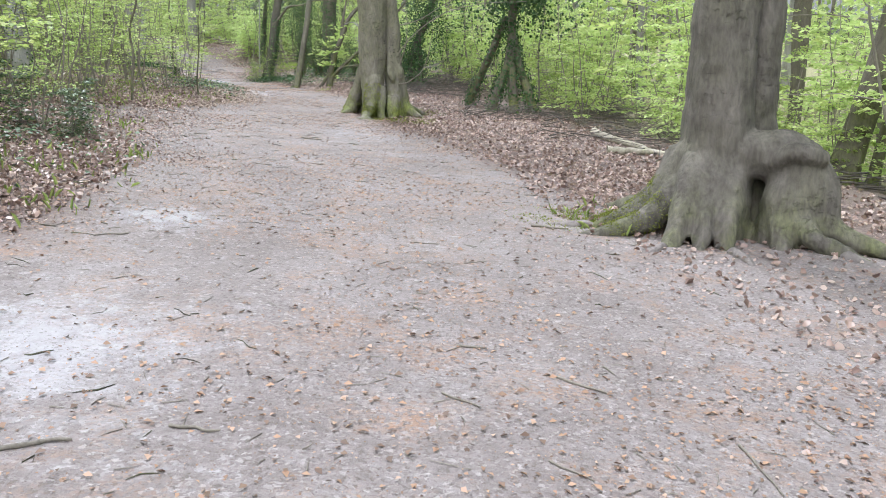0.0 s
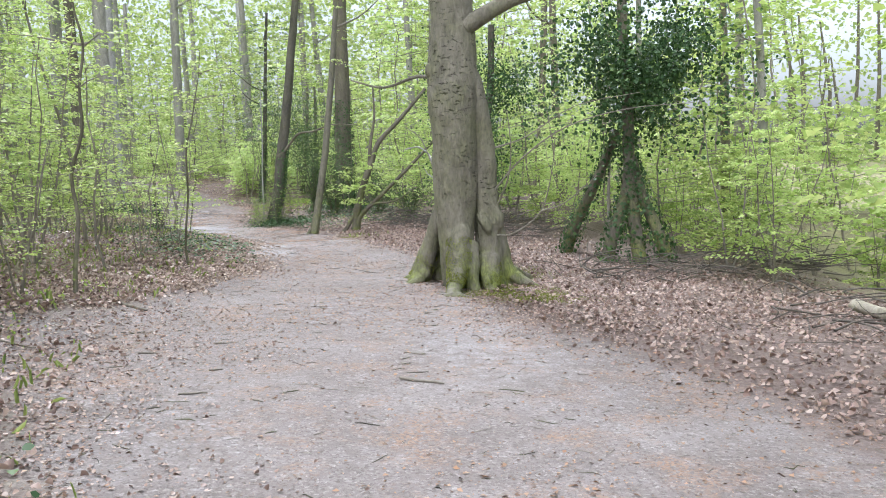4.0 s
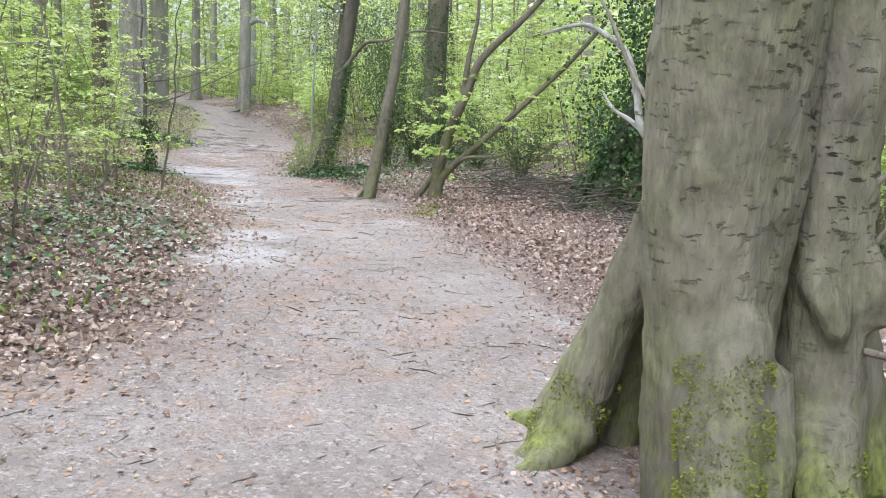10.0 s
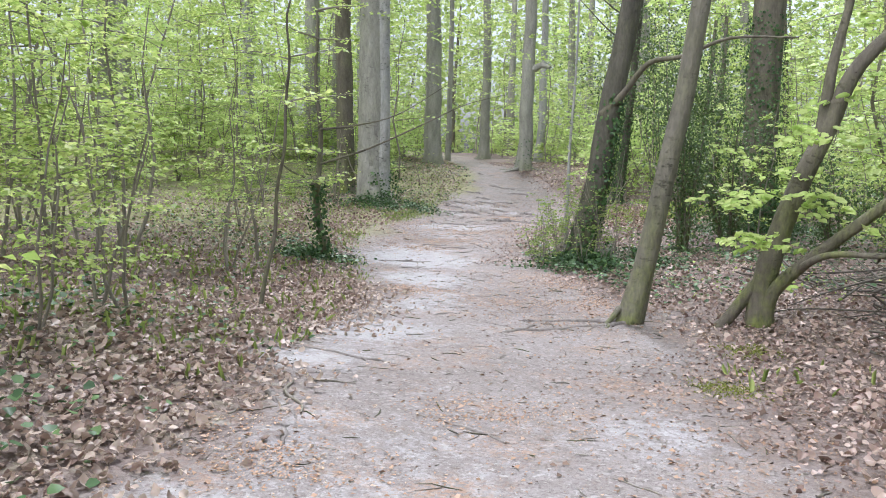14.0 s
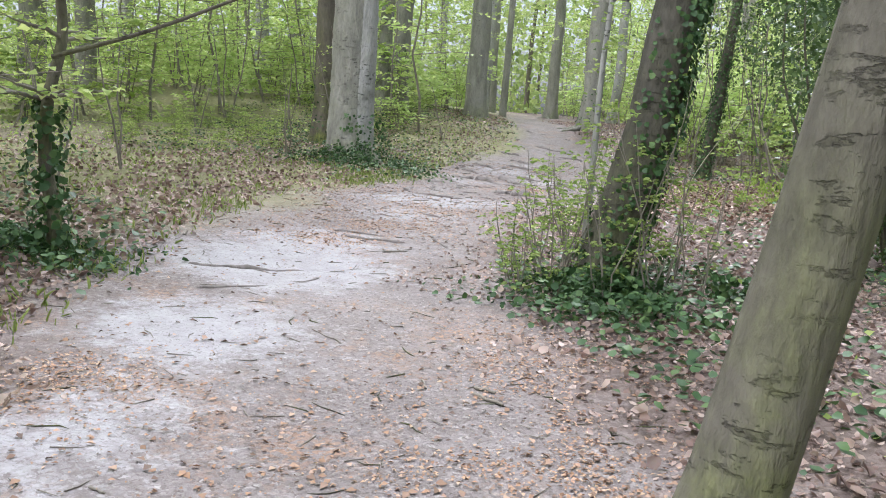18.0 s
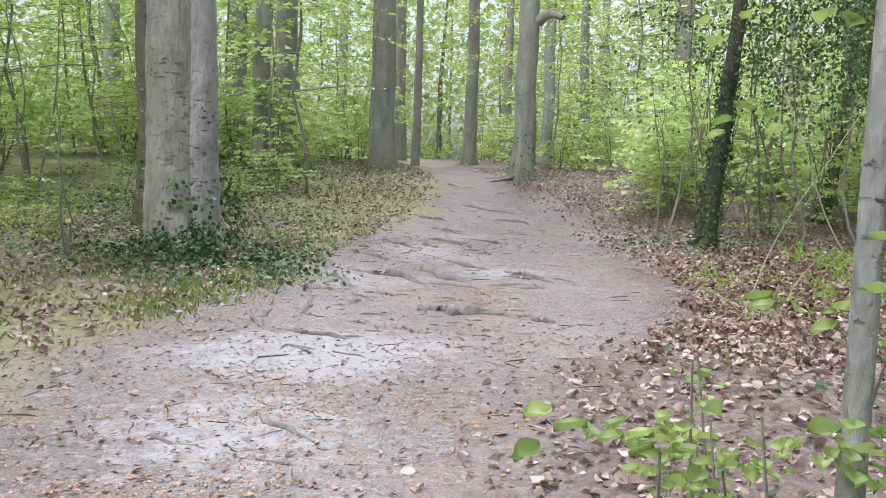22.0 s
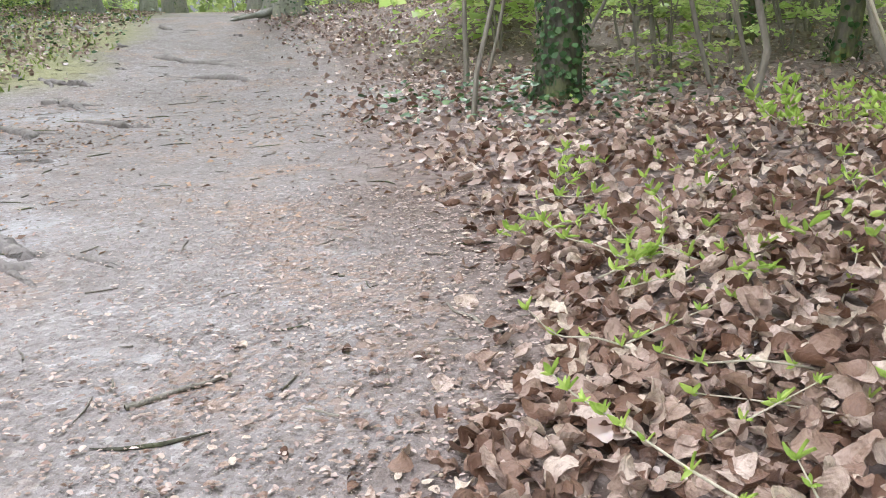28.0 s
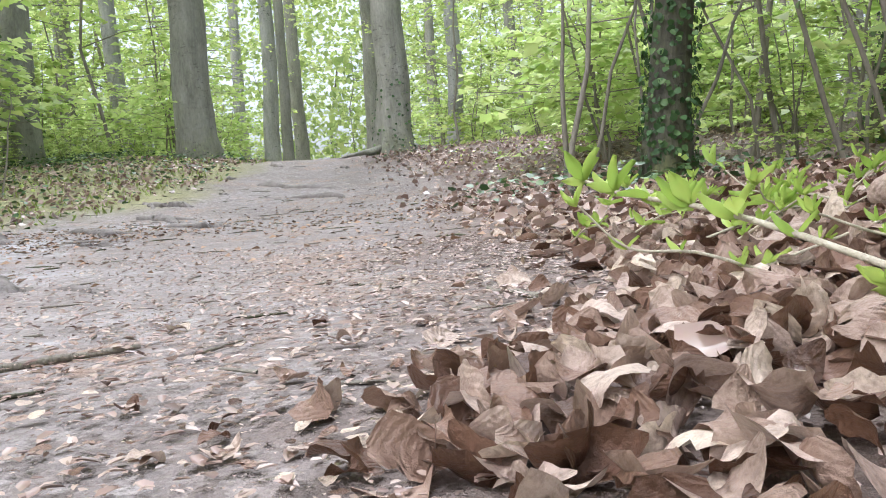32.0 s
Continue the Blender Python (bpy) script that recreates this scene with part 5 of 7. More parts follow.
thicket(FAR_KINDS, scatter(28, (-30, -6, 44, 74), lambda x, y, d, w: w + 1.5 < abs(d) < 9 and not (-12 < x < -6 and y < 45.5), 35, 1.3), 36, 0.8, 1.3)
thicket(FAR_KINDS, scatter(16, (-6, 8, 30, 54), lambda x, y, d, w: d < -6, 37, 1.3), 38, 1.0, 1.6)
thicket(FAR_TALL, scatter(38, (-48, 4, 56, 92), lambda x, y, d, w: abs(d) > w + 2.5, 41, 2.4), 42, 0.9, 1.4)
thicket(FAR_TALL, scatter(16, (-36, -20, 20, 56), lambda x, y, d, w: d > 9, 43, 2.4), 44, 0.8, 1.2)
plant(BUSH[:1], scatter(44, (-24, -12, 36, 54), lambda x, y, d, w: w + 2.6 < d < w + 6.5, 45, 0.6), 46, 0.18, 0.34)
plant(BUSH[2:], [(-4.9, 10.8), (-4.6, 10.1), (-5.4, 10.5), (-5.1, 7.4)], 39, 0.3, 0.48)
for mat, label in ((M_FRESH, "dense fresh green undergrowth deeper in the wood"), (M_BRIGHT, "yellow-green undergrowth deeper in the wood"), (M_TWIG, "thin grey stems of the undergrowth")):
    v, f = join(JOINED[mat.name])
    tagged(new("undergrowth", mesh_of("undergrowth", v, f, mat, False)), label, "undergrowth", kind="stuff")
for ob in [*KINDS, *BUSH, *WANDS, *FAR_KINDS, *FAR_TALL, *FAR_BUSH]:
    for o in (*ob.children_recursive, ob):
        bpy.data.objects.remove(o)


# ---- far woods ----
def far_woods():
    r = np.random.default_rng(301)
    k = 240000
    a = r.uniform(0, 6.283, k)
    rad = 56 + 44 * r.random(k) ** 1.2
    x, y = -8 + np.sin(a) * rad, 34 + np.cos(a) * rad
    d, hw, _ = lateral(x, y)
    z = land(x, y) + 23 * r.random(k) ** 1.2
    c = np.stack([x, y, z], 1)
    keep = (np.sin(x * 0.23 + np.sin(z * 0.35)) * np.sin(y * 0.19 + z * 0.15) > -0.45 - 0.5 * (z < 4) - 0.3 * (y > 70) * (x < 2)) & (np.abs(d) > hw + 0.6)
    c = c[keep & ((x < 14) | (z < 5) | (r.random(k) < 0.3))]
    v, f = blades(c, unit(len(c), r), unit(len(c), r, 0.9), 0.26 + 0.31 * r.random(len(c)), 1.5)
    tagged(new("far_woods", mesh_of("far_woods", v, f, M_FAR, False)), "distant spring woodland foliage", "trees", kind="stuff")
    st = []
    for _ in range(150):
        aa, rr = r.uniform(0, 6.283), r.uniform(58, 95)
        px, py = -8 + math.sin(aa) * rr, 34 + math.cos(aa) * rr
        h = r.uniform(9, 17)
        q = np.array([(px, py, land1(px, py) - 0.3), (px + r.normal() * 0.3, py, h * 0.5), (px + r.normal() * 0.6, py, h)])
        st.append(tube(q, [r.uniform(0.15, 0.3), 0.17, 0.08], 6))
    v, f = join(st)
    tagged(new("far_trunks", mesh_of("far_trunks", v, f, M_BROWN)), "distant grey tree trunks", "trees", kind="stuff")


far_woods()


# ---- litter, ivy and grass ----
def scatter_fast(n, box, prob, seed):
    r = np.random.default_rng(seed)
    x, y = r.uniform(box[0], box[1], n), r.uniform(box[2], box[3], n)
    d, hw, _ = lateral(x, y)
    k = r.random(n) < prob(x, y, d, hw)
    return x[k], y[k], r


def litter_mesh(x, y, r, size, material, lift=0.02, tilt=0.55, curl=1.5, width=1.1):
    k = len(x)
    z = land(x, y) + r.random(k) * lift
    c = np.stack([x, y, z], 1)
    a = r.uniform(0, 6.283, k)
    d = np.stack([np.cos(a), np.sin(a), r.normal(scale=0.3, size=k)], 1)
    nn = np.array([0, 0, 1.0]) + tilt * unit(k, r)
    cu = r.uniform(-curl, curl * 1.4, k)
    return leaves(c, d, nn, size * (0.6 + 0.8 * r.random(k)), width, cu)


def leaf_litter():
    bank = lambda x, y, d, w: np.where((d < 0) & (y > 13) & (y < 23) & (d > -(w + 3)), 0.45, 1.0) * (1 - 0.85 * (d > 0) * (d < w + 1.3 * np.exp(-((y - 13.4) / 2.2) ** 2))) * (1 - 0.96 * (d < 0) * np.clip((7.6 - y) / 1.2, 0, 1) * np.clip((w + 3.0 + d) / 0.6, 0, 1)) * np.clip((np.abs(d) - w + 0.45) / 0.9, 0, 1) ** 1.5 * (1 - 0.97 * (((x + 8.7) / 1.7) ** 2 + ((y - 40.0) / 1.9) ** 2 < 1)) * np.clip(1.2 - (np.abs(d) - w) / 5.5, 0.05, 1) * (0.55 + 0.45 * np.clip(wobble(x * 0.7, y * 0.7) + 0.6, 0, 1))
    for name, box, n in (("leaf_litter", (-14, 5, 1, 22), 120000), ("leaf_litter", (-24, 1, 22, 56), 180000)):
        x, y, r = scatter_fast(n, box, bank, 401 if n == 120000 else 402)
        v, f = litter_mesh(x, y, r, 0.047, M_DEAD, 0.04, 0.85, 2.0)
        tagged(new(name, mesh_of(name, v, f, M_DEAD, False)), "brown fallen beech leaves carpeting the bank", "leaves", kind="stuff")
    near = lambda x, y, d, w: (1 - 0.85 * (d > 0) * (d < w + 1.3 * np.exp(-((y - 13.4) / 2.2) ** 2))) * np.clip((np.abs(d) - w + 0.2) / 0.5, 0, 1) * np.clip(1.1 - (np.abs(d) - w) / 3.5, 0, 1) * (y < 37) * np.where(d < 0, np.where(y > 24, 0.2, 0.22), np.where(y > 31, 0.4, np.where(y > 17, 0.55, 1.0)))
    x, y, r = scatter_fast(210000, (-13, 3, 2, 37), near, 404)
    v, f = litter_mesh(x, y, r, 0.045, M_DEAD, 0.045, 0.9, 2.2)
    tagged(new("leaf_litter", mesh_of("leaf_litter", v, f, M_DEAD, False)), "curled brown leaves lying loose on the bank", "leaves", kind="stuff")
    x, y, r = scatter_fast(420000, (-14, 3, 0, 46), lambda x, y, d, w: (np.abs(d) < w + 0.2) * np.clip(0.5 + wobble(x * 0.6, y * 0.6), 0.2, 1) * ((x + 9.8) ** 2 + (y - 39.7) ** 2 > 1.4), 403)
    k = len(x)
    a = r.uniform(0, 6.283, k)
    v, f = blades(np.stack([x, y, land(x, y) + 0.004 + 0.006 * r.random(k)], 1), np.stack([np.cos(a), np.sin(a), 0.15 * r.normal(size=k)], 1), np.array([0, 0, 1.0]) + 0.5 * unit(k, r), 0.011 + 0.034 * r.random(k) ** 3, 0.8)
    tagged(new("leaf_crumbs", mesh_of("leaf_crumbs", v, f, M_CHIP, False)), "crumbs of leaf and wood chip trodden into the path", "leaves", kind="stuff")


leaf_litter()


def leaf_scraps():
    wide = lambda x, y, d, w: np.maximum(np.clip((d - w + 1.5 + 0.5 * wobble(x * 1.1, y * 1.3)) / 1.5, 0, 1) ** 1.4 * (d < w + 1.4) * np.exp(-((y - 12.8) / 3.0) ** 2), 0.22 * np.clip((-d - w + 1.3 + 0.4 * wobble(x * 1.2, y)) / 0.9, 0, 1) * (d > -(w + 3.0)) * np.clip((7.8 - y) / 1.5, 0, 1))
    more = lambda x, y, d, w: np.maximum(wide(x, y, d, w), 0.9 * np.clip((-d - w + 0.8 + 0.4 * wobble(x * 1.2, y)) / 0.9, 0, 1) * (d > -(w + 3.5)) * np.clip((y - 14) / 2, 0, 1))
    x, y, r = scatter_fast(170000, (-8, 5.5, 1.5, 22), more, 405)
    v, f = litter_mesh(x, y, r, 0.026, M_DEAD, 0.012, 0.6, 1.6)
    tagged(new("leaf_scraps", mesh_of("leaf_scraps", v, f, M_DEAD, False)), "small scraps of dead leaf on bare ground", "leaves", kind="stuff")
    below = lambda x, y, d, w: 0.75 * np.clip((-d - w + 0.5 + 0.4 * wobble(x * 1.2, y)) / 0.8, 0, 1) * np.clip((w + 3.6 + d) / 1.5, 0, 1) * np.clip((36 - y) / 2, 0, 1)
    x, y, r = scatter_fast(90000, (-9, 1, 22, 36), below, 406)
    v, f = litter_mesh(x, y, r, 0.027, M_DEAD, 0.014, 0.7, 1.8)
    tagged(new("leaf_scraps", mesh_of("leaf_scraps", v, f, M_DEAD, False)), "broken bits of dead leaf over dark mould", "leaves", kind="stuff")


# orange bud scales and chips that the rain has washed together: place, reach
CHIPS = ((-8.0, 29.55, 0.32), (-6.8, 31.3, 0.4), (-6.5, 30.4, 0.4), (-6.15, 29.8, 0.35), (-11.08, 39.06, 0.22), (-10.95, 38.4, 0.2), (-5.72, 24.41, 0.3), (-5.2, 25.6, 0.3), (-9.94, 33.02, 0.35), (-10.06, 34.19, 0.4), (-10.45, 35.4, 0.4))


def chip_drifts():
    r = np.random.default_rng(408)
    for cx, cy, rad in CHIPS:
        k = int(5200 * rad)
        x, y = cx + r.normal(size=k) * rad * 0.95, cy + r.normal(size=k) * rad * 0.8
        ok = wobble(x * 4.1, y * 4.1) + 0.5 * r.normal(size=k) > 0.0
        x, y = x[ok], y[ok]
        k = len(x)
        a = r.uniform(0, 6.283, k)
        v, f = blades(np.stack([x, y, land(x, y) + 0.004 + 0.005 * r.random(k)], 1), np.stack([np.cos(a), np.sin(a), 0.15 * r.normal(size=k)], 1), np.array([0, 0, 1.0]) + 0.5 * unit(k, r), 0.010 + 0.016 * r.random(k), 0.7)
        tagged(new("bud_scales", mesh_of("bud_scales", v, f, M_SCALE, False)), "drift of orange-brown bud scales and chips on clay", "leaves", kind="stuff")


leaf_scraps()
chip_drifts()


def twig_litter():
    r = np.random.default_rng(431)
    items = []
    y = r.uniform(0, 46, 2600)
    for yy in y:
        j = int(np.argmin(np.abs(FINE[:, 1] - yy)))
        x = FINE[j, 0] + r.uniform(-1, 1) * (FINE[j, 2] + 1.2)
        a, L = r.uniform(0, 6.283), r.uniform(0.03, 0.13)
        q = np.array([(x, yy), (x + math.cos(a) * L * 0.5 + r.normal() * 0.006, yy + math.sin(a) * L * 0.5), (x + math.cos(a) * L, yy + math.sin(a) * L)])
        items.append(tube(np.column_stack([q, land(q[:, 0], q[:, 1]) + 0.004]), [0.0028, 0.0024, 0.001], 3))
    v, f = join(items)
    dark = []
    for yy in r.uniform(2, 46, 480):
        j = int(np.argmin(np.abs(FINE[:, 1] - yy)))
        x = FINE[j, 0] + r.uniform(-1, 1) * (FINE[j, 2] + 0.3)
        a, L = r.normal() * 0.7 + 3.14 * (r.random() < 0.5), r.uniform(0.03, 0.2)
        q = np.array([(x + math.cos(a) * L * s, yy + math.sin(a) * L * s + r.normal() * 0.014) for s in (0, 0.35, 0.7, 1)])
        dark.append(tube(np.column_stack([q, land(q[:, 0], q[:, 1]) + 0.003]), np.array([0.0012, 0.0036, 0.003, 0.001]) * r.uniform(0.6, 1.4), 4))
    dv, df = join(dark)
    tagged(new("rootlets", mesh_of("rootlets", dv, df, M_DARK)), "short dark rootlets and twig ends in the path", "twigs", kind="stuff")
    tagged(new("twig_litter", mesh_of("twig_litter", v, f, M_TWIG)), "bits of broken twig strewn over the path", "twigs", kind="stuff")


twig_litter()


def ivy_ground():
    def spots(x, y, d, w):
        p = np.zeros_like(x)
        for cx, cy, rad, q in ((-7.2, 33.0, 1.2, 1.6), (-7.6, 32.5, 0.8, 1.6), (-10.0, 30.8, 0.7, 0.8), (-13.9, 38.6, 1.5, 0.7), (-16.5, 42.5, 2.2, 0.35), (-5.6, 37.5, 1.6, 0.8), (-6.6, 22.2, 0.85, 1.5), (-7.0, 23.3, 0.7, 1.3), (-8.4, 25.5, 1.0, 0.5), (-6.2, 20.6, 0.8, 0.7), (-5.2, 9.0, 1.0, 0.7), (-4.6, 6.4, 0.8, 0.7), (-18.0, 47, 2.6, 0.3), (-10.2, 43.8, 0.8, 0.8), (-6.0, 31.5, 1.2, 0.6), (-6.9, 32.8, 0.8, 1.2), (-11.2, 31.2, 0.7, 0.9), (-5.4, 34.6, 1.5, 0.8), (-4.3, 32.6, 1.1, 0.5), (-4.9, 36.8, 1.4, 0.9)):
            p = np.maximum(p, q * np.exp(-((x - cx) ** 2 + (y - cy) ** 2) / (rad * rad)))
        p = np.maximum(p, 0.16 * (d > w + 0.8) * (d < 8) * (wobble(x * 0.5, y * 0.5) > 0.3))
        p = np.maximum(p, 0.55 * np.clip((d - w - 2.0) / 0.6, 0, 1) * (d < w + 6) * np.clip((y - 37) / 3, 0, 1) * (wobble(x * 0.6, y * 0.6 + 1) > -0.5))
        return np.clip(p, 0, 1) * (np.abs(d) > w - 0.1)
    x, y, r = scatter_fast(330000, (-22, 0, 3, 52), spots, 411)
    v, f = litter_mesh(x, y, r, 0.044, M_IVY, 0.14, 0.5, 0.8, 1.3)
    tagged(new("ground_ivy", mesh_of("ground_ivy", v, f, M_IVY, False)), "dark glossy ivy creeping over the ground", "ivy", kind="stuff")


ivy_ground()


def grass():
    def spots(x, y, d, w):
        p = (0.30 + 0.4 * (y > 18) * (d < w + 3)) * (d > w + 0.1) * (d < 9) * (wobble(x * 0.6 + 3, y * 0.6) > 0.1 - 0.35 * (y > 18))
        p = np.maximum(p, 0.8 * (d > w - 0.1) * (d < w + 4.5) * (y > 30) * (wobble(x * 0.8, y * 0.8) > -0.2))
        for cx, cy, rad in ((1.3, 7.4, 0.5), (-3.6, 7.5, 0.7), (-3.7, 9.4, 0.5), (-2.9, 6.1, 0.4), (-9.6, 31.6, 0.8), (-4.2, 27.6, 0.35), (-8.7, 40.6, 0.5)):
            p = np.maximum(p, 0.9 * np.exp(-((x - cx) ** 2 + (y - cy) ** 2) / (rad * rad)))
        return p * (np.abs(d) > w - 0.2)
    x, y, r = scatter_fast(120000, (-22, 3, 2, 52), spots, 421)
    k = len(x)
    c = np.stack([x, y, land(x, y) - 0.01], 1)
    v, f = leaves(c, unit(k, r, 1.6), unit(k, r), (0.05 + 0.09 * r.random(k)) * np.where(y > 30, 0.7, 1.0), 0.12, 1.0)
    tagged(new("grass", mesh_of("grass", v, f, M_GRASS, False)), "thin tufts of grass and low green herbs", "grass", kind="stuff")
    x, y, r = scatter_fast(180000, (-22, 4, 2, 56), lambda x, y, d, w: (np.abs(d) > w + 0.5) * (np.abs(d) < 8) * np.where(d > 0, np.where(y > 29, (0.12 + 0.4 * (d > w + 3)) * (wobble(x * 0.9, y * 0.9 + 2) > 0.0), 0.5 * (wobble(x * 0.9, y * 0.9 + 2) > 0.0)), 0.2 * (y > 30) * (wobble(x * 0.9, y * 0.9 + 2) > 0.15)), 422)
    k = len(x)
    c = np.stack([x, y, land(x, y) + 0.25 * r.random(k) ** 2], 1)
    v, f = blades(c, unit(k, r, 0.1), unit(k, r, 0.6), 0.022 + 0.028 * r.random(k), 1.0)
    tagged(new("herbs", mesh_of("herbs", v, f, M_FRESH, False)), "low fresh green herbs among the fallen leaves", "herbs", kind="stuff")


grass()


def ivy_mound(x, y, rad, high, k, seed, label):
    """A low uneven dome of ivy over the ground."""
    r = np.random.default_rng(seed)
    px, py = x + r.normal(size=k) * rad * 0.5, y + r.normal(size=k) * rad * 0.42
    ok = wobble(px * 2.3, py * 2.3) > -0.6
    px, py = px[ok], py[ok]
    k = len(px)
    fall = np.exp(-((px - x) ** 2 + (py - y) ** 2) / (0.6 * rad * rad))
    z = land(px, py) + high * fall * r.random(k) * (0.8 + 0.5 * wobble(px * 3, py * 3)) + 0.012
    nn = np.stack([(px - x) * 0.5, (py - y) * 0.5, np.ones(k)], 1) + 0.75 * unit(k, r)
    v, f = leaves(np.stack([px, py, z], 1), unit(k, r, -0.2), nn, 0.04 * (0.55 + 0.85 * r.random(k)), 1.25, 0.8)
    tagged(new("ground_ivy", mesh_of("ground_ivy", v, f, M_IVY, False)), label, "ivy", kind="stuff")


def grass_tuft(x, y, rad, k, seed):
    r = np.random.default_rng(seed)
    px, py = x + r.normal(size=k) * rad * 0.55, y + r.normal(size=k) * rad * 0.45
    d, w, _ = lateral(px, py)
    ok = (wobble(px * 3.1, py * 3.1 + seed) > -0.3) & (np.abs(d) > w + 0.1 * r.normal(size=k))
    px, py = px[ok], py[ok]
    k = len(px)
    v, f = leaves(np.stack([px, py, land(px, py) - 0.01], 1), unit(k, r, 1.5), unit(k, r), 0.03 + 0.07 * r.random(k), 0.07, 0.6)
    tagged(new("grass", mesh_of("grass", v, f, M_GRASS, False)), "loose tufts of fresh grass at the path's edge", "grass", kind="stuff")


ivy_mound(-6.95, 32.85, 0.85, 0.36, 3400, 441, "dark glossy ivy heaped round the foot of a leaning tree")
ivy_mound(-5.7, 37.5, 1.2, 0.8, 3600, 443, "dark ivy climbing in a heap round a thick trunk")
ivy_mound(-10.25, 30.65, 0.6, 0.2, 1000, 442, "dark ivy spreading from a sapling's foot")
ivy_mound(-13.8, 38.4, 1.2, 0.3, 2400, 444, "dark ivy heaped before a broad grey beech")
for k, (x, y, rad, q) in enumerate([(-9.85, 30.95, 0.5, 900), (-13.1, 37.5, 1.1, 2200), (-12.6, 36.6, 0.7, 1000), (-14.2, 40.2, 1.2, 1800), (-11.2, 33.4, 0.9, 1000), (-8.9, 29.6, 0.5, 400)]):
    grass_tuft(x, y, rad, q, 446 + k)


# ---- roots and sticks on the path ----
def surface_root(pts, rad, seed, sunk=0.35, forks=1, name="surface_root"):
    """A worn root that snakes through the trodden soil, dips under it and throws thin side roots."""
    r = np.random.default_rng(seed)
    p = np.array(pts, float)
    a, b = p[0] - p[1], p[-1] - p[-2]
    p = np.concatenate([[p[0] + a / np.linalg.norm(a) * 0.22], p, [p[-1] + b / np.linalg.norm(b) * 0.28]])
    line = smooth_line(p, 7)
    k = len(line)
    s = np.linspace(0, 1, k)
    tan = np.gradient(line, axis=0)
    nor = np.stack([-tan[:, 1], tan[:, 0]], 1) / (np.linalg.norm(tan, axis=1)[:, None] + 1e-9)
    line = line + nor * (rad * (0.55 * np.sin(s * 19 + seed) + 0.4 * np.sin(s * 41 + 2 * seed)) + r.normal(scale=rad * 0.12, size=k))[:, None]
    w = rad * (1.05 - 0.5 * s) * (1 + 0.16 * np.sin(s * 27 + seed * 1.7)) * np.clip(np.minimum(s, 1 - s) * 9, 0.25, 1)
    dip = sunk * rad * (1 + 0.9 * np.sin(s * 9 + seed * 2.1)) + 2.2 * rad * np.clip(1 - np.minimum(s, 1 - s) * 8, 0, 1)
    line = np.column_stack([line, land(line[:, 0], line[:, 1]) - dip])
    o = line[0].copy()
    knot = lambda i, g: 1 + 0.13 * np.sin(2 * g + i * 0.8) + 0.1 * np.sin(3 * g - i * 1.3) + 0.08 * np.sin(i * 2.3 + seed)
    items = [tube(line - o, w, 10, knot)]
    for q in range(forks):
        i = int(k * r.uniform(0.25, 0.75))
        d = tan[i] / (np.linalg.norm(tan[i]) + 1e-9) + nor[i] * r.choice([-1, 1]) * r.uniform(0.5, 1.1)
        L = rad * r.uniform(5, 10)
        fp = line[i, :2] + np.linspace(0, 1, 6)[:, None] * d * L + np.cumsum(r.normal(scale=0.12 * rad, size=(6, 2)), 0)
        fl = np.column_stack([fp, land(fp[:, 0], fp[:, 1]) - rad * np.array([0.5, 0.1, 0.05, 0.1, 0.3, 0.7])])
        items.append(tube(smooth_line(fl, 3) - o, np.linspace(w[i] * 0.6, rad * 0.12, 16), 8, knot))
    v, f = join(items)
    ob = new(name, mesh_of(name, v, f, M_ROOT))
    ob.location = o
    return tagged(ob, "worn grey tree root snaking across the trodden path", "root", "roots across the path")


# roots that form steps across the path near the big beech
STEPS = [([(-12.7, 39.4), (-12.04, 39.31), (-11.32, 38.7)], 0.06), ([(-12.14, 39.93), (-11.56, 39.57), (-11.21, 39.48), (-10.85, 39.55)], 0.065), ([(-11.53, 40.14), (-11.05, 40.15)], 0.04), ([(-11.04, 37.99), (-10.81, 37.95), (-10.72, 38.07)], 0.065),
         ([(-10.71, 38.05), (-10.58, 38.18), (-10.39, 38.17), (-10.14, 38.11)], 0.06), ([(-11.09, 37.25), (-10.89, 37.22), (-10.7, 37.2)], 0.032), ([(-11.45, 36.66), (-11.09, 36.71), (-10.74, 36.68)], 0.03), ([(-11.73, 36.74), (-11.42, 36.57), (-11.02, 36.3)], 0.03),
         ([(-11.69, 36.49), (-11.78, 36.78), (-11.87, 37.05)], 0.022), ([(-12.55, 38.9), (-12.1, 38.51)], 0.045), ([(-12.28, 38.2), (-11.99, 38.24), (-11.69, 37.92)], 0.045), ([(-11.98, 38.35), (-11.64, 38.33)], 0.03), ([(-11.74, 37.33), (-12.04, 37.83)], 0.02), ([(-11.2, 37.55), (-10.94, 37.7)], 0.016)]
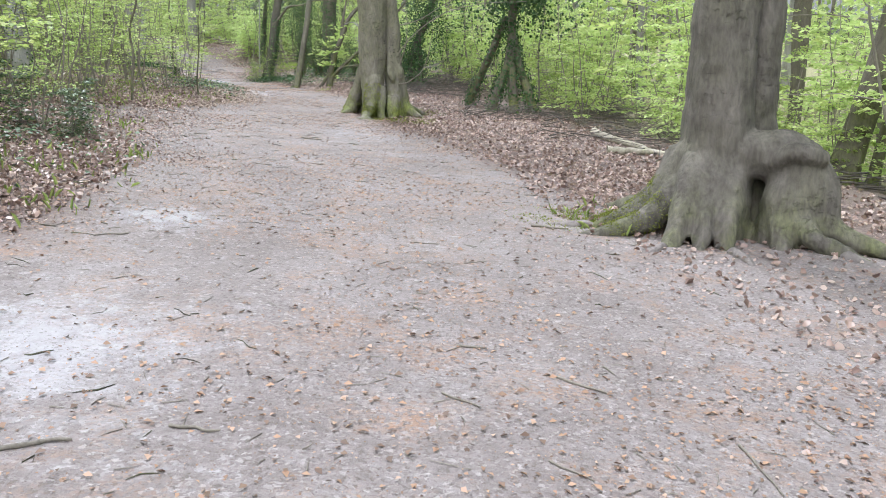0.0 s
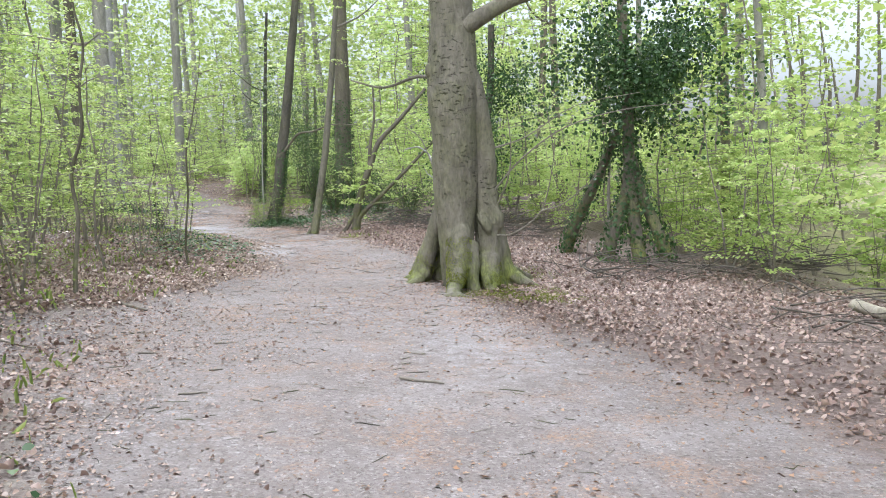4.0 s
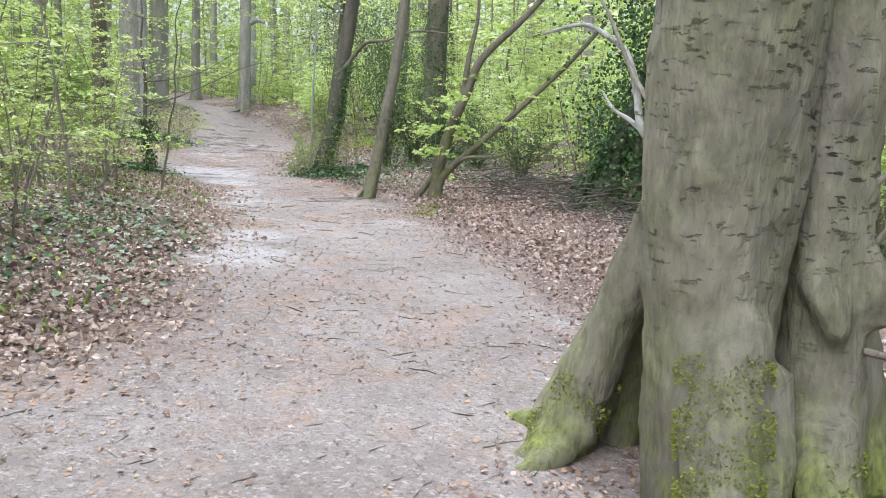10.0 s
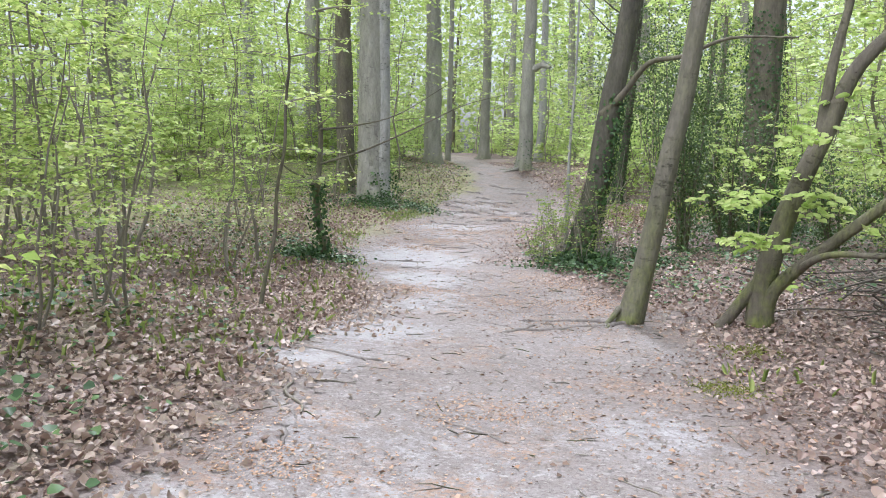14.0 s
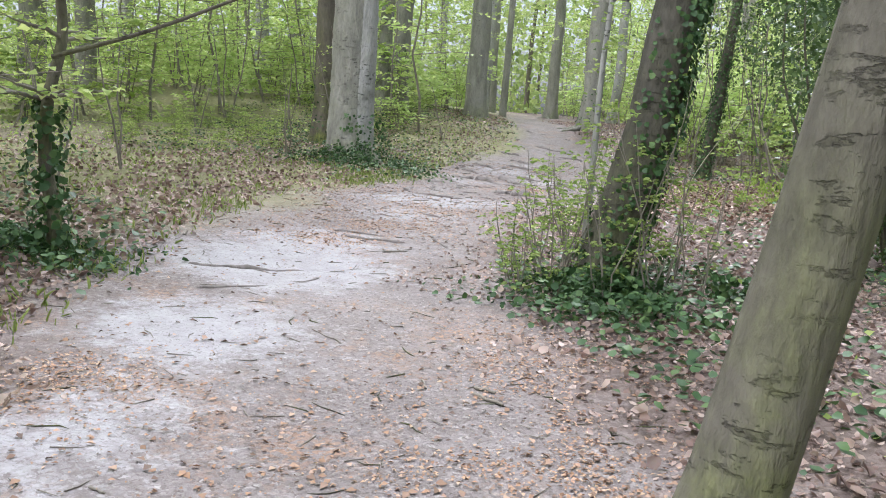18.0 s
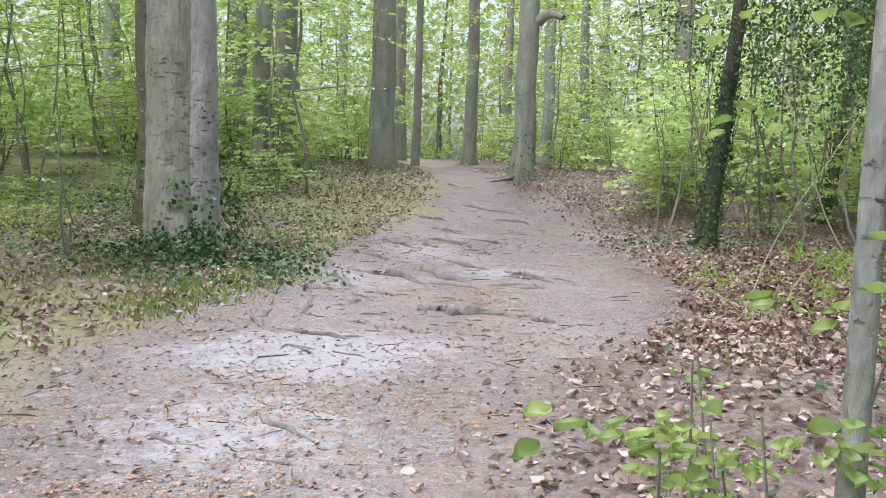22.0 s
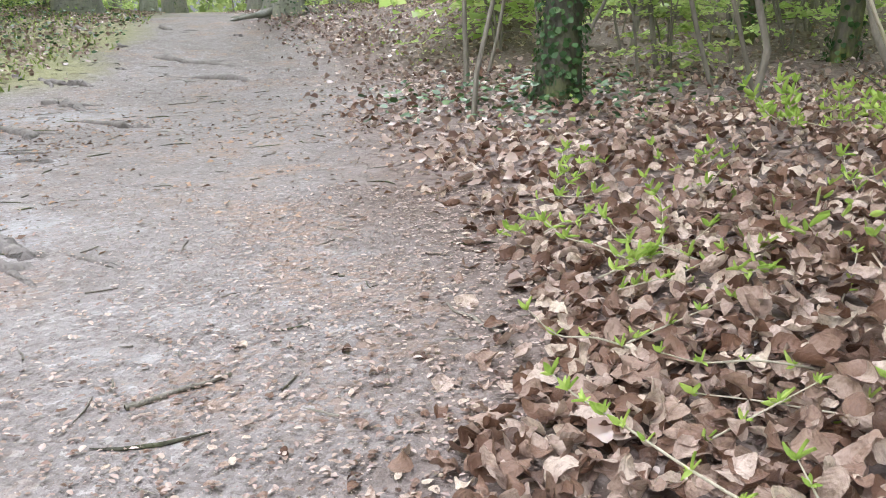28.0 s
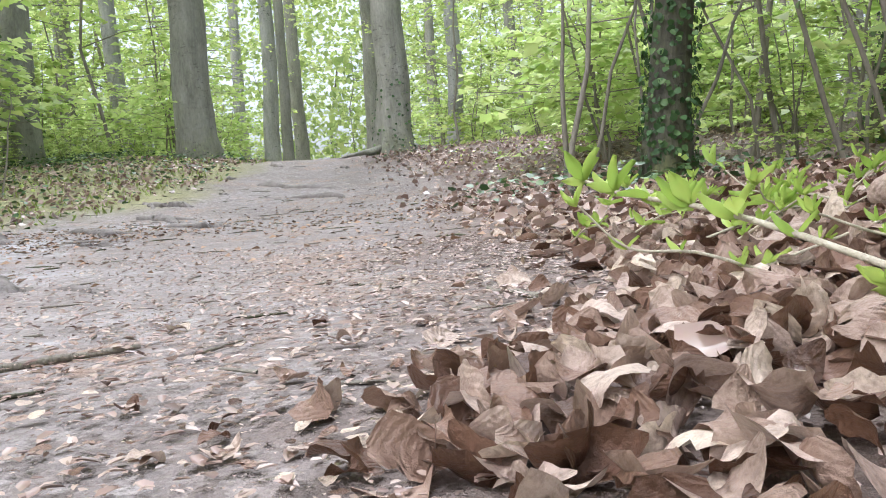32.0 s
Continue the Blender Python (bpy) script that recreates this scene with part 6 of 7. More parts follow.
BEYOND = [([(-15.29, 44.86), (-14.65, 44.77)], 0.06), ([(-14.14, 43.95), (-13.52, 43.68)], 0.05), ([(-15.61, 41.63), (-14.63, 41.0), (-13.79, 41.07)], 0.06), ([(-14.02, 42.98), (-13.11, 42.51)], 0.05), ([(-13.91, 42.02), (-13.07, 41.39)], 0.05), ([(-13.14, 41.89), (-12.44, 41.76)], 0.045), ([(-12.86, 41.06), (-11.9, 40.6)], 0.05),
          ([(-13.39, 40.51), (-12.69, 40.3)], 0.05), ([(-16.92, 47.62), (-15.92, 47.03)], 0.06), ([(-14.6, 45.6), (-13.4, 45.4)], 0.05), ([(-14.9, 46.4), (-13.7, 46.1)], 0.05), ([(-16.3, 48.6), (-15.2, 48.3)], 0.05), ([(-13.5, 43.2), (-12.7, 43.0)], 0.045), ([(-11.35, 40.42), (-11.1, 40.3), (-10.9, 40.36)], 0.05)]
NEARER = [([(-9.6, 31.5), (-9.36, 31.68), (-9.2, 31.9), (-9.02, 32.16)], 0.024), ([(-9.0, 31.1), (-8.9, 31.38), (-8.87, 31.59), (-8.9, 31.8)], 0.015), ([(-10.55, 33.64), (-9.89, 33.3), (-9.41, 33.44)], 0.03), ([(-10.28, 35.08), (-9.82, 34.89)], 0.022), ([(-10.39, 34.63), (-9.99, 34.65)], 0.018), ([(-9.85, 34.28), (-9.35, 33.89), (-9.07, 33.64)], 0.02),
          ([(-10.03, 33.5), (-9.61, 33.67)], 0.022), ([(-7.11, 28.53), (-7.06, 28.65), (-6.81, 28.49), (-6.53, 28.46)], 0.013), ([(-7.39, 28.21), (-7.43, 28.5)], 0.01), ([(-6.31, 28.2), (-6.26, 28.61), (-6.21, 28.85)], 0.025), ([(-6.34, 25.08), (-6.0, 24.85), (-5.86, 24.6)], 0.022), ([(-7.19, 26.26), (-6.8, 26.3), (-6.37, 26.28)], 0.02), ([(-5.3, 25.3), (-4.9, 25.2)], 0.014)]
for k, (q, w) in enumerate(STEPS + BEYOND):
    surface_root(q, w * 1.1, 500 + k, 0.5, 1)
for k, (q, w) in enumerate(NEARER):
    surface_root(q, w, 560 + k, 0.45, 1)
surface_root([(-5.62, 29.2), (-5.9, 29.1), (-6.3, 28.9)], 0.035, 590, 0.2)
surface_root([(-5.6, 29.12), (-5.85, 28.85), (-6.12, 28.5)], 0.03, 591, 0.2)


def stick(x0, y0, x1, y1, rad, seed, material=None, name="stick", label="thin dead stick lying on the path", lift=0.0):
    r = np.random.default_rng(seed)
    n = 5
    s = np.linspace(0, 1, n)
    px, py = x0 + (x1 - x0) * s, y0 + (y1 - y0) * s
    w = r.normal(scale=0.035, size=n)
    L = math.hypot(x1 - x0, y1 - y0)
    px, py = px - (y1 - y0) * w, py + (x1 - x0) * w
    pz = land(px, py) + rad * 0.8 + lift * s
    line = np.stack([px, py, pz], 1)
    o = line[0].copy()
    v, f = tube(smooth_line(line, 3) - o, np.linspace(rad, rad * 0.55, 13), 7, lambda i, a: 1 + 0.12 * np.sin(2 * a + i * 1.7))
    ob = new(name, mesh_of(name, v, f, material or M_TWIG))
    ob.location = o
    return tagged(ob, label, "stick", "sticks on the ground")


STICKS = [(-2.33, 12.87, -2.0, 12.76, 0.02), (-5.6, 15.9, -5.2, 15.7, 0.03), (-3.77, 12.2, -3.59, 12.25, 0.012), (-5.78, 13.62, -5.32, 13.45, 0.016), (-4.5, 13.49, -4.33, 13.49, 0.014), (-3.76, 12.91, -3.67, 12.95, 0.014),
          (-0.25, 5.96, -0.04, 5.97, 0.008), (-0.92, 6.08, -0.82, 6.05, 0.006), (0.71, 6.84, 1.0, 6.8, 0.018), (-0.93, 2.65, -0.74, 2.64, 0.012), (0.57, 3.44, 0.79, 3.3, 0.012), (-1.41, 2.36, -1.22, 2.49, 0.016),
          (0.06, 3.15, 0.22, 3.03, 0.009)]
STICKS += [(0.46, 2.6, 0.61, 2.48, 0.008), (1.25, 2.87, 1.26, 2.47, 0.01), (-4.62, 24.57, -4.42, 24.45, 0.012), (-6.41, 25.36, -5.99, 24.88, 0.016), (-3.56, 23.84, -3.33, 23.73, 0.01),
          (-3.33, 22.09, -3.25, 22.06, 0.01), (-6.89, 30.66, -6.79, 30.66, 0.014), (-7.12, 30.59, -7.04, 30.51, 0.01), (-2.81, 18.31, -2.62, 18.14, 0.012), (-6.85, 30.59, -6.69, 30.55, 0.014)]
for k, q in enumerate(STICKS):
    stick(*q[:4], q[4] * 0.65, 600 + k)
sr = np.random.default_rng(650)
for k in range(90):
    y = sr.uniform(1, 46)
    j = int(np.argmin(np.abs(FINE[:, 1] - y)))
    x = FINE[j, 0] + sr.uniform(-1, 1) * FINE[j, 2] * 1.2
    a, L = sr.uniform(0, 6.283), sr.uniform(0.06, 0.28)
    stick(x, y, x + math.cos(a) * L, y + math.sin(a) * L, sr.uniform(0.003, 0.008), 660 + k)

# the fallen pole, the stump and the brushwood on the leaf slope
stick(2.5, 16.2, 3.45, 12.25, 0.075, 701, M_WOOD, "fallen_pole", "long pale barkless fallen pole on the leaf slope")
stick(2.3, 12.9, 3.0, 12.95, 0.07, 702, M_WOOD, "fallen_branch", "short pale broken branch on the leaf slope")
v, f = tube(np.array([(0, 0, -0.1), (0, 0, 0.1), (0.01, 0, 0.3), (0.01, 0, 0.31)]), [0.13, 0.1, 0.09, 0.002], 12)
st = new("stump", mesh_of("stump", v, f, M_BROWN))
st.location = (3.45, 12.95, land1(3.45, 12.95))
tagged(st, "short red-brown cut stump among fallen leaves", "stump")


def brushwood(x, y, w, h, n, seed):
    r = np.random.default_rng(seed)
    items = []
    z = land1(x, y)
    for _ in range(n):
        p = np.array([np.clip(r.normal(), -1.1, 1.0) * w, np.clip(r.normal(), -1.2, 1.2) * w * 0.5, abs(r.normal()) * h * 0.5 + 0.02])
        a = r.normal() * 1.4 + 0.3
        L = r.uniform(0.3, 1.5)
        q = np.stack([p, p + np.array([math.cos(a), math.sin(a), r.normal() * 0.12]) * L * 0.5 + r.normal(scale=0.06, size=3), p + np.array([math.cos(a), math.sin(a), r.normal() * 0.15]) * L])
        q[1:, :2] += r.normal(scale=0.12, size=(2, 2))
        q[:, 2] = np.maximum(q[:, 2], 0.01)
        items.append(tube(smooth_line(q, 3), np.linspace(0.009, 0.002, 7) * r.uniform(0.5, 1.8), 5))
    v, f = join(items)
    ob = new("brushwood", mesh_of("brushwood", v, f, M_BRUSH))
    ob.location = (x, y, z)
    tagged(ob, "tangled heap of grey dead branches", "brushwood", kind="stuff")


for k, (x, y, w, h, n) in enumerate([(1.9, 19.5, 1.6, 0.3, 130), (3.0, 15.2, 1.3, 0.25, 90), (3.9, 12.6, 0.9, 0.25, 60), (-1.8, 29.6, 1.6, 0.5, 130), (-3.2, 31.5, 1.5, 0.4, 100), (-6.2, 42.3, 1.1, 0.25, 90), (-1.3, 27.7, 1.0, 0.35, 110), (-0.7, 26.2, 0.9, 0.3, 80), (-2.3, 30.3, 1.0, 0.35, 90), (5.4, 10.6, 1.0, 0.25, 60)]):
    brushwood(x, y, w, h, n, 720 + k)


def moss():
    r = np.random.default_rng(780)
    cs = []
    for cx, cy, rad, k in ((-1.0, 19.9, 0.5, 3600), (-1.15, 18.0, 0.6, 6500), (-0.75, 17.4, 0.4, 2500), (-4.4, 28.5, 0.25, 1200), (-4.3, 27.1, 0.2, 900), (1.2, 7.35, 0.45, 2200)):
        x, y = cx + r.normal(size=k) * rad * 0.6, cy + r.normal(size=k) * rad * 0.6
        ok = wobble(x * 4, y * 4) > -0.5
        cs.append(np.stack([x[ok], y[ok], land(x[ok], y[ok]) + 0.006], 1))
    c = np.concatenate(cs)
    v, f = blades(c, unit(len(c), r, 0.5), unit(len(c), r, 0.8), 0.008 + 0.014 * r.random(len(c)), 0.8)
    tagged(new("moss", mesh_of("moss", v, f, M_MOSS, False)), "yellow-green moss cushions on bare soil", "moss", kind="stuff")


moss()


# ---- the leaf bank where the walk ends ----
def dry_leaf_material():
    m, n, l = nodes_of("dry_leaf")
    oi = n.new("ShaderNodeObjectInfo")
    g = n.new("ShaderNodeNewGeometry")
    f = math_of(n, l, "FRACT", math_of(n, l, "ADD", g.outputs["Random Per Island"], oi.outputs["Random"]), 0.0)
    at = n.new("ShaderNodeAttribute")
    at.attribute_name = "blade"
    sep = n.new("ShaderNodeSeparateColor")
    l.new(at.outputs["Color"], sep.inputs[0])
    u, av = sep.outputs[0], sep.outputs[1]
    base = ramp(n, [(0, (0.075, 0.036, 0.022)), (0.22, (0.22, 0.118, 0.074)), (0.5, (0.42, 0.295, 0.228)), (0.82, (0.64, 0.505, 0.425)), (1, (0.80, 0.67, 0.53))])
    l.new(f, base.inputs[0])
    tc = n.new("ShaderNodeTexCoord")
    blot = noise_of(n, l, tc.outputs["Object"], 150, 5, 0.65)
    col = mix_rgb(n, l, math_of(n, l, "MULTIPLY", blot.outputs[0], 0.55), base.outputs[0], (0.17, 0.10, 0.065), "MULTIPLY")
    col = mix_rgb(n, l, 0.6, base.outputs[0], col)
    stain = ramp(n, [(0.45, (0, 0, 0)), (0.65, (1, 1, 1))])
    l.new(noise_of(n, l, tc.outputs["Object"], 75, 5, 0.7).outputs[0], stain.inputs[0])
    col = mix_rgb(n, l, math_of(n, l, "MULTIPLY", stain.outputs[0], 0.5), col, (0.14, 0.072, 0.042))
    w = math_of(n, l, "SINE", math_of(n, l, "MULTIPLY", math_of(n, l, "SUBTRACT", u, math_of(n, l, "MULTIPLY", av, 0.35)), 44.0), 0.0)
    vein = ramp(n, [(0.82, (0, 0, 0)), (1.0, (1, 1, 1))])
    l.new(w, vein.inputs[0])
    rib = ramp(n, [(0.0, (1, 1, 1)), (0.09, (0, 0, 0))])
    l.new(av, rib.inputs[0])
    lines = math_of(n, l, "MAXIMUM", math_of(n, l, "MULTIPLY", vein.outputs[0], 0.5), rib.outputs[0])
    col = mix_rgb(n, l, math_of(n, l, "MULTIPLY", lines, 0.16), col, (0.15, 0.085, 0.05))
    spots = ramp(n, [(0.70, (0, 0, 0)), (0.76, (1, 1, 1))])
    l.new(noise_of(n, l, tc.outputs["Object"], 520, 3).outputs[0], spots.inputs[0])
    col = mix_rgb(n, l, math_of(n, l, "MULTIPLY", spots.outputs[0], 0.5), col, (0.06, 0.035, 0.025))
    hgt = math_of(n, l, "ADD", blot.outputs[0], math_of(n, l, "MULTIPLY", w, 0.075))
    p, o = finish(n, l, col, 0.4, bump_of(n, l, hgt, 0.9, 0.004), 0.45)
    tr = n.new("ShaderNodeBsdfTranslucent")
    l.new(col, tr.inputs["Color"])
    mx = n.new("ShaderNodeMixShader")
    mx.inputs[0].default_value = 0.15
    l.new(p.outputs[0], mx.inputs[1])
    l.new(tr.outputs[0], mx.inputs[2])
    l.new(mx.outputs[0], o.inputs["Surface"])
    return m


M_DRY = dry_leaf_material()
NU, NV = 10, 6


def dry_leaf_shape(r):
    """A dry curled leaf: pleated between its side veins, its rim wavy and torn. Verts (unit length) and blade coordinates."""
    u, v = np.meshgrid(np.linspace(0, 1, NU), np.linspace(-1, 1, NV), indexing="ij")
    half = 0.41 * (np.sin(np.pi * np.clip(u * 0.965 + 0.02, 0, 1) ** 0.85) ** 0.68 + 0.01) * (0.75 + 0.35 * r.random())
    half *= 1 + (0.05 * np.sin(u * 23 + r.random() * 6) + 0.06 * r.normal(size=u.shape)) * np.abs(v) ** 3
    if r.random() < 0.35:
        half *= 1 - 0.55 * np.exp(-((u - r.uniform(0.3, 0.8)) / 0.09) ** 2) * (v * r.choice([-1, 1]) > 0)
    x = v * half
    y = (u - 0.5) - 0.18 * np.abs(v) * half
    # rolled up about the midrib, then bent and twisted along it
    roll = r.uniform(0.2, 1.5) * (1 if r.random() < 0.7 else -1)
    ang = roll * (x + 0.25 * r.normal() * x * x) * 2.6
    rad = 1 / (roll * 2.6)
    x, z = rad * np.sin(ang), rad * (1 - np.cos(ang))
    z = z + (0.009 * np.abs(v) + 0.003) * np.sin((u - 0.35 * np.abs(v)) * 44) * np.sin(np.pi * u)
    z = z + 0.075 * np.abs(v) ** 2 * np.sin(u * r.uniform(7, 13) + r.random() * 6 + 2.2 * (v > 0)) * np.sin(np.pi * u)
    bend = r.uniform(-2.0, 2.2)
    z = z + bend * (u - 0.5) ** 2 * 0.8 + 0.25 * max(0, r.normal()) * np.clip(u - 0.7, 0, 1) ** 1.5 * 4
    tw = r.uniform(-1.1, 1.1) * (u - 0.5)
    x, z = x * np.cos(tw) - z * np.sin(tw), x * np.sin(tw) + z * np.cos(tw)
    z = z - z.mean()
    return np.stack([x, y, z], -1).reshape(-1, 3), np.stack([u, np.abs(v)], -1).reshape(-1, 2)


QI = np.array([[i * NV + j, i * NV + j + 1, (i + 1) * NV + j + 1, (i + 1) * NV + j] for i in range(NU - 1) for j in range(NV - 1)])


def blade_attr(me, uv):
    a = me.color_attributes.new("blade", "FLOAT_COLOR", "POINT")
    a.data.foreach_set("color", np.concatenate([uv, np.zeros((len(uv), 1)), np.ones((len(uv), 1))], 1).astype(np.float32).ravel())


lr = np.random.default_rng(801)
SHAPES = [dry_leaf_shape(lr) for _ in range(24)]
LEAF_MESHES = []
for sv, suv in SHAPES:
    me = mesh_of("leaf", sv * 0.056, QI, M_DRY)
    blade_attr(me, suv)
    LEAF_MESHES.append(me)


def bank_edge(y):
    """x of the leaf bank's edge towards the path."""
    return np.interp(y, [37, 38.7, 39.1, 39.35, 39.8, 40.5, 41, 41.8, 42.6, 43.2, 45], [-9.2, -9.12, -9.17, -9.36, -9.3, -9.5, -9.73, -10.2, -10.6, -11.2, -12])


def heap(x, y):
    """How deep the leaves lie."""
    return np.clip((x - bank_edge(y)) / 0.5, 0, 1) * (0.045 + 0.025 * np.sin(x * 7 + 1) * np.sin(y * 6) + 0.02 * np.exp(-((x + 8.75) ** 2 + (y - 39.75) ** 2) / 0.3))


def leaf_pose(x, y, z, r, tilt):
    q = Euler((r.normal() * tilt, r.normal() * tilt, r.uniform(0, 6.283))).to_matrix()
    return np.array(q), np.array([x, y, z])


bank = thing("leaf_bank", -8.8, 39.8, land1(-8.8, 39.8), "deep bank of curled brown beech leaves beside the path", "leaves")
n_part = 0
while n_part < 300:
    x, y = lr.uniform(-9.45, -8.5), lr.uniform(38.95, 39.95)
    if x < bank_edge(y) + lr.normal() * 0.06 or (x + 9.04) ** 2 + (y - 38.81) ** 2 < 0.05:
        continue
    low = math.exp(-((x + 9.04) ** 2 + (y - 38.81) ** 2) / 0.12)
    z = land1(x, y) + float(heap(x, y)) * lr.uniform(0.5, 1.15) * (1 - low) + 0.018
    ob = new("leaf", LEAF_MESHES[lr.integers(24)])
    ob.parent = bank
    s = lr.uniform(0.65, 1.25)
    ob.matrix_basis = Matrix.Translation(Vector((x, y, z)) - bank.location) @ Euler((lr.normal() * 0.5 * (1 - 0.7 * low), lr.normal() * 0.5 * (1 - 0.7 * low), lr.uniform(0, 6.283))).to_matrix().to_4x4() @ Matrix.Scale(s, 4)
    n_part += 1

vs, us = [], []
count = 0
while count < 3000:
    x, y = lr.uniform(-10.0, -7.5), lr.uniform(38.3, 41.3)
    e = float(bank_edge(y))
    q = ((x + 8.9) / 1.15) ** 2 + ((y - 39.65) / 1.35) ** 2
    stray = x < e
    if q > 1 or (x + 9.04) ** 2 + (y - 38.81) ** 2 < 0.05 or (stray and lr.random() > 0.3 * math.exp((x - e) / 0.16)) or lr.random() < 0.6 * q:
        continue
    k = lr.integers(24)
    s = 0.056 * (lr.uniform(0.6, 1.25) if not stray else lr.uniform(0.3, 0.75))
    m, p = leaf_pose(x, y, land1(x, y) + (float(heap(x, y)) * lr.random() + (0.014 if not stray else 0.008)), lr, 0.5 if not stray else 0.16)
    vs.append(SHAPES[k][0] * s @ m.T + p)
    us.append(SHAPES[k][1])
    count += 1
me = mesh_of("leaf_carpet", np.concatenate(vs), np.concatenate([QI + i * NU * NV for i in range(count)]), M_DRY)
blade_attr(me, np.concatenate(us))
tagged(new("leaf_carpet", me), "curled brown fallen leaves spread over the bank", "leaves", kind="stuff")

# the leaves round about, a little plainer
pick = np.array([i * NV + j for i in (0, 2, 5, 7, 9) for j in (0, 2, 3, 5)])
Q2 = np.array([[i * 4 + j, i * 4 + j + 1, (i + 1) * 4 + j + 1, (i + 1) * 4 + j] for i in range(4) for j in range(3)])
k = 21000
x, y = lr.uniform(-11.6, -5.8, k), lr.uniform(37.0, 45.5, k)
q = ((x + 8.9) / 1.05) ** 2 + ((y - 39.65) / 1.25) ** 2
ok = ((x + 9.04) ** 2 + (y - 38.81) ** 2 > 0.05) & (x > bank_edge(y) - 0.2 * lr.random(k)) & ((q > 1) | (lr.random(k) < 0.75 * q)) & (lr.random(k) < np.clip(1.5 - np.hypot((x + 8.6) / 2.4, (y - 40.2) / 3.2), 0.22, 1))
x, y = x[ok], y[ok]
z = land(x, y) + heap(x, y) * lr.random(len(x)) + 0.008
vs, us = [], []
for px, py, pz in zip(x, y, z):
    sv, suv = SHAPES[lr.integers(24)]
    m, p = leaf_pose(px, py, pz, lr, 0.55)
    vs.append(sv[pick] * (0.058 * lr.uniform(0.55, 1.25)) @ m.T + p)
    us.append(suv[pick])
me = mesh_of("leaf_carpet", np.concatenate(vs), np.concatenate([Q2 + i * 20 for i in range(len(vs))]), M_DRY)
blade_attr(me, np.concatenate(us))
tagged(new("leaf_carpet", me), "brown fallen leaves heaped round the bank", "leaves", kind="stuff")

# curled leaves on the higher bank where the path passes close by, their colour raised against the saplings' shade
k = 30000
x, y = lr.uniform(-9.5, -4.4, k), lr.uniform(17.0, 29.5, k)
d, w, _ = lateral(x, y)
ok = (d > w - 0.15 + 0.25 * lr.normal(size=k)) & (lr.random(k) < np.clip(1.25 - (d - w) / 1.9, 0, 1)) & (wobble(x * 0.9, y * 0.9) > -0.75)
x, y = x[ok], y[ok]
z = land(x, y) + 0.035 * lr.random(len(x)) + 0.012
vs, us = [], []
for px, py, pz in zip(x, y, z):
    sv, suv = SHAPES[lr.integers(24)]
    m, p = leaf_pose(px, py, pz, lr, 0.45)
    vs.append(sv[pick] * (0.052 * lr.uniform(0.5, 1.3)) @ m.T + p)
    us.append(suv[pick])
me = mesh_of("leaf_carpet", np.concatenate(vs), np.concatenate([Q2 + i * 20 for i in range(len(vs))]), M_DEAD_LIT)
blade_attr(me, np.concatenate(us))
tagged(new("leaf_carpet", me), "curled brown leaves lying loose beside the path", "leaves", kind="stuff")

# flat trodden leaves and larger flakes where the bank meets the path
vs, us = [], []
while len(vs) < 1500:
    x, y = lr.uniform(-10.6, -8.7), lr.uniform(38.2, 41.4)
    e = float(bank_edge(y))
    if (x + 9.04) ** 2 + (y - 38.81) ** 2 > 0.1 and (x > e or lr.random() > 0.8 * math.exp((x - e) / 0.5)):
        continue
    sv, suv = SHAPES[lr.integers(24)]
    q = 0.06 * lr.uniform(0.1, 0.36) if x < e else 0.06 * lr.uniform(0.6, 1.1)
    m, p = leaf_pose(x, y, land1(x, y) + 0.008, lr, 0.1)
    vs.append(sv * np.array([1, 1, 0.3]) * q @ m.T + p)
    us.append(suv)
me = mesh_of("trodden_leaves", np.concatenate(vs), np.concatenate([QI + i * NU * NV for i in range(len(vs))]), M_DRY)
blade_attr(me, np.concatenate(us))
tagged(new("trodden_leaves", me), "flattened brown leaves and flakes at the path's edge", "leaves", kind="stuff")

# bits of leaf and bark on the path's rim, seen from close by
k = 60000
x, y = lr.uniform(-11.6, -8.9, k), lr.uniform(38.3, 41.4, k)
ok = lr.random(k) < np.exp(-np.abs(x - bank_edge(y) + 0.3) / 0.9)
x, y = x[ok], y[ok]
k = len(x)
a = lr.uniform(0, 6.283, k)
v, f = leaves(np.stack([x, y, land(x, y) + 0.004 + 0.006 * lr.random(k)], 1), np.stack([np.cos(a), np.sin(a), 0.2 * lr.normal(size=k)], 1), np.array([0, 0, 1.0]) + 0.2 * unit(k, lr), 0.003 + 0.017 * lr.random(k) ** 3, 0.7, 0.6)
tagged(new("leaf_bits", mesh_of("leaf_bits", v, f, M_DEAD, False)), "small broken bits of leaf and bark on the path", "leaves", kind="stuff")


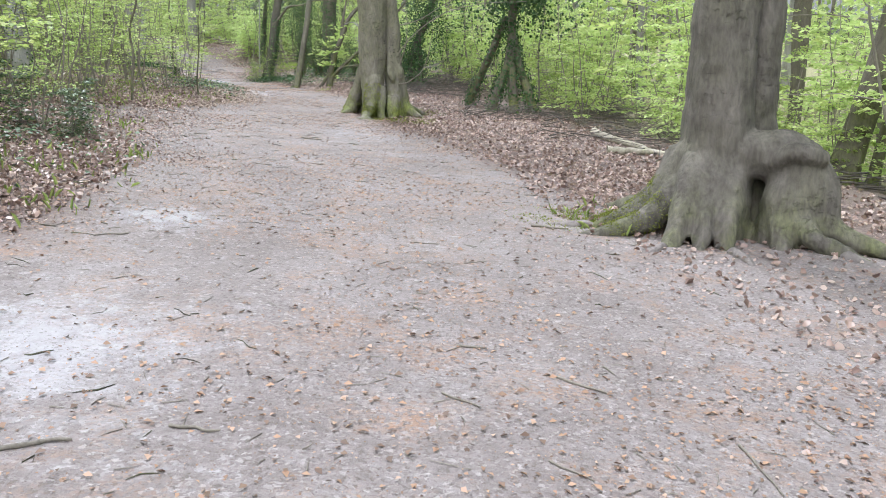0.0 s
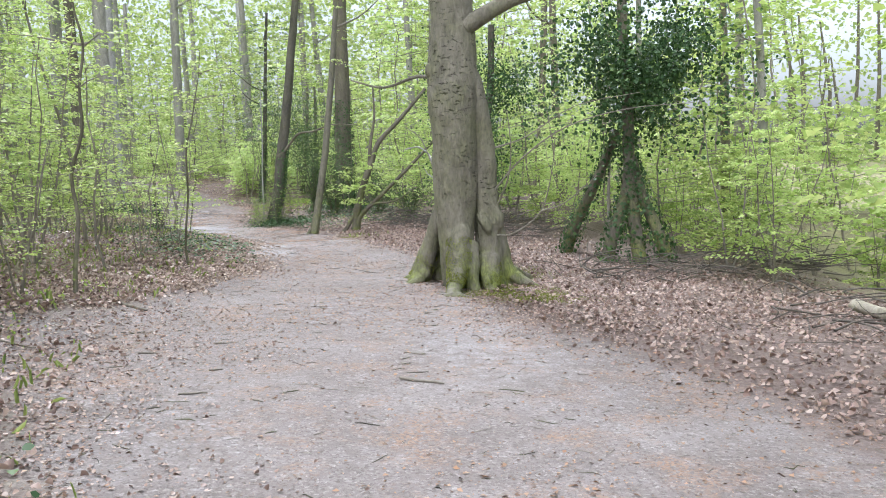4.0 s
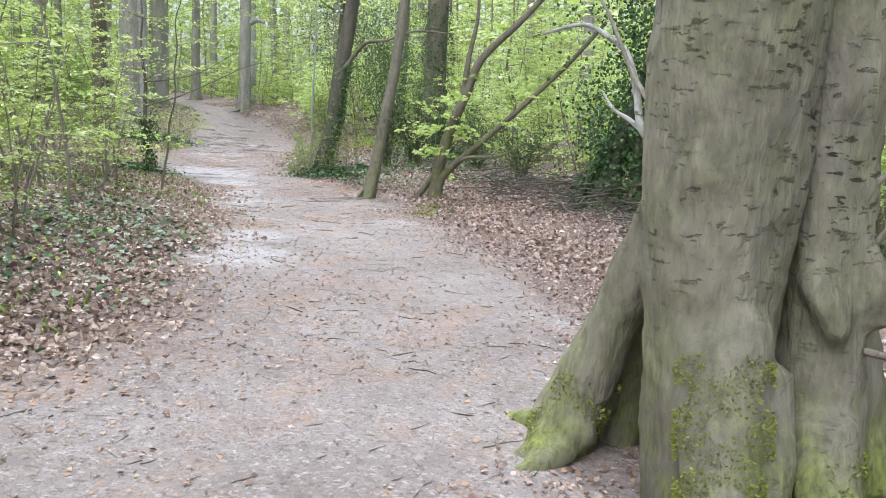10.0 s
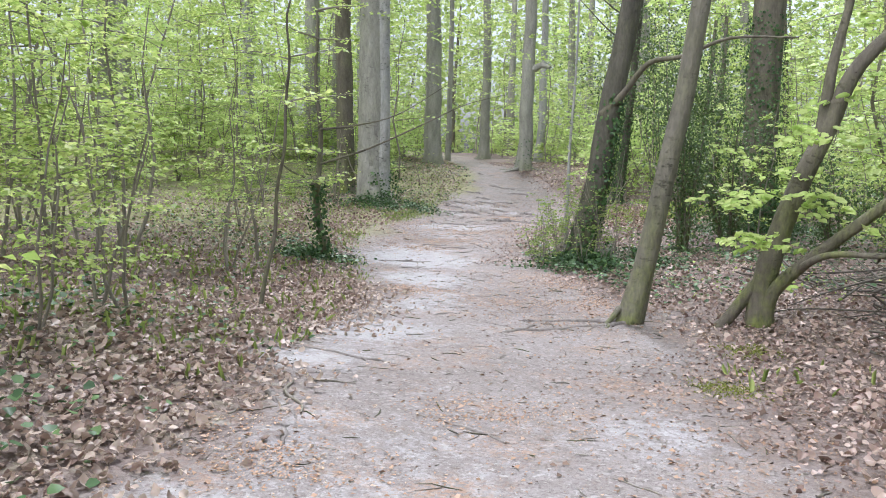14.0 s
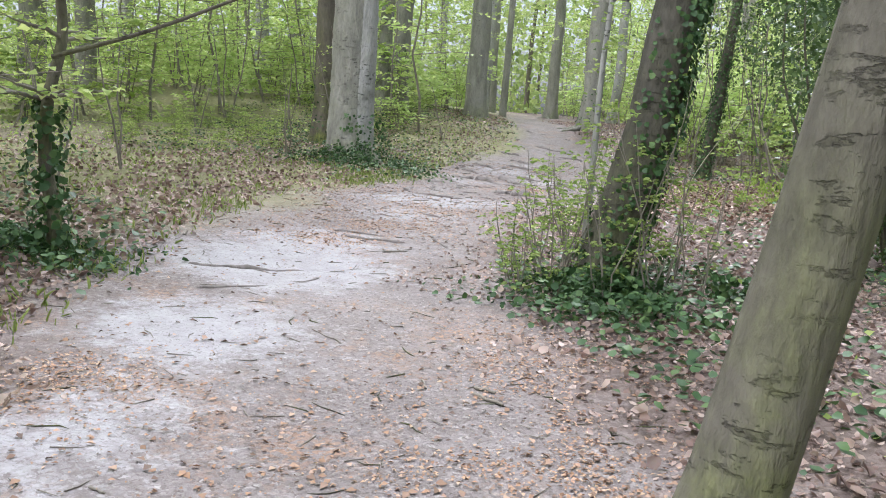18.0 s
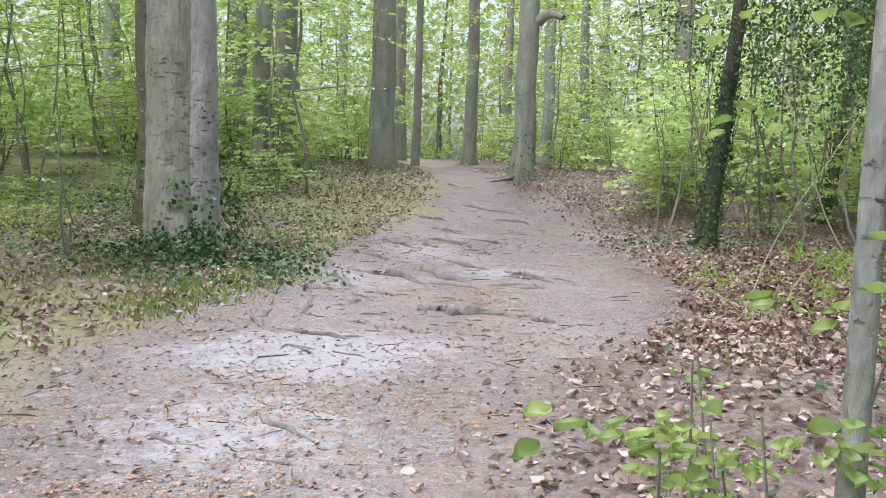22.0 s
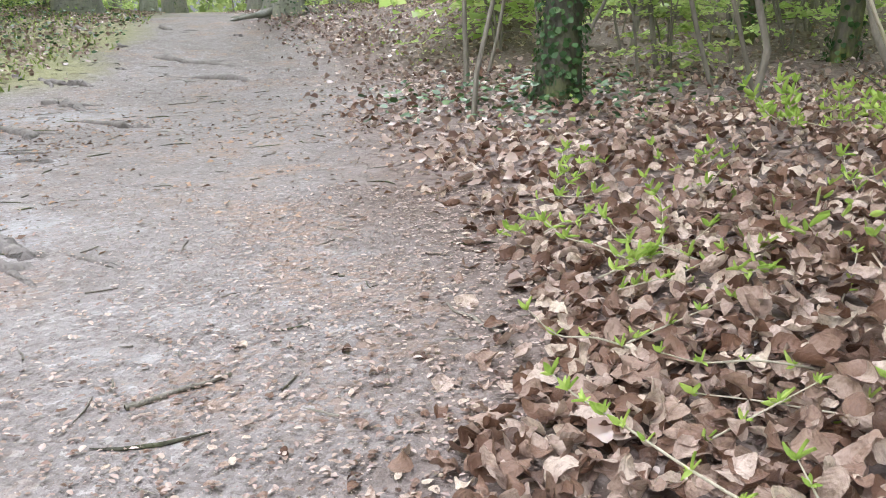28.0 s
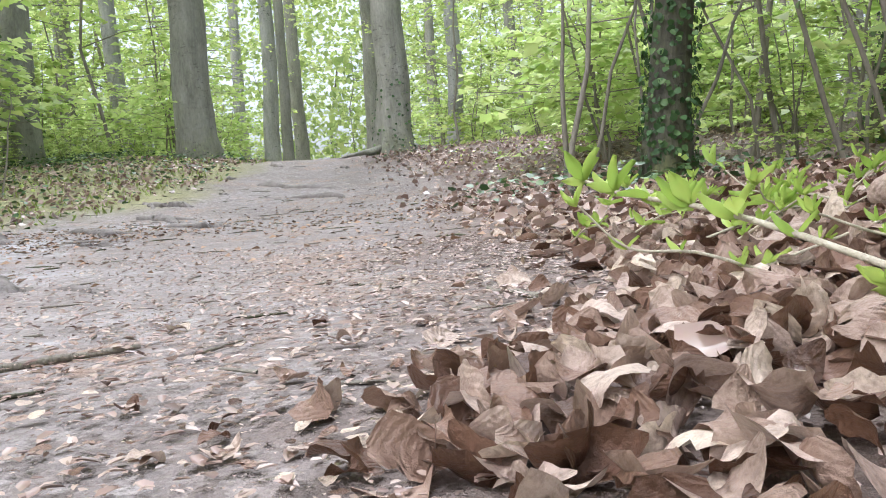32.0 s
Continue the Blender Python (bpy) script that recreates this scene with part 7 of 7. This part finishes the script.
# ---- green shoots among the leaves ----
def shoot(pts, pairs, size, seed, r0=0.0022):
    """A pale stem with pairs of bright leaves and a tuft at its tip."""
    r = np.random.default_rng(seed)
    o = np.array(pts[0], float)
    line = smooth_line(np.array(pts, float) - o, 5)
    t = thing("green_shoot", *o, "pale creeping stem with pairs of bright green leaves", "plant", "green shoots among the leaves")
    v, f = tube(line, np.linspace(r0, r0 * 0.5, len(line)), 7)
    part("stem", mesh_of("stem", v, f, M_CANE), t)
    tan = np.gradient(line, axis=0)
    tan /= np.linalg.norm(tan, axis=1)[:, None]
    for q in range(pairs):
        i = int((len(line) - 1) * (0.15 + 0.85 * q / max(pairs - 1, 1)))
        tuft = 5 if r.random() < 0.6 or q == pairs - 1 else 2
        a0 = r.uniform(0, 6.283)
        ds = []
        for j in range(tuft):
            a = a0 + 6.283 * j / tuft + r.normal() * 0.3
            ds.append(tan[i] * 0.4 + np.array([math.cos(a) * 0.8, math.sin(a) * 0.8, 0.5 + 0.45 * r.normal()]))
        ds = np.array(ds)
        nn = -ds * 0.3 + np.array([0, 0, 0.4]) + np.cross(ds, (0.3, 0.5, 0.1))
        v, f = fine_leaves(np.repeat(line[i][None], tuft, 0), ds, nn, size * (0.5 + 0.8 * r.random(tuft)), 0.5, 0.6)
        for j in range(tuft):
            part("leaf", mesh_of("leaf", v[j * 15:(j + 1) * 15], f[:8], M_SHOOT, True), t)
    return t


shoot([(-8.72, 39.15, 0.02), (-8.9, 39.2, 0.085), (-9.01, 39.235, 0.125), (-9.075, 39.262, 0.15), (-9.12, 39.288, 0.163), (-9.165, 39.32, 0.171), (-9.2, 39.355, 0.181)], 9, 0.021, 901, 0.0024)
shoot([(-8.6, 39.5, 0.03), (-8.75, 39.55, 0.06), (-8.9, 39.57, 0.07), (-9.02, 39.56, 0.08)], 4, 0.028, 902)
sr = np.random.default_rng(910)
SPOTS = [(-9.62, 41.45), (-9.27, 40.9), (-9.11, 40.04), (-9.47, 40.82), (-9.22, 40.26), (-8.99, 40.28), (-9.08, 39.96), (-8.82, 39.79), (-8.56, 42.35), (-8.83, 42.1), (-7.52, 42.3), (-9.17, 39.72), (-8.69, 39.82), (-8.46, 39.17),
         (-8.4, 40.45), (-9.08, 41.57), (-8.51, 38.65), (-8.2, 41.3), (-7.9, 40.6), (-8.05, 39.6), (-7.6, 41.4), (-8.3, 42.0), (-7.8, 38.9), (-8.0, 38.0), (-8.7, 41.0), (-7.3, 40.2)]
BROAD = [(-9.11, 40.03), (-9.13, 39.67), (-8.7, 39.7), (-8.76, 39.09), (-8.67, 38.89), (-8.33, 42.5), (-8.04, 42.4), (-7.81, 42.2), (-7.53, 42.0), (-7.47, 41.67), (-8.72, 42.3), (-8.53, 39.53), (-8.23, 39.57), (-8.13, 40.17), (-8.54, 39.15), (-8.3, 41.6), (-7.9, 41.3), (-7.6, 41.0), (-8.1, 40.8), (-7.8, 40.2), (-8.2, 39.1)]
for k, (x, y) in enumerate(SPOTS):
    for j in range(3 if y > 40.1 else 1):
        a, L = sr.uniform(0, 6.283), sr.uniform(0.12, 0.3)
        x0, y0 = x + sr.normal() * 0.12, y + sr.normal() * 0.12
        z0 = land1(x0, y0) + 0.03
        c, s = math.cos(a) * L, math.sin(a) * L
        shoot([(x0, y0, z0), (x0 + c * 0.4, y0 + s * 0.4, z0 + 0.03), (x0 + c * 0.75, y0 + s * 0.75, z0 + 0.04), (x0 + c, y0 + s, z0 + 0.06 + 0.03 * sr.random())], 4, 0.034 if y > 40.1 else 0.022, 920 + 3 * k + j)


for k, (x, y) in enumerate(BROAD):
    for j in range(4 if y > 40.1 else 2):
        a, L = sr.uniform(0, 6.283), sr.uniform(0.1, 0.24)
        x0, y0 = x + sr.normal() * 0.1, y + sr.normal() * 0.1
        z0 = land1(x0, y0) + 0.03
        c, s = math.cos(a) * L, math.sin(a) * L
        up = 1.0 if y < 40.3 else 2.6
        shoot([(x0, y0, z0), (x0 + c * 0.5, y0 + s * 0.5, z0 + 0.03 * up), (x0 + c, y0 + s, z0 + 0.06 * up)], 4, 0.023 if y < 40.1 else 0.055, 1100 + 3 * k + j)


def shoot_carpet():
    """Low tufts of fresh leaves pushing up through the fallen ones."""
    r = np.random.default_rng(1300)
    cs, ds = [], []
    for _ in range(230):
        x, y = r.uniform(-9.0, -6.4), r.uniform(39.2, 43.2)
        if r.random() > 0.25 + 0.75 * np.clip((x + 8.6) / 1.2, 0, 1) or wobble(x * 1.2, y * 1.2 + 3) < -0.3:
            continue
        z = land1(x, y) + 0.04
        for q in range(r.integers(6, 16)):
            cs.append((x + r.normal() * 0.05, y + r.normal() * 0.05, z + 0.09 * r.random()))
            a = r.uniform(0, 6.283)
            ds.append((math.cos(a), math.sin(a), 0.7 + 0.5 * r.normal()))
    cs, ds = np.array(cs), np.array(ds)
    v, f = fine_leaves(cs, ds, unit(len(cs), r, 0.6), 0.03 + 0.025 * r.random(len(cs)), 0.55, 0.6)
    tagged(new("green_shoots", mesh_of("green_shoots", v, f, M_SHOOT, True)), "low tufts of bright fresh leaves among fallen ones", "plants", kind="stuff")


shoot_carpet()


def cane(pts, rad, seed, label):
    o = np.array(pts[0], float)
    line = smooth_line(np.array(pts, float) - o, 6)
    v, f = tube(line, np.linspace(rad, rad * 0.5, len(line)), 8)
    ob = new("cane", mesh_of("cane", v, f, M_CANE))
    ob.location = o
    return tagged(ob, label, "cane", "canes over the leaf bank")


cane([(-8.8, 38.68, land1(-8.8, 38.68)), (-8.72, 38.8, 0.22), (-8.645, 38.96, 0.5), (-8.52, 39.13, 0.8), (-8.33, 39.33, 1.15), (-8.0, 39.65, 1.75), (-7.5, 40.2, 2.5)], 0.0045, 1, "long pale bramble cane arching over the leaves")
cane([(-8.55, 39.2, land1(-8.55, 39.2)), (-8.5, 39.6, 0.22), (-8.42, 40.2, 0.35), (-8.3, 40.9, 0.45)], 0.004, 2, "thin pale cane rising from the leaves")
cane([(-8.2, 42.4, land1(-8.2, 42.4)), (-8.5, 42.2, 0.7), (-8.75, 42.0, 1.5), (-9.1, 41.9, 2.4)], 0.009, 3, "thin bare cane in the thicket")
cane([(-7.0, 41.2, land1(-7.0, 41.2)), (-7.1, 41.6, 0.6), (-7.05, 42.0, 1.2)], 0.007, 4, "thin bare cane in the thicket")

# thin bare stems of the thicket behind the leaf bank
tr = np.random.default_rng(950)
for k in range(34):
    x, y = tr.uniform(-11, -4.5), tr.uniform(43.0, 48.5)
    h = tr.uniform(1.8, 4.5)
    ln = stem_line(h, tr, 8, tr.uniform(0.02, 0.3))
    v, f = tube(ln, np.linspace(tr.uniform(0.008, 0.028), 0.004, len(ln)), 7)
    ob = new("bare_stem", mesh_of("bare_stem", v, f, M_TWIG))
    ob.location = (x, y, land1(x, y))
    tagged(ob, "thin bare grey stem in the thicket", "sapling", "bare stems of the thicket")

# the single grey pole and the leafy shoots beside the ivy-footed tree
v, f = tube(smooth_line([(0, 0, -0.1), (0.015, 0.02, 0.8), (0.03, 0.02, 1.6), (0.08, 0.05, 2.6), (0.1, 0.1, 4.2)], 4), np.linspace(0.03, 0.014, 17), 9)
pz = thing("pole_sapling", -7.82, 33.72, land1(-7.82, 33.72), "straight smooth grey sapling with a few large leaves", "sapling")
part("stem", mesh_of("stem", v, f, M_PALE), pz)
cl = []
for k in range(16):
    z0 = tr.uniform(0.6, 3.0)
    a = tr.uniform(0, 6.283)
    _, lv = spray(np.array([0.03, 0.02, z0]), np.array([math.cos(a), math.sin(a), 0.2]), tr.uniform(0.25, 0.5), 8, tr, 0.042, 0.2, fine_leaves)
    cl.append(lv)
v, f = join(cl)
part("foliage", mesh_of("foliage", v, f, M_SHRUB, True), pz)
for k, (x, y, h) in enumerate([(-7.95, 33.25, 0.8), (-7.8, 33.5, 0.95), (-7.7, 33.1, 1.0), (-7.95, 32.85, 0.65), (-7.55, 33.45, 0.9), (-7.75, 32.6, 0.5), (-7.4, 33.3, 1.1), (-7.9, 33.7, 0.7), (-7.15, 32.95, 1.2), (-6.95, 33.2, 1.3), (-6.9, 32.8, 1.1), (-7.15, 32.6, 0.8), (-7.6, 32.75, 0.7), (-6.7, 33.0, 1.2)]):
    t = thing("shrub", x, y, land1(x, y), "loose shrub of thin shoots with soft green leaves", "shrub", "shrubs on the leafy mound")
    cl = []
    for j in range(4):
        ln = stem_line(h * tr.uniform(0.7, 1.2), tr, 7, 0.3)
        v, f = tube(ln, np.linspace(0.007, 0.002, 7), 5)
        part("stem", mesh_of("stem", v, f, M_TWIG), t)
        for q in range(6):
            i = tr.integers(2, 7)
            a = tr.uniform(0, 6.283)
            _, lv = spray(ln[i], np.array([math.cos(a), math.sin(a), 0.2]), 0.16, 6, tr, 0.033, 0.2, fine_leaves)
            cl.append(lv)
    v, f = join(cl)
    part("foliage", mesh_of("foliage", v, f, M_SHRUB, True), t)

# saplings that stand out singly beside the first bend
for k, (x, y, h, r0) in enumerate([(-6.1, 16.0, 4.2, 0.028), (-5.9, 19.5, 3.2, 0.02), (-10.13, 30.75, 3.2, 0.05), (-8.2, 27.2, 3.2, 0.02), (-5.3, 7.6, 1.9, 0.014), (-5.6, 9.4, 2.2, 0.015)]):
    t = thing("sapling", x, y, land1(x, y), "slim dark sapling standing in fallen leaves", "sapling", "young growth beside the path")
    ln = stem_line(h, tr, 10, 0.03)
    v, f = tube(smooth_line(ln, 3), np.linspace(r0, r0 * 0.3, 28), 8)
    part("stem", mesh_of("stem", v, f, M_BROWN), t)
    if r0 == 0.05:
        v, f = ivy_on(ln[:4], np.full(4, r0), 420, tr, 0.045, 0.1)
        part("ivy", mesh_of("ivy", v, f, M_IVY, False), t, "dark ivy round the foot")
        for q in ([(0, 0, 1.25), (0.5, 0.35, 1.45), (1.0, 0.8, 1.75), (1.5, 1.2, 2.05), (1.9, 1.6, 2.2)], [(0, 0, 1.7), (0.3, 0.3, 1.75), (0.8, 0.6, 1.9), (1.4, 0.9, 2.3)], [(0, 0, 1.0), (-0.4, -0.2, 1.2), (-0.7, -0.3, 1.6), (-0.8, -0.3, 2.1)]):
            bl = smooth_line(q, 5)
            v, f = tube(bl, np.linspace(0.016, 0.004, len(bl)), 7)
            part("bough", mesh_of("bough", v, f, M_BROWN), t)
    cl = []
    for j in range(16):
        i = tr.integers(3, 10)
        a = tr.uniform(0, 6.283)
        tl, lv = spray(ln[i], np.array([math.cos(a), math.sin(a), 0.25]), h * tr.uniform(0.1, 0.26), 20, tr, 0.062, 0.1)
        v, f = tube(tl, np.linspace(r0 * 0.35, 0.002, len(tl)), 5)
        part("twig", mesh_of("twig", v, f, M_TWIG), t)
        cl.append(lv)
    v, f = join(cl)
    part("foliage", mesh_of("foliage", v, f, M_FRESH, False), t)
